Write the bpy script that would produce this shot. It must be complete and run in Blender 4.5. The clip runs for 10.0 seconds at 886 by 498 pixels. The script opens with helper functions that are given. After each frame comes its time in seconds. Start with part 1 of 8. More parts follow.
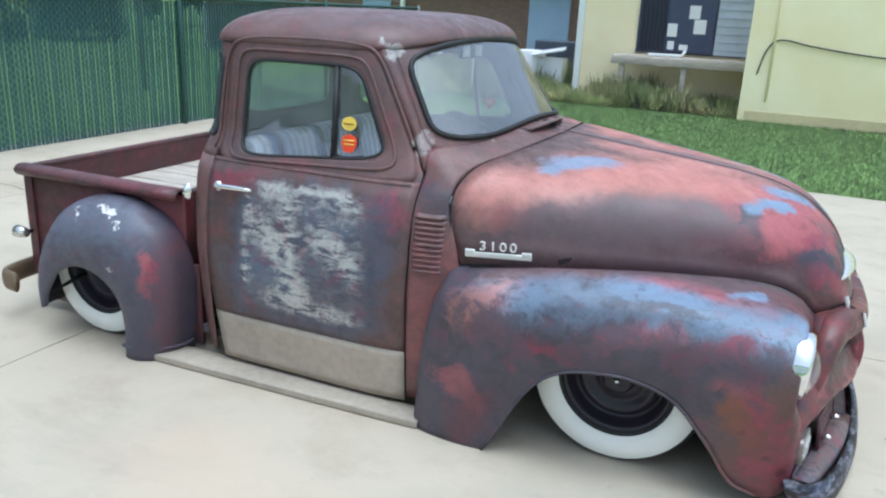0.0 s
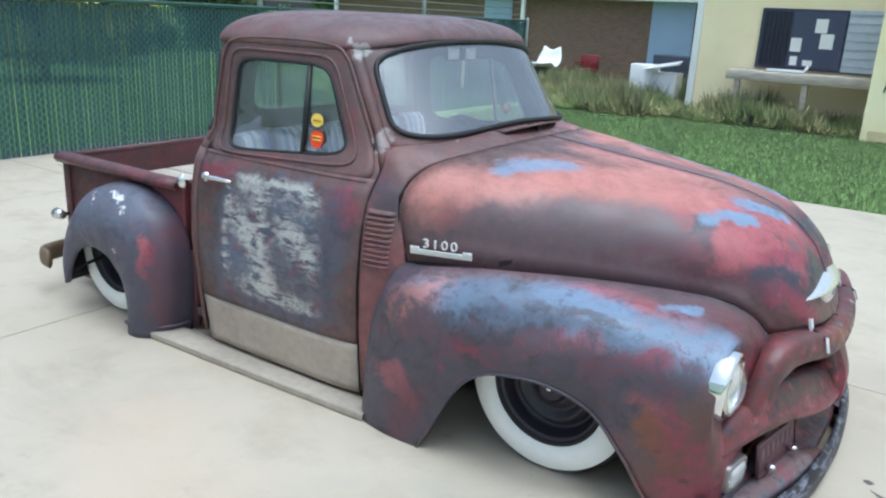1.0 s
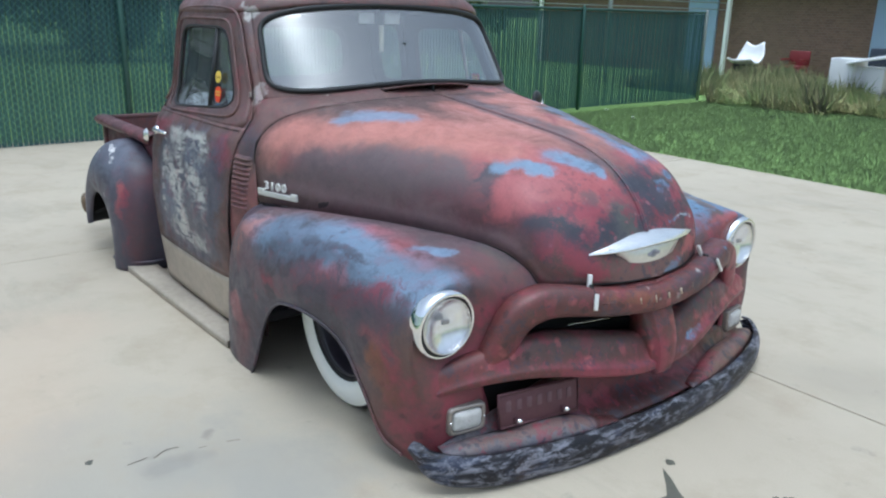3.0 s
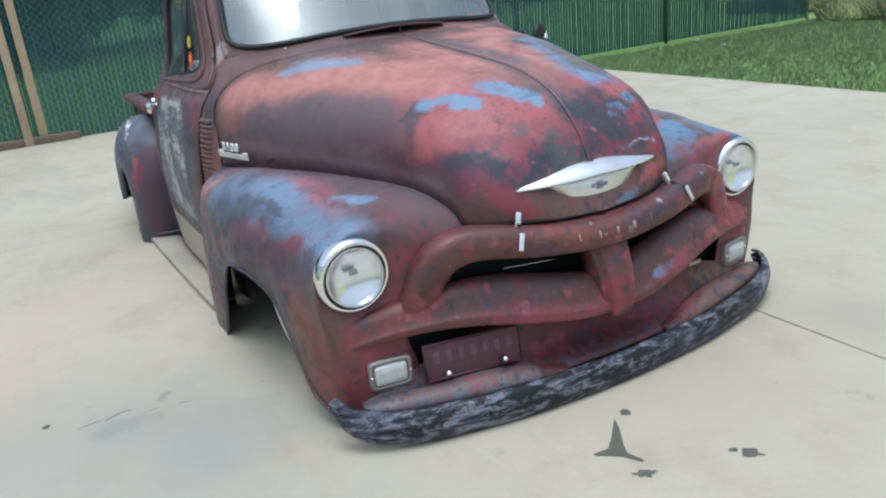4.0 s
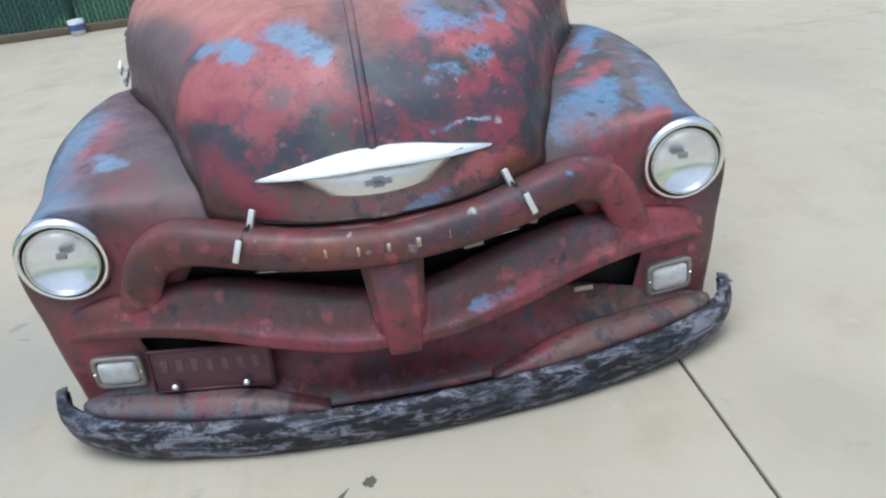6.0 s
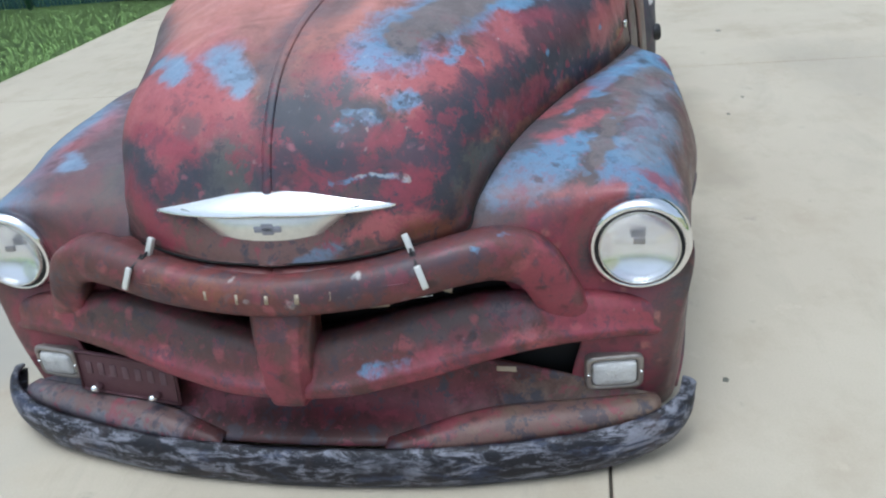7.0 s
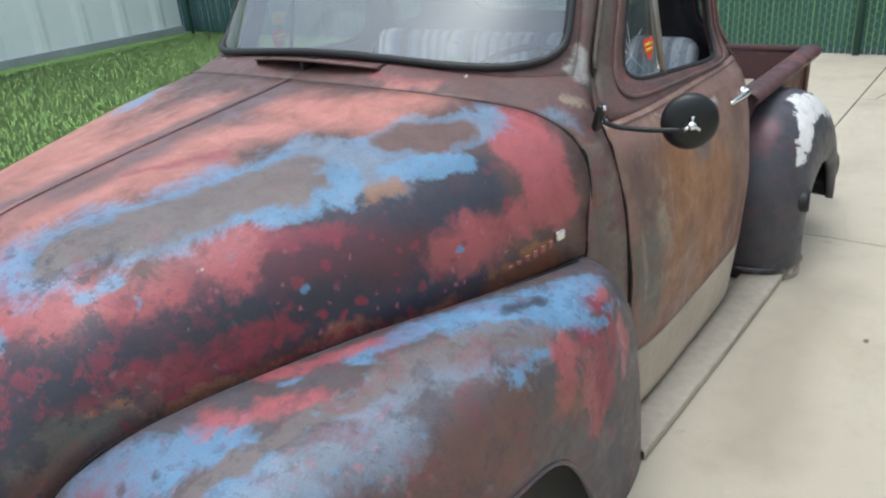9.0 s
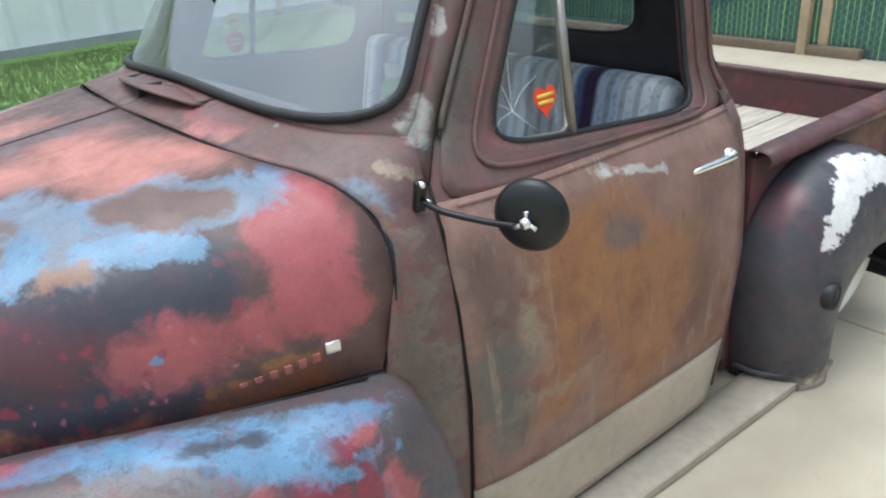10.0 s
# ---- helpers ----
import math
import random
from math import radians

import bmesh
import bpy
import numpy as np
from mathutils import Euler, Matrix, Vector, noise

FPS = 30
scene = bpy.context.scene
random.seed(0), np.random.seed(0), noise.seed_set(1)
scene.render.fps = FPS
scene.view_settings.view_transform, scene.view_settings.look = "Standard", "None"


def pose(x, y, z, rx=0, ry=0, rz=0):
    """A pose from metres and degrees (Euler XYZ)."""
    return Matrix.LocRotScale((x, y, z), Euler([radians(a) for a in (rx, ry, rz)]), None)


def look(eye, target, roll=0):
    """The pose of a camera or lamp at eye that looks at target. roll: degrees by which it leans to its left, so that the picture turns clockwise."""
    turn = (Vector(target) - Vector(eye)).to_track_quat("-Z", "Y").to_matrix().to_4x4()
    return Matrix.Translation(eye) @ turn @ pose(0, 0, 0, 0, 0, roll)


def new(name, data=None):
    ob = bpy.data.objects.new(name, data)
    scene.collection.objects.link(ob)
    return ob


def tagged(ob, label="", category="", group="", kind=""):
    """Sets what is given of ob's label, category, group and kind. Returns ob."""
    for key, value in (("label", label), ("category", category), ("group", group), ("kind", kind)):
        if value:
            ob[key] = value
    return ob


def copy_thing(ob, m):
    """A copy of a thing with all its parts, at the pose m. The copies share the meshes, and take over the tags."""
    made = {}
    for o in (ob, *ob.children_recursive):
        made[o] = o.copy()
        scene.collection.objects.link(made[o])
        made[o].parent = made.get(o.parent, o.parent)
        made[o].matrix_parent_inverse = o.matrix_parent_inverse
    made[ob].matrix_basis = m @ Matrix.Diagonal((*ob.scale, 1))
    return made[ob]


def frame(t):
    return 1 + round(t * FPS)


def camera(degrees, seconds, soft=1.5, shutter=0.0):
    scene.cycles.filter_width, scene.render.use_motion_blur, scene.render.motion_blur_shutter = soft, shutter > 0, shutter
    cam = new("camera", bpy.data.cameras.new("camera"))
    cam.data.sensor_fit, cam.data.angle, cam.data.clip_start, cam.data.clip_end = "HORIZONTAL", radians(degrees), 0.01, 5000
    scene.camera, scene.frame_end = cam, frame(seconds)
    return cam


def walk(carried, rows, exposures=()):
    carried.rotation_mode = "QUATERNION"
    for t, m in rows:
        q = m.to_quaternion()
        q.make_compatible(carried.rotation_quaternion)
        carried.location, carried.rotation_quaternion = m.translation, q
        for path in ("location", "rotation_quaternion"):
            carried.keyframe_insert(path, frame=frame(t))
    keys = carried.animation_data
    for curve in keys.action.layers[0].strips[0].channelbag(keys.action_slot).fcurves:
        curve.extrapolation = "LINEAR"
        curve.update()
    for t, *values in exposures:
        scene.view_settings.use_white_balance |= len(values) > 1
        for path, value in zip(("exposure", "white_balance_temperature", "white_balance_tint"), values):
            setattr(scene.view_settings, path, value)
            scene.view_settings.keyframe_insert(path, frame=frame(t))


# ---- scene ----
# the camera and its path round the truck
cam = camera(59.74, 10.0, soft=2.2)
ROWS = [
    (0.0, 0.3038, -3.2541, 1.5167, 72.606, -2.593, 24.324),
    (0.5, 0.6182, -3.1546, 1.5300, 72.689, -2.131, 28.278),
    (1.0, 0.9042, -2.9610, 1.4968, 73.166, -2.758, 34.540),
    (1.5, 1.2700, -2.8301, 1.4804, 74.067, -0.867, 39.770),
    (2.0, 1.5954, -2.6901, 1.4729, 74.615, 0.369, 43.675),
    (2.5, 1.8419, -2.3410, 1.4376, 74.381, -0.940, 47.629),
    (3.0, 2.1150, -2.0681, 1.3690, 73.017, -1.244, 52.220),
    (4.5, 2.3741, -1.1594, 1.2489, 68.494, 6.320, 64.867),
    (5.0, 2.3620, -0.8279, 1.2537, 67.228, 3.345, 71.780),
    (5.5, 2.3184, -0.4035, 1.2438, 65.517, 4.917, 76.462),
    (7.0, 1.9620, 0.6559, 1.3133, 61.482, 5.693, 99.056),
    (7.5, 1.8643, 0.9567, 1.3792, 65.036, 3.175, 109.560),
    (8.0, 1.5358, 1.1756, 1.3931, 65.644, 2.537, 115.797),
    (8.5, 1.2048, 1.3969, 1.4095, 66.605, 3.316, 120.172),
    (9.0, 0.8456, 1.5698, 1.4305, 65.850, 4.310, 126.133),
    (9.5, 0.3930, 1.6540, 1.4279, 64.548, 5.050, 129.880),
    (10.0, -0.0469, 1.8420, 1.4379, 65.069, 3.665, 140.580),
]
EXPOSURES = [(0.0, 0.38, 5350, 2), (1.5, 0.30, 5350, 2), (3.0, 0.08, 5400, 2), (5.5, 0.10, 5500, 3), (7.5, 0.06, 5480, 2), (9.0, 0.22, 5850, 2), (10.0, 0.46, 5850, 1)]
walk(cam, [(t, pose(*row)) for t, *row in ROWS], EXPOSURES)

# ---- world and light: bright overcast ----
world = bpy.data.worlds.new("sky")
scene.world = world
world.use_nodes = True
wn = world.node_tree.nodes
sky = wn.new("ShaderNodeTexSky")
sky.sky_type, sky.sun_disc = "NISHITA", False
sky.sun_elevation, sky.sun_rotation = radians(80), radians(127)
sky.air_density, sky.dust_density, sky.ozone_density = 1.0, 5.0, 1.0
# cloud cover: most of the blue is taken out of the sky
cloud = wn.new("ShaderNodeHueSaturation")
cloud.inputs["Saturation"].default_value = 0.45
world.node_tree.links.new(sky.outputs[0], cloud.inputs["Color"])
world.node_tree.links.new(cloud.outputs[0], wn["Background"].inputs[0])
wn["Background"].inputs[1].default_value = 0.19
sun_data = bpy.data.lights.new("sun", "SUN")
sun_data.energy, sun_data.angle, sun_data.color = 0.65, radians(40), (1.0, 0.98, 0.95)
sun = new("sun", sun_data)
sun.matrix_world = look((0.8, -0.6, 16.0), (0, 0, 0))


# ---- materials ----
def srgb(r, g, b):
    f = lambda c: (c / 255 / 12.92) if c / 255 <= 0.04045 else ((c / 255 + 0.055) / 1.055) ** 2.4
    return (f(r), f(g), f(b), 1.0)


class Mat:
    """A node material with a Principled shader and short ways to add noise, masks and mixes."""

    def __init__(self, name, rough=0.5, metal=0.0):
        self.m = bpy.data.materials.new(name)
        self.m.use_nodes = True
        self.t = self.m.node_tree
        self.b = self.t.nodes["Principled BSDF"]
        self.b.inputs["Roughness"].default_value, self.b.inputs["Metallic"].default_value = rough, metal
        self.co = self.t.nodes.new("ShaderNodeTexCoord").outputs["Object"]

    def n(self, kind, **inputs):
        node = self.t.nodes.new("ShaderNode" + kind)
        for key, value in inputs.items():
            sock = node.inputs[int(key[1:])] if key[0] == "i" and key[1:].isdigit() else node.inputs[key]
            if isinstance(value, bpy.types.NodeSocket):
                self.t.links.new(value, sock)
            else:
                sock.default_value = value
        return node

    def noise(self, scale, detail=4.0, rough=0.6, stretch=None, distort=0.0):
        co = self.co
        if stretch:
            co = self.n("Mapping", Vector=co, Scale=stretch).outputs[0]
        return self.n("TexNoise", Vector=co, Scale=scale, Detail=detail, Roughness=rough, Distortion=distort).outputs["Fac"]

    def warped(self, *layers):
        """The coordinates, shifted by coloured noise: pairs of scale and reach."""
        co = self.co
        for scale, reach in layers:
            tex = self.n("TexNoise", Vector=self.co, Scale=scale, Detail=3.0).outputs["Color"]
            mid = self.n("VectorMath", i0=tex, i1=(0.5, 0.5, 0.5))
            mid.operation = "SUBTRACT"
            push = self.n("VectorMath", i0=mid.outputs[0], i1=(reach, reach, reach), i2=co)
            push.operation = "MULTIPLY_ADD"
            co = push.outputs[0]
        return co

    def ramp(self, fac, lo, hi, a=0.0, b=1.0):
        return self.n("MapRange", Value=fac, i1=lo, i2=hi, i3=a, i4=b).outputs[0]

    def math(self, op, a, b=0.0):
        node = self.n("Math", i0=a, i1=b)
        node.operation = op
        return node.outputs[0]

    def mix(self, fac, a, b):
        node = self.t.nodes.new("ShaderNodeMix")
        node.data_type = "RGBA"
        for sock, value in ((node.inputs[0], fac), (node.inputs[6], a), (node.inputs[7], b)):
            if isinstance(value, bpy.types.NodeSocket):
                self.t.links.new(value, sock)
            else:
                sock.default_value = value
        return node.outputs[2]

    def color(self, sock):
        if isinstance(sock, bpy.types.NodeSocket):
            self.t.links.new(sock, self.b.inputs["Base Color"])
        else:
            self.b.inputs["Base Color"].default_value = sock
        return self

    def rough(self, sock):
        self.t.links.new(sock, self.b.inputs["Roughness"])
        return self

    def bump(self, height, strength=0.2, distance=0.01):
        bn = self.n("Bump", Height=height, Strength=strength, Distance=distance)
        self.t.links.new(bn.outputs[0], self.b.inputs["Normal"])
        return self

    def patch(self, colour, a, b, r, soft=0.25, wild=0.8, power=0.9):
        """Paint within r of the line from a to b, with a ragged edge."""
        a, b = Vector(a), Vector(b)
        ba = b - a
        d = self.n("VectorMath", i0=self.co_warp, i1=a)
        d.operation = "SUBTRACT"
        dot = self.n("VectorMath", i0=d.outputs[0], i1=ba / max(1e-6, ba.length_squared))
        dot.operation = "DOT_PRODUCT"
        h = self.n("Clamp", Value=dot.outputs["Value"]).outputs[0]
        along = self.n("VectorMath", i0=ba)
        along.operation = "SCALE"
        self.t.links.new(h, along.inputs["Scale"])
        off = self.n("VectorMath", i0=d.outputs[0], i1=along.outputs[0])
        off.operation = "SUBTRACT"
        ln = self.n("VectorMath", i0=off.outputs[0])
        ln.operation = "LENGTH"
        v = self.n("Math", i0=self.wild, i1=wild, i2=self.math("MULTIPLY", ln.outputs["Value"], 1 / (1.15 * r)))
        v.operation = "MULTIPLY_ADD"
        m = self.ramp(v.outputs[0], 1 + soft, 1 - soft, 0.0, power)
        self.col = self.mix(m, self.col, colour)

    def spots(self, colour, a, b, r, scale, size, share=0.5, power=0.85):
        """Round chips of many sizes, scattered within r of the line from a to b."""
        keep, self.col = self.col, (0, 0, 0, 1)
        self.patch((1, 1, 1, 1), a, b, r, 0.5, 0.8, 1.0)
        zone, self.col = self.col, keep
        cell = self.n("TexVoronoi", Vector=self.co_fine, Scale=scale)
        pick = self.n("SeparateColor", Color=cell.outputs["Color"])
        reach = self.math("MULTIPLY", self.ramp(pick.outputs[0], 1 - share, 1.0, 0.0, 1.0), size)
        near = self.ramp(self.math("SUBTRACT", cell.outputs["Distance"], reach), 0.06, -0.12, 0.0, power)
        self.col = self.mix(self.math("MULTIPLY", near, zone), self.col, colour)

    def done(self, worn=0.6):
        """Chips, specks and grime over all layers, then gloss and relief; worn: how much of it is chipped."""
        chip = self.noise(24, 9, 0.78, distort=0.3)
        red_chip, dark_chip = (self.math("MULTIPLY", self.ramp(chip, a, b, 0.0, p), worn) for a, b, p in ((0.575, 0.605, 0.85), (0.435, 0.41, 0.95)))
        speck = self.noise(95, 4, 0.7)
        flake = self.noise(11, 8, 0.70, distort=0.15)
        col = self.mix(self.math("MULTIPLY", self.ramp(flake, 0.56, 0.585, 0.0, 0.7), worn), self.col, CRIMSON)
        col = self.mix(self.math("MULTIPLY", self.ramp(flake, 0.435, 0.41, 0.0, 0.85), worn), col, NAVY)
        col = self.mix(red_chip, col, CRIMSON)
        col = self.mix(dark_chip, col, NAVY)
        col = self.mix(self.ramp(self.fine, 0.65, 0.72, 0.0, 0.26), col, PALE)
        col = self.mix(self.ramp(self.fine, 0.42, 0.28, 0.0, 0.35), col, DKBROWN)
        col = self.mix(self.ramp(speck, 0.69, 0.75, 0.0, 0.3), col, TAN)
        shade = self.ramp(self.math("ADD", self.rag, self.math("MULTIPLY", self.fine, 0.8)), 0.4, 1.4, 0.0, 0.20)
        col = self.mix(shade, col, BLACK)
        self.color(self.mix(self.ramp(self.grain, 0.35, 0.7, 0.0, 0.18), col, BLACK))
        self.rough(self.ramp(self.math("ADD", self.rag, self.fine), 0.5, 1.5, self.value - 0.12, self.value + 0.2))
        self.bump(self.math("ADD", self.fine, self.math("MULTIPLY", self.grain, 0.4)), 0.16, 0.004)
        self.b.inputs["Coat Weight"].default_value, self.b.inputs["Coat Roughness"].default_value = 0.10, 0.34
        self.b.inputs["Specular IOR Level"].default_value = 0.40
        return self.m


def plain(name, col, rough=0.5, metal=0.0, vary=0.18, scale=14.0, bump=0.0):
    """A material of one colour with grain and soft stains at two scales."""
    k = Mat(name, rough, metal)
    big, fine = k.noise(scale * 0.15), k.noise(scale * 2.5, 6)
    f = k.math("ADD", k.math("MULTIPLY", big, 0.65), k.math("MULTIPLY", fine, 0.35))
    dark = tuple(c * (1 - vary) for c in col[:3]) + (1,)
    light = tuple(min(1, c * (1 + vary)) for c in col[:3]) + (1,)
    k.color(k.mix(k.ramp(f, 0.3, 0.7), dark, light))
    if bump:
        k.bump(fine, bump)
    return k.m


BROWN, DKBROWN, GREY, NAVY = srgb(112, 83, 79), srgb(88, 71, 67), srgb(100, 96, 104), srgb(62, 62, 74)
RED, SALMON, BLUE, PALE = srgb(174, 93, 97), srgb(192, 127, 115), srgb(110, 148, 182), srgb(196, 192, 188)
RUST, OCHRE, TAN, GREEN = srgb(128, 78, 56), srgb(158, 108, 68), srgb(160, 142, 122), srgb(96, 100, 90)
WHITE, CRIMSON, BLACK = srgb(238, 234, 232), srgb(142, 61, 76), srgb(38, 36, 40)
PLUM, MUDDY, MUDGREY, BROWNER = srgb(98, 60, 68), srgb(104, 87, 90), srgb(116, 104, 102), srgb(108, 80, 72)
DUSTBLUE, MAUVE = srgb(130, 152, 178), srgb(122, 98, 102)
ASHBLUE, GREYGREEN, PINK, TANPINK = srgb(126, 136, 152), srgb(96, 96, 92), srgb(188, 116, 128), srgb(164, 112, 92)


def Paint(name, base, second, rough=0.46, mottle=0.6):
    """Old layered paint: a base with a second tone, ready for ragged patches."""
    k = Mat(name, rough)
    k.value = rough
    soft = k.noise(2.6, 6, 0.65)
    mid = k.noise(10, 10, 0.72, distort=0.4)
    k.fine = k.noise(42, 8, 0.75)
    k.grain = k.noise(260, 3, 0.6)
    k.rag = k.ramp(mid, 0.34, 0.66)
    k.wild = k.math("SUBTRACT", k.rag, 0.5)
    k.co_fine = k.warped((14.0, 0.05), (50.0, 0.014), (120.0, 0.006))
    k.co_warp = k.warped((4.5, 0.10), (17.0, 0.045), (60.0, 0.014))
    k.col = k.mix(k.math("MULTIPLY", k.ramp(soft, 0.42, 0.60), mottle), base, second)
    k.col = k.mix(k.math("MULTIPLY", k.ramp(mid, 0.50, 0.62), 0.40), k.col, second)
    return k


def glass_mat(name, tint, rough=0.0, face=0.05, dust=0.0):
    """Thin glass: clear, with gloss that rises towards grazing angles, and a film of dust."""
    m = bpy.data.materials.new(name)
    m.use_nodes = True
    t = m.node_tree
    t.nodes.remove(t.nodes["Principled BSDF"])
    out = t.nodes["Material Output"]
    clear, gloss, mixer, layer, power, lift = (t.nodes.new("ShaderNode" + k) for k in ("BsdfTransparent", "BsdfGlossy", "MixShader", "LayerWeight", "Math", "MapRange"))
    clear.inputs[0].default_value = tint
    gloss.inputs["Roughness"].default_value = rough
    layer.inputs[0].default_value = 0.5
    power.operation = "POWER"
    power.inputs[1].default_value = 5.0
    lift.inputs[3].default_value, lift.inputs[4].default_value = face, 1.0
    t.links.new(layer.outputs["Facing"], power.inputs[0])
    t.links.new(power.outputs[0], lift.inputs[0])
    t.links.new(lift.outputs[0], mixer.inputs[0])
    t.links.new(clear.outputs[0], mixer.inputs[1])
    t.links.new(gloss.outputs[0], mixer.inputs[2])
    last = mixer.outputs[0]
    if dust:
        film, cover = t.nodes.new("ShaderNodeBsdfDiffuse"), t.nodes.new("ShaderNodeMixShader")
        film.inputs[0].default_value = (0.78, 0.82, 0.86, 1)
        tex = t.nodes.new("ShaderNodeTexNoise")
        tex.inputs["Scale"].default_value = 5.0
        rng = t.nodes.new("ShaderNodeMapRange")
        for i_, v_ in ((1, 0.3), (2, 0.7), (3, dust * 0.5), (4, dust * 1.5)):
            rng.inputs[i_].default_value = v_
        t.links.new(tex.outputs["Fac"], rng.inputs[0])
        t.links.new(rng.outputs[0], cover.inputs[0])
        t.links.new(last, cover.inputs[1])
        t.links.new(film.outputs[0], cover.inputs[2])
        last = cover.outputs[0]
    t.links.new(last, out.inputs[0])
    return m


# ---- mesh helpers ----
def part(name, bm, material, parent=None, label="", smooth=True, solid=0.0, inner=None, bevel=0.0, out=None):
    """Links a bmesh as one mesh object under a thing or a part."""
    if out is not None:
        bm.normal_update()
        if sum(f.normal.dot(f.calc_center_median() - out) * f.calc_area() for f in bm.faces) < 0:
            bmesh.ops.reverse_faces(bm, faces=bm.faces[:])
    if smooth:
        for f in bm.faces:
            f.smooth = True
    me = bpy.data.meshes.new(name)
    bm.to_mesh(me)
    bm.free()
    me.materials.append(material)
    ob = new(name, me)
    if solid:
        md = ob.modifiers.new("thickness", "SOLIDIFY")
        md.thickness, md.offset = solid, -1
        if inner:
            me.materials.append(inner)
            md.material_offset = 1
    if bevel:
        md = ob.modifiers.new("edges", "BEVEL")
        md.width, md.segments, md.limit_method = bevel, 2, "ANGLE"
    if parent:
        ob.parent = parent
    if label:
        tagged(ob, label)
    return ob


def thing(name, label, category, group="", kind=""):
    return tagged(new(name), label, category, group, kind)


def spline(pts, n):
    """n points along a smooth curve through pts."""
    p = np.array(pts, float)
    p = np.vstack([2 * p[0] - p[1], p, 2 * p[-1] - p[-2]])
    out = []
    for s in np.linspace(0, len(pts) - 1 - 1e-9, n):
        i, f = int(s), s - int(s)
        a, b, c, d = p[i:i + 4]
        out.append(0.5 * (2 * b + (c - a) * f + (2 * a - 5 * b + 4 * c - d) * f * f + (3 * b - a - 3 * c + d) * f ** 3))
    return np.array(out)


def sheet(rows, closed=False, flip=False):
    """A bmesh from a grid of points (rows of equal length)."""
    bm = bmesh.new()
    v = [[bm.verts.new(p) for p in row] for row in rows]
    w = len(v[0])
    for i in range(len(v) - 1):
        for j in range(w if closed else w - 1):
            q = (v[i][j], v[i][(j + 1) % w], v[i + 1][(j + 1) % w], v[i + 1][j])
            bm.faces.new(q[::-1] if flip else q)
    return bm


def loft(sections, nu, nv):
    """Rows of a smooth surface through sections, each a list of control points."""
    cols = [spline(s, nv) for s in sections]
    return np.stack([spline([c[j] for c in cols], nu) for j in range(nv)], 1)


def tube(path, r, n=8, caps=True, squash=(1, 1), up=(0, 0, 1)):
    """A bmesh tube along path; r one radius or one for each point."""
    bm = bmesh.new()
    path = [Vector(p) for p in path]
    rs = r if hasattr(r, "__len__") else [r] * len(path)
    rings = []
    for i, p in enumerate(path):
        d = (path[min(i + 1, len(path) - 1)] - path[max(i - 1, 0)]).normalized()
        u = Vector(up)
        a = d.cross(u)
        if a.length < 1e-4:
            a = d.cross(Vector((1, 0, 0)))
        a.normalize()
        b = a.cross(d)
        rings.append([bm.verts.new(p + (a * math.cos(q) * squash[0] + b * math.sin(q) * squash[1]) * rs[i])
                      for q in (2 * math.pi * k / n for k in range(n))])
    for i in range(len(rings) - 1):
        for k in range(n):
            bm.faces.new((rings[i][k], rings[i][(k + 1) % n], rings[i + 1][(k + 1) % n], rings[i + 1][k]))
    if caps:
        bm.faces.new(rings[0][::-1])
        bm.faces.new(rings[-1])
    bmesh.ops.recalc_face_normals(bm, faces=bm.faces)
    return bm


def lathe(profile, m, n=40):
    """A bmesh turned round the y axis from (radius, y) points, then set at the pose m."""
    rows = [[m @ Vector((r * math.cos(a), y, r * math.sin(a))) for a in (2 * math.pi * k / n for k in range(n))] for r, y in profile]
    bm = sheet(rows, closed=True)
    bmesh.ops.remove_doubles(bm, verts=bm.verts, dist=1e-5)
    bmesh.ops.recalc_face_normals(bm, faces=bm.faces)
    return bm


def box(x0, x1, y0, y1, z0, z1, bevel=0.0, seg=2):
    bm = bmesh.new()
    bmesh.ops.create_cube(bm, size=1, matrix=Matrix.Translation(((x0 + x1) / 2, (y0 + y1) / 2, (z0 + z1) / 2)) @ Matrix.Diagonal((x1 - x0, y1 - y0, z1 - z0, 1)))
    if bevel:
        bmesh.ops.bevel(bm, geom=bm.edges[:], offset=bevel, segments=seg, affect="EDGES", profile=0.5)
    return bm


def moved(bm, m):
    bmesh.ops.transform(bm, matrix=m, verts=bm.verts)
    return bm


def mirrored(rows, s):
    """The rows with y times s."""
    r = np.array(rows, float).copy()
    r[..., 1] *= s
    return r


def fused(a, b):
    """Adds bmesh b to bmesh a."""
    me = bpy.data.meshes.new("tmp")
    b.to_mesh(me)
    b.free()
    a.from_mesh(me)
    bpy.data.meshes.remove(me)
    return a


def square_loop(n):
    """4n points round the square from -1 to 1."""
    e = np.linspace(-1, 1, n, endpoint=False)
    o = np.ones(n)
    return np.concatenate([np.stack([e, -o], 1), np.stack([o, e], 1), np.stack([-e, o], 1), np.stack([-o, -e], 1)])


def rounded_loop(n, power):
    p = square_loop(n)
    return p / ((np.abs(p) ** power).sum(1) ** (1 / power))[:, None]


def bilinear(c, p):
    """Maps the square from -1 to 1 onto the corners c: (-,-), (+,-), (+,+), (-,+)."""
    c = np.array(c, float)
    u, v = (p[:, :1] + 1) / 2, (p[:, 1:] + 1) / 2
    return c[0] * (1 - u) * (1 - v) + c[1] * u * (1 - v) + c[2] * u * v + c[3] * (1 - u) * v


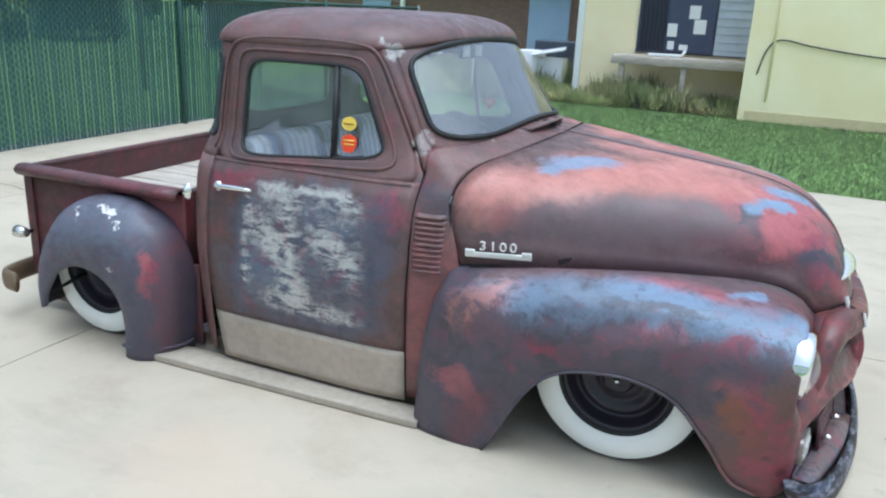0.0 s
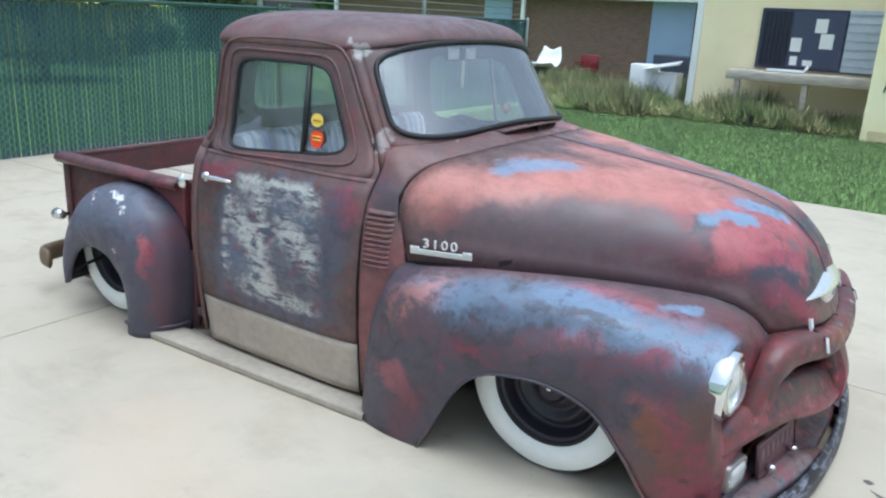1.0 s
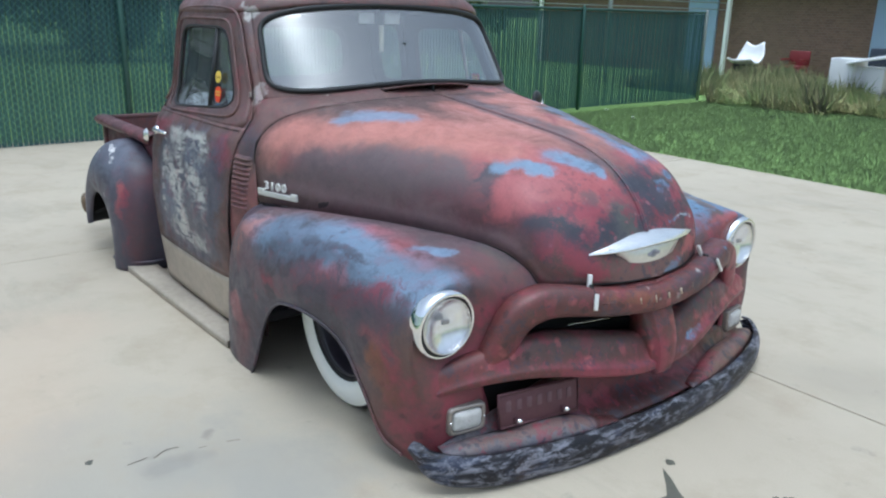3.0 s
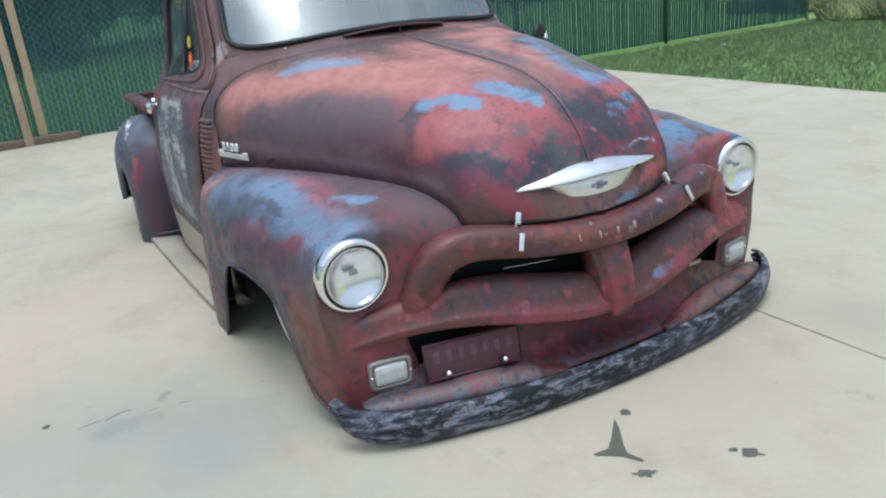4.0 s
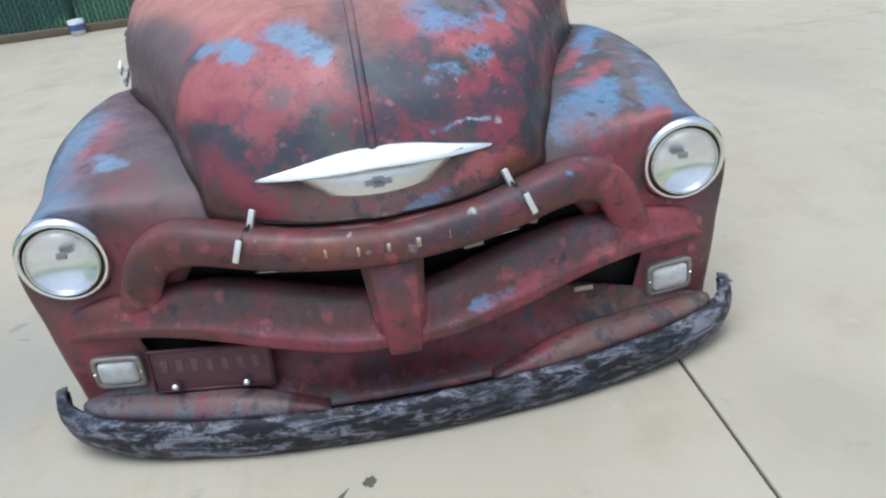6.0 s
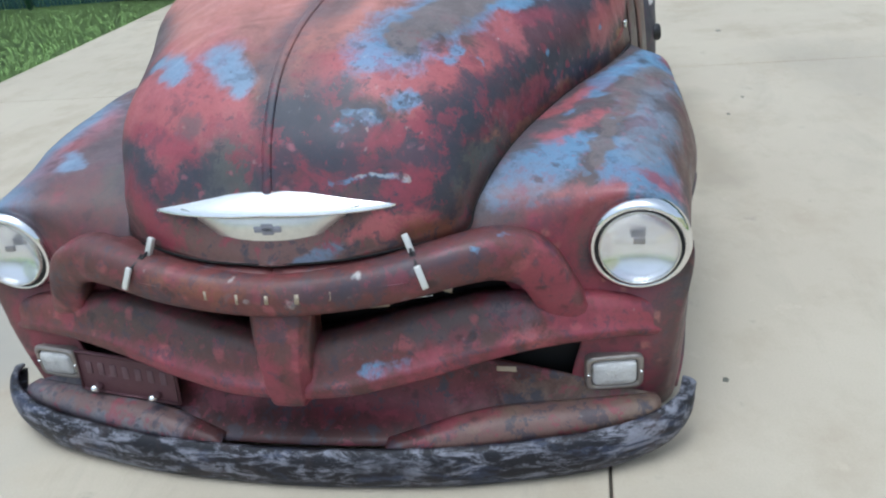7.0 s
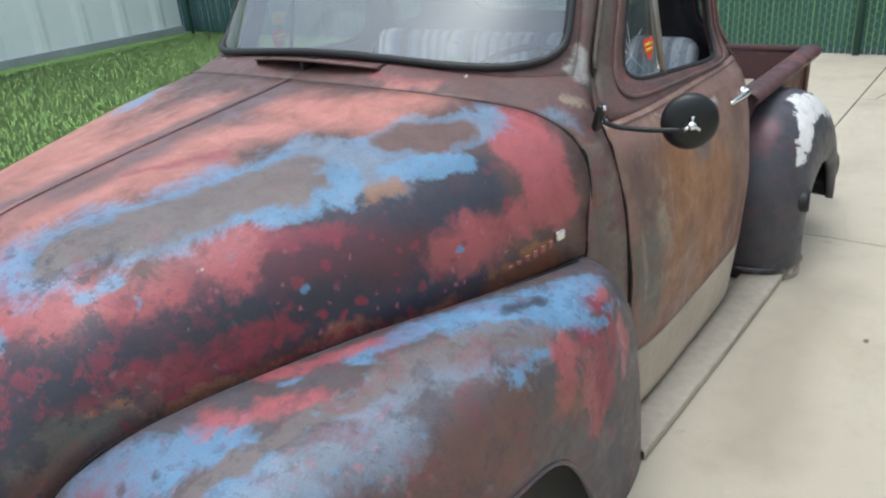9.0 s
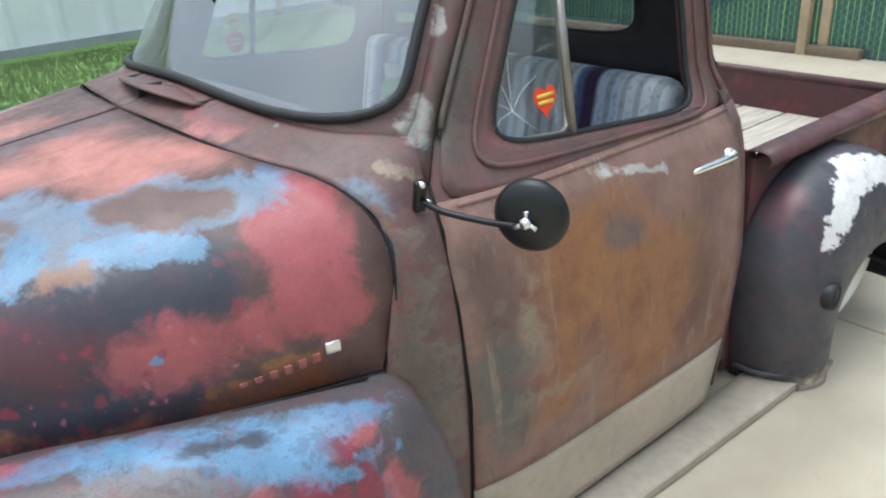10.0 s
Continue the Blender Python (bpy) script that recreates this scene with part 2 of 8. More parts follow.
# ---- the pickup's paints ----
FACE, SIGN = srgb(110, 68, 66), srgb(84, 88, 104)
k = Paint("hood_paint", BROWN, DKBROWN)
k.patch(MUDDY, (-0.558, -0.760, 0.780), (0.161, -0.480, 0.814), 0.118, 0.70, 0.7, 0.85)
k.patch(MUDDY, (-0.323, -0.662, 0.865), (-0.003, -0.503, 0.869), 0.080, 0.70, 0.7, 0.80)
k.patch(PLUM, (0.034, -0.551, 0.744), (0.516, -0.324, 0.714), 0.068, 0.70, 0.7, 0.80)
k.patch(SALMON, (-0.611, -0.717, 0.904), (-0.137, -0.400, 0.956), 0.082, 0.70, 0.6, 0.95)
k.patch(SALMON, (-0.296, -0.422, 0.981), (0.176, -0.270, 0.930), 0.113, 0.70, 0.5, 0.95)
k.patch(SALMON, (-0.313, -0.065, 1.008), (0.349, 0.038, 0.908), 0.087, 0.70, 0.5, 0.95)
k.patch(SALMON, (0.005, -0.371, 0.936), (-0.011, 0.087, 0.975), 0.134, 0.70, 0.5, 0.95)
k.patch(SALMON, (-0.402, -0.629, 0.926), (-0.269, -0.349, 0.988), 0.053, 0.70, 0.6, 0.80)
k.patch(RED, (0.153, -0.317, 0.922), (0.483, -0.158, 0.816), 0.085, 0.40, .8, 0.90)
k.patch(RED, (0.214, -0.425, 0.852), (0.515, -0.121, 0.788), 0.094, 0.35, 1.0, 0.95)
k.patch(RED, (0.329, -0.401, 0.824), (0.520, -0.146, 0.779), 0.069, 0.35, 1.1, 0.90)
k.patch(SALMON, (-0.399, 0.099, 1.017), (-0.418, 0.429, 0.998), 0.062, 0.70, 0.5, 0.95)
k.patch(SALMON, (-0.117, 0.112, 0.986), (0.264, 0.083, 0.933), 0.079, 0.70, 0.5, 0.95)
k.patch(SALMON, (-0.191, 0.174, 0.993), (-0.553, 0.422, 1.017), 0.060, 0.70, 0.5, 0.95)
k.patch(RED, (0.391, 0.142, 0.885), (0.301, 0.392, 0.846), 0.070, 0.40, .9, 0.95)
k.patch(RED, (0.477, 0.303, 0.776), (0.374, 0.350, 0.837), 0.054, 0.40, 1.0, 0.95)
k.patch(RED, (0.417, 0.108, 0.873), (0.350, 0.346, 0.852), 0.070, 0.35, 1.0, 0.95)
k.patch(RED, (0.266, 0.448, 0.803), (0.118, 0.490, 0.825), 0.063, 0.35, 1.0, 0.90)
k.patch(RED, (0.302, 0.457, 0.755), (0.157, 0.460, 0.842), 0.054, 0.35, 1.1, 0.95)
k.patch(PLUM, (0.060, 0.498, 0.846), (-0.278, 0.660, 0.835), 0.084, 0.70, 0.8, 0.95)
k.patch(NAVY, (0.420, 0.371, 0.785), (0.100, 0.519, 0.780), 0.038, 0.40, 1.2, 0.90)
k.patch(NAVY, (0.156, 0.503, 0.765), (-0.347, 0.712, 0.698), 0.062, 0.40, 1.0, 0.90)
k.patch(NAVY, (-0.110, 0.530, 0.889), (-0.421, 0.681, 0.887), 0.070, 0.35, .8, 0.95)
k.patch(NAVY, (-0.140, 0.559, 0.876), (-0.426, 0.699, 0.866), 0.049, 0.35, .8, 0.95)
k.patch(NAVY, (0.095, 0.525, 0.766), (-0.245, 0.669, 0.739), 0.048, 0.40, 1.0, 0.90)
k.patch(NAVY, (0.544, 0.296, 0.686), (0.402, 0.413, 0.751), 0.050, 0.40, 1.2, 0.90)
k.patch(NAVY, (0.468, 0.028, 0.838), (0.565, 0.099, 0.714), 0.049, 0.45, 1.2, 0.90)
k.patch(NAVY, (0.446, 0.137, 0.850), (0.497, 0.241, 0.783), 0.026, 0.50, 1.3, 0.80)
k.patch(NAVY, (0.493, 0.016, 0.816), (0.538, 0.155, 0.754), 0.053, 0.40, 1.3, 0.90)
k.patch(NAVY, (0.548, 0.209, 0.724), (0.517, 0.357, 0.673), 0.054, 0.40, 1.3, 0.90)
k.patch(NAVY, (0.471, 0.381, 0.706), (0.304, 0.458, 0.750), 0.043, 0.40, 1.2, 0.90)
k.patch(PLUM, (-0.001, 0.501, 0.870), (-0.197, 0.633, 0.807), 0.049, 0.70, 0.9, 0.85)
k.patch(CRIMSON, (0.007, 0.479, 0.885), (-0.120, 0.551, 0.875), 0.024, 0.40, 1.6, 0.80)
k.patch(CRIMSON, (0.316, 0.460, 0.715), (0.104, 0.528, 0.720), 0.027, 0.40, 1.5, 0.85)
k.patch(CRIMSON, (0.534, 0.095, 0.767), (0.506, 0.323, 0.729), 0.047, 0.40, 2.0, 0.85)
k.patch(CRIMSON, (0.532, 0.087, 0.771), (0.542, 0.156, 0.749), 0.034, 0.35, 1.6, 0.90)
k.patch(CRIMSON, (0.511, 0.248, 0.763), (0.448, 0.351, 0.772), 0.041, 0.35, 1.7, 0.90)
k.patch(CRIMSON, (0.532, -0.223, 0.745), (0.557, -0.016, 0.733), 0.043, 0.40, 1.6, 0.90)
k.patch(NAVY, (0.553, -0.112, 0.736), (0.566, -0.042, 0.715), 0.043, 0.50, 1.0, 0.90)
k.patch(MUDDY, (0.364, -0.046, 0.902), (0.424, 0.028, 0.871), 0.026, 0.70, 0.9, 0.80)
k.patch(CRIMSON, (0.563, 0.262, 0.671), (0.508, 0.344, 0.706), 0.028, 0.40, 2.0, 0.85)
k.patch(CRIMSON, (0.446, 0.398, 0.710), (0.357, 0.446, 0.716), 0.020, 0.40, 2.0, 0.80)
k.patch(NAVY, (0.429, -0.306, 0.820), (0.524, -0.276, 0.735), 0.046, 0.40, 1.4, 0.80)
k.patch(NAVY, (0.225, -0.388, 0.875), (0.250, -0.441, 0.821), 0.033, 0.40, 1.5, 0.80)
k.patch(NAVY, (0.543, -0.290, 0.694), (0.564, -0.013, 0.720), 0.039, 0.40, 1.4, 0.80)
k.patch(MUDDY, (0.544, -0.108, 0.752), (0.571, -0.083, 0.703), 0.054, 0.70, 0.6, 0.80)
k.patch(CRIMSON, (0.437, -0.389, 0.743), (0.567, -0.291, 0.636), 0.040, 0.40, 2.0, 0.85)
k.patch(CRIMSON, (0.560, 0.028, 0.728), (0.540, 0.199, 0.741), 0.045, 0.40, 1.8, 0.85)
k.patch(NAVY, (0.454, 0.106, 0.847), (0.518, 0.137, 0.783), 0.054, 0.50, 1.2, 0.75)
k.patch(RED, (0.073, 0.476, 0.863), (0.034, 0.473, 0.879), 0.042, 0.35, 1.1, 0.90)
k.patch(RED, (-0.358, 0.702, 0.811), (-0.533, 0.754, 0.788), 0.030, 0.50, 1.3, 0.85)
k.patch(RED, (-0.303, 0.690, 0.775), (-0.461, 0.737, 0.797), 0.040, 0.50, 1.2, 0.85)
k.patch(RED, (-0.629, 0.668, 0.951), (-0.597, 0.761, 0.814), 0.064, 0.25, .6, 0.98)
k.patch(RED, (-0.599, 0.664, 0.947), (-0.625, 0.774, 0.775), 0.052, 0.25, .6, 0.98)
k.patch(BLUE, (0.288, 0.234, 0.911), (-0.208, 0.445, 0.958), 0.080, 0.30, .9, 0.85)
k.patch(BLUE, (-0.251, 0.464, 0.962), (-0.582, 0.596, 0.978), 0.053, 0.30, 1.1, 0.85)
k.patch(BLUE, (-0.001, 0.427, 0.916), (-0.184, 0.514, 0.925), 0.033, 0.30, 1.1, 0.85)
k.patch(ASHBLUE, (-0.249, 0.420, 0.972), (-0.274, 0.546, 0.936), 0.051, 0.40, 1.0, 0.90)
k.patch(ASHBLUE, (-0.376, 0.506, 0.974), (-0.580, 0.601, 0.976), 0.043, 0.50, 1.0, 0.70)
k.patch(MUDGREY, (0.244, 0.264, 0.916), (-0.167, 0.441, 0.950), 0.057, 0.18, .6, 0.98)
k.patch(MUDGREY, (-0.008, 0.355, 0.943), (-0.157, 0.437, 0.950), 0.046, 0.20, .6, 0.95)
k.patch(BROWNER, (-0.376, 0.506, 0.974), (-0.512, 0.579, 0.973), 0.040, 0.25, .8, 0.95)
k.patch(BLUE, (-0.206, 0.475, 0.948), (-0.222, 0.510, 0.939), 0.031, 0.30, 1.3, 0.85)
k.patch(BLUE, (-0.307, 0.564, 0.937), (-0.441, 0.641, 0.928), 0.020, 0.30, 1.4, 0.85)
k.patch(OCHRE, (-0.234, 0.574, 0.908), (-0.273, 0.585, 0.914), 0.017, 0.40, 2.0, 0.70)
k.patch(MUDDY, (-0.427, 0.001, 1.021), (0.248, -0.023, 0.938), 0.026, 0.70, 0.7, 0.85)
k.patch(MUDDY, (0.290, -0.026, 0.927), (0.408, 0.012, 0.881), 0.032, 0.70, 0.8, 0.85)
k.patch(MUDDY, (-0.185, 0.032, 0.995), (-0.494, 0.054, 1.027), 0.019, 0.70, 0.6, 0.80)
k.patch(MUDDY, (-0.303, 0.058, 1.007), (0.418, 0.015, 0.875), 0.020, 0.70, 0.8, 0.70)
k.patch(CRIMSON, (0.017, 0.113, 0.970), (-0.122, 0.226, 0.982), 0.016, 0.50, 2.2, 0.70)
k.patch(GREYGREEN, (0.475, 0.395, 0.660), (0.320, 0.460, 0.693), 0.026, 0.50, 1.0, 0.85)
k.patch(TANPINK, (0.373, 0.441, 0.700), (0.040, 0.549, 0.674), 0.008, 0.50, 1.4, 0.80)
k.patch(RED, (0.040, 0.549, 0.674), (-0.295, 0.692, 0.658), 0.012, 0.50, 1.4, 0.80)
k.patch(TANPINK, (0.088, 0.533, 0.692), (-0.168, 0.631, 0.682), 0.010, 0.50, 1.3, 0.75)
k.patch(RUST, (-0.414, 0.735, 0.678), (-0.565, 0.770, 0.656), 0.032, 0.50, 1.0, 0.90)
k.patch(OCHRE, (-0.397, 0.729, 0.715), (-0.571, 0.769, 0.703), 0.010, 0.50, 1.6, 0.80)
k.patch(CRIMSON, (0.091, 0.531, 0.735), (0.032, 0.552, 0.735), 0.026, 0.35, 2.0, 0.85)
k.patch(BLUE, (-0.028, 0.564, 0.790), (-0.032, 0.567, 0.786), 0.010, 0.30, 1.0, 0.85)
k.patch(BLUE, (-0.326, 0.698, 0.779), (-0.329, 0.700, 0.776), 0.007, 0.30, 1.0, 0.85)
k.patch(BLUE, (0.446, 0.261, 0.824), (0.422, 0.294, 0.831), 0.024, 0.30, 1.1, 0.85)
k.patch(BLUE, (0.291, 0.359, 0.869), (0.247, 0.388, 0.868), 0.017, 0.30, 1.4, 0.85)
k.patch(BLUE, (0.253, 0.419, 0.843), (0.251, 0.424, 0.839), 0.010, 0.30, 1.2, 0.85)
k.patch(DUSTBLUE, (0.294, -0.179, 0.918), (0.399, -0.134, 0.881), 0.033, 0.45, 1.0, 0.85)
k.patch(DUSTBLUE, (0.264, -0.311, 0.898), (0.317, -0.301, 0.884), 0.021, 0.45, 1.0, 0.85)
k.patch(BLUE, (0.569, 0.144, 0.701), (0.547, 0.271, 0.698), 0.007, 0.30, 2.2, 0.80)
k.patch(DUSTBLUE, (-0.467, -0.528, 0.983), (-0.311, -0.361, 0.993), 0.046, 0.45, .9, 0.85)
k.patch(DUSTBLUE, (0.234, -0.365, 0.884), (0.331, -0.264, 0.890), 0.023, 0.45, 1.0, 0.85)
k.patch(DUSTBLUE, (0.324, -0.147, 0.912), (0.406, -0.087, 0.881), 0.026, 0.45, 1.0, 0.85)
k.patch(CRIMSON, (-0.556, -0.748, 0.832), (-0.452, -0.727, 0.824), 0.037, 0.50, 1.8, 0.35)
k.patch(RED, (0.607, 0.170, 0.603), (0.553, 0.328, 0.601), 0.019, 0.40, 1.6, 0.80)
k.patch(RUST, (0.572, 0.295, 0.580), (0.524, 0.366, 0.576), 0.019, 0.50, 1.2, 0.85)
k.patch(BLUE, (0.631, 0.068, 0.561), (0.618, 0.146, 0.579), 0.010, 0.50, 1.8, 0.50)
k.patch(NAVY, (0.471, 0.035, 0.835), (0.565, 0.049, 0.716), 0.032, .4, 1.8, .85)
k.patch(NAVY, (0.550, 0.159, 0.733), (0.496, 0.341, 0.726), 0.024, .4, 2.2, .85)
k.patch(NAVY, (0.395, 0.342, 0.828), (0.476, 0.382, 0.696), 0.029, .4, 1.9, .8)
k.patch(NAVY, (0.476, -0.299, 0.779), (0.566, -0.179, 0.699), 0.037, .4, 1.9, .8)
k.patch(NAVY, (0.467, -0.353, 0.749), (0.569, -0.077, 0.707), 0.039, .4, 2.0, .8)
k.patch(NAVY, (0.558, -0.149, 0.721), (0.569, -0.027, 0.710), 0.033, .4, 1.8, .85)
k.patch(NAVY, (0.475, 0.087, 0.830), (0.542, 0.117, 0.753), 0.030, .4, 1.8, .8)
k.patch(NAVY, (0.423, 0.403, 0.737), (0.355, 0.427, 0.775), 0.025, .4, 1.8, .8)
k.patch(BLUE, (0.491, 0.165, 0.808), (0.489, 0.221, 0.797), 0.013, .4, 2.2, .6)
k.patch(PALE, (0.560, 0.202, 0.704), (0.544, 0.285, 0.695), 0.005, .3, 2.4, .6)
k.patch(GREYGREEN, (0.544, -0.108, 0.752), (0.576, -0.069, 0.693), 0.041, .5, 1.0, .7)
k.patch(MUDDY, (-0.420, -0.720, 0.800), (-0.134, -0.595, 0.835), 0.090, 0.50, 0.7, 0.92)
k.patch(MUDDY, (-0.134, -0.595, 0.830), (0.147, -0.482, 0.830), 0.085, 0.50, 0.8, 0.95)
k.patch(MUDDY, (0.020, -0.480, 0.880), (0.060, -0.450, 0.880), 0.060, 0.60, 0.9, 0.80)
k.patch(PLUM, (0.100, -0.530, 0.760), (0.420, -0.400, 0.735), 0.050, 0.70, 0.9, 0.60)
k.patch(MAUVE, (-0.600, -0.775, 0.680), (0.090, -0.540, 0.690), 0.050, 0.70, 0.8, 0.80)
k.patch(MAUVE, (0.090, -0.530, 0.680), (0.400, -0.430, 0.670), 0.036, 0.70, 0.8, 0.85)
k.patch(NAVY, (0.440, -0.385, 0.735), (0.545, -0.285, 0.705), 0.036, 0.45, 1.2, 0.85)
k.patch(SALMON, (-0.500, -0.690, 0.890), (-0.270, -0.530, 0.945), 0.034, 0.60, 0.8, 0.75)
k.patch(SALMON, (-0.100, -0.360, 0.960), (0.190, -0.280, 0.926), 0.060, 0.60, 0.7, 0.90)
k.patch(RED, (0.330, -0.385, 0.835), (0.500, -0.220, 0.785), 0.056, 0.35, 1.0, 0.92)
k.patch(CRIMSON, (0.440, -0.330, 0.790), (0.530, -0.180, 0.760), 0.030, 0.40, 1.6, 0.80)
k.patch(MUDDY, (0.465, -0.215, 0.810), (0.490, -0.190, 0.795), 0.024, 0.50, 1.4, 0.75)
k.patch(NAVY, (0.190, -0.430, 0.850), (0.235, -0.380, 0.875), 0.022, 0.40, 1.8, 0.75)
k.patch(DUSTBLUE, (0.232, -0.380, 0.878), (0.335, -0.270, 0.888), 0.021, 0.45, 1.1, 0.90)
k.patch(DUSTBLUE, (0.325, -0.188, 0.907), (0.420, -0.095, 0.872), 0.024, 0.45, 1.0, 0.90)
k.patch(BLACK, (-0.385, -0.735, 0.667), (-0.325, -0.705, 0.672), 0.011, 0.25, 2.6, 0.90)
k.patch(BLACK, (-0.318, -0.702, 0.672), (-0.312, -0.700, 0.684), 0.006, 0.25, 1.6, 0.85)
k.patch(MUDDY, (-0.48, 0.050, 1.022), (0.10, 0.060, 0.958), 0.036, 0.70, 1.0, 0.75)
k.patch(BROWN, (0.06, 0.070, 0.962), (0.40, 0.060, 0.880), 0.034, 0.70, 1.2, 0.60)
k.patch(TANPINK, (0.30, 0.462, 0.672), (-0.30, 0.690, 0.668), 0.011, 0.60, 1.6, 0.70)
k.spots(PINK, (0.10, 0.54, 0.77), (-0.42, 0.73, 0.72), 0.09, 44, 0.30, 0.5, 0.75)
k.spots(BLUE, (0.10, 0.54, 0.77), (-0.42, 0.73, 0.72), 0.07, 17, 0.22, 0.25, 0.9)
k.spots(PINK, (0.52, 0.05, 0.77), (0.30, 0.42, 0.80), 0.10, 34, 0.36, 0.4, 0.7)
k.spots(PALE, (0.52, 0.05, 0.77), (0.20, 0.45, 0.80), 0.10, 40, 0.22, 0.3, 0.6)
k.spots(CRIMSON, (0.45, 0.35, 0.72), (-0.20, 0.66, 0.70), 0.06, 30, 0.42, 0.6, 0.85)
k.spots(PINK, (0.50, -0.30, 0.77), (0.55, -0.05, 0.74), 0.10, 36, 0.36, 0.4, 0.6)
k.spots(NAVY, (0.45, -0.30, 0.80), (0.50, 0.10, 0.80), 0.12, 36, 0.36, 0.6, 0.42)
k.spots(NAVY, (0.40, 0.10, 0.86), (0.15, 0.50, 0.80), 0.13, 34, 0.36, 0.6, 0.42)
k.spots(CRIMSON, (-0.05, 0.58, 0.80), (-0.45, 0.72, 0.80), 0.09, 30, 0.5, 0.6, 0.75)
# the nose is chipped through, the flanks are smoother
side = k.n("SeparateXYZ", Vector=k.co)
nearer = k.math("ADD", side.outputs[0], k.math("MULTIPLY", side.outputs[1], 0.40))
hood_paint = k.done(k.ramp(nearer, 0.20, 0.56, 0.10, 0.80))
k = Paint("fender_paint_right", srgb(82, 77, 88), srgb(78, 68, 72))
k.patch(MUDDY, (0.421, -0.847, 0.559), (0.361, -0.880, 0.178), 0.129, 0.60, .8, 0.85)
k.patch(BROWNER, (0.473, -0.851, 0.379), (0.334, -0.886, 0.186), 0.102, 0.60, .8, 0.90)
k.patch(BROWN, (-0.567, -0.873, 0.629), (-0.144, -0.764, 0.674), 0.027, 0.50, 1.0, 0.80)
k.patch(DUSTBLUE, (-0.519, -0.925, 0.567), (0.131, -0.815, 0.644), 0.061, 0.75, 1.1, 0.85)
k.patch(DUSTBLUE, (0.045, -0.844, 0.641), (0.452, -0.775, 0.616), 0.059, 0.75, 0.9, 0.85)
k.patch(DUSTBLUE, (-0.057, -0.792, 0.664), (0.324, -0.818, 0.604), 0.067, 0.75, 0.9, 0.85)
k.patch(DUSTBLUE, (0.314, -0.797, 0.620), (0.469, -0.714, 0.609), 0.036, 0.75, 1.0, 0.80)
k.patch(NAVY, (-0.165, -0.892, 0.622), (0.131, -0.847, 0.625), 0.016, 0.50, 2.4, 0.70)
k.patch(MAUVE, (-0.50, -0.79, 0.645), (0.36, -0.52, 0.650), 0.060, 0.70, 0.8, 0.85)
k.patch(PINK, (-0.05, -0.72, 0.672), (0.16, -0.66, 0.668), 0.030, 0.70, 1.0, 0.40)
k.patch(SALMON, (-0.631, -0.927, 0.497), (-0.488, -0.913, 0.593), 0.048, 0.50, 1.1, 0.75)
k.patch(RED, (-0.587, -0.942, 0.446), (-0.473, -0.945, 0.477), 0.034, 0.40, 1.3, 0.53)
k.patch(RED, (0.020, -0.720, 0.672), (0.324, -0.728, 0.648), 0.034, 0.70, 1.1, 0.40)
k.patch(RED, (0.185, -0.708, 0.661), (0.403, -0.544, 0.632), 0.041, 0.40, 1.2, 0.56)
k.patch(MUDDY, (0.175, -0.604, 0.667), (0.443, -0.586, 0.612), 0.063, 0.50, .9, 0.90)
k.patch(GREYGREEN, (0.342, -0.502, 0.649), (0.462, -0.472, 0.588), 0.034, 0.50, 1.0, 0.80)
k.patch(DUSTBLUE, (0.245, -0.679, 0.658), (0.298, -0.648, 0.655), 0.024, 0.45, .9, 0.70)
k.patch(DUSTBLUE, (-0.434, -0.914, 0.595), (-0.371, -0.910, 0.602), 0.035, 0.75, 1.0, 0.80)
k.patch(DUSTBLUE, (-0.112, -0.841, 0.651), (0.013, -0.796, 0.659), 0.024, 0.45, 1.4, 0.70)
k.patch(DUSTBLUE, (-0.005, -0.909, 0.574), (0.024, -0.903, 0.576), 0.016, 0.75, 0.9, 0.85)
k.patch(DUSTBLUE, (0.333, -0.823, 0.598), (0.427, -0.828, 0.582), 0.028, 0.45, 1.6, 0.70)
k.patch(CRIMSON, (-0.387, -0.951, 0.449), (-0.232, -0.953, 0.441), 0.035, 0.40, 1.9, 0.85)
k.patch(RED, (-0.139, -0.951, 0.487), (0.085, -0.899, 0.562), 0.036, 0.40, 1.7, 0.53)
k.patch(CRIMSON, (0.083, -0.920, 0.483), (0.298, -0.857, 0.563), 0.038, 0.40, 1.9, 0.85)
k.patch(RED, (-0.677, -0.944, 0.263), (-0.548, -0.956, 0.192), 0.038, 0.40, 1.8, 0.50)
k.patch(RED, (0.253, -0.897, 0.433), (0.365, -0.886, 0.391), 0.035, 0.50, 1.8, 0.43)
k.patch(RUST, (0.297, -0.895, 0.352), (0.390, -0.879, 0.266), 0.040, 0.50, 1.6, 0.80)
k.patch(CRIMSON, (0.295, -0.875, 0.526), (0.386, -0.882, 0.353), 0.029, 0.50, 1.8, 0.75)
k.patch(PLUM, (-0.612, -0.952, 0.052), (-0.519, -0.955, 0.201), 0.051, 0.60, 1.0, 0.70)
k.spots(NAVY, (-0.40, -0.90, 0.60), (0.35, -0.76, 0.63), 0.10, 20, 0.40, 0.5, 0.42)
k.spots(CRIMSON, (-0.55, -0.94, 0.45), (0.25, -0.89, 0.50), 0.10, 15, 0.5, 0.5, 0.7)
k.patch(FACE, (0.50, -0.55, 0.50), (0.50, -0.72, 0.12), 0.150, .50, 0.9, 0.85)
k.patch(FACE, (0.42, -0.85, 0.15), (0.46, -0.80, 0.30), 0.090, .60, 1.0, 0.70)
k.patch(CRIMSON, (0.50, -0.60, 0.40), (0.48, -0.80, 0.14), 0.100, .50, 2.0, .60)
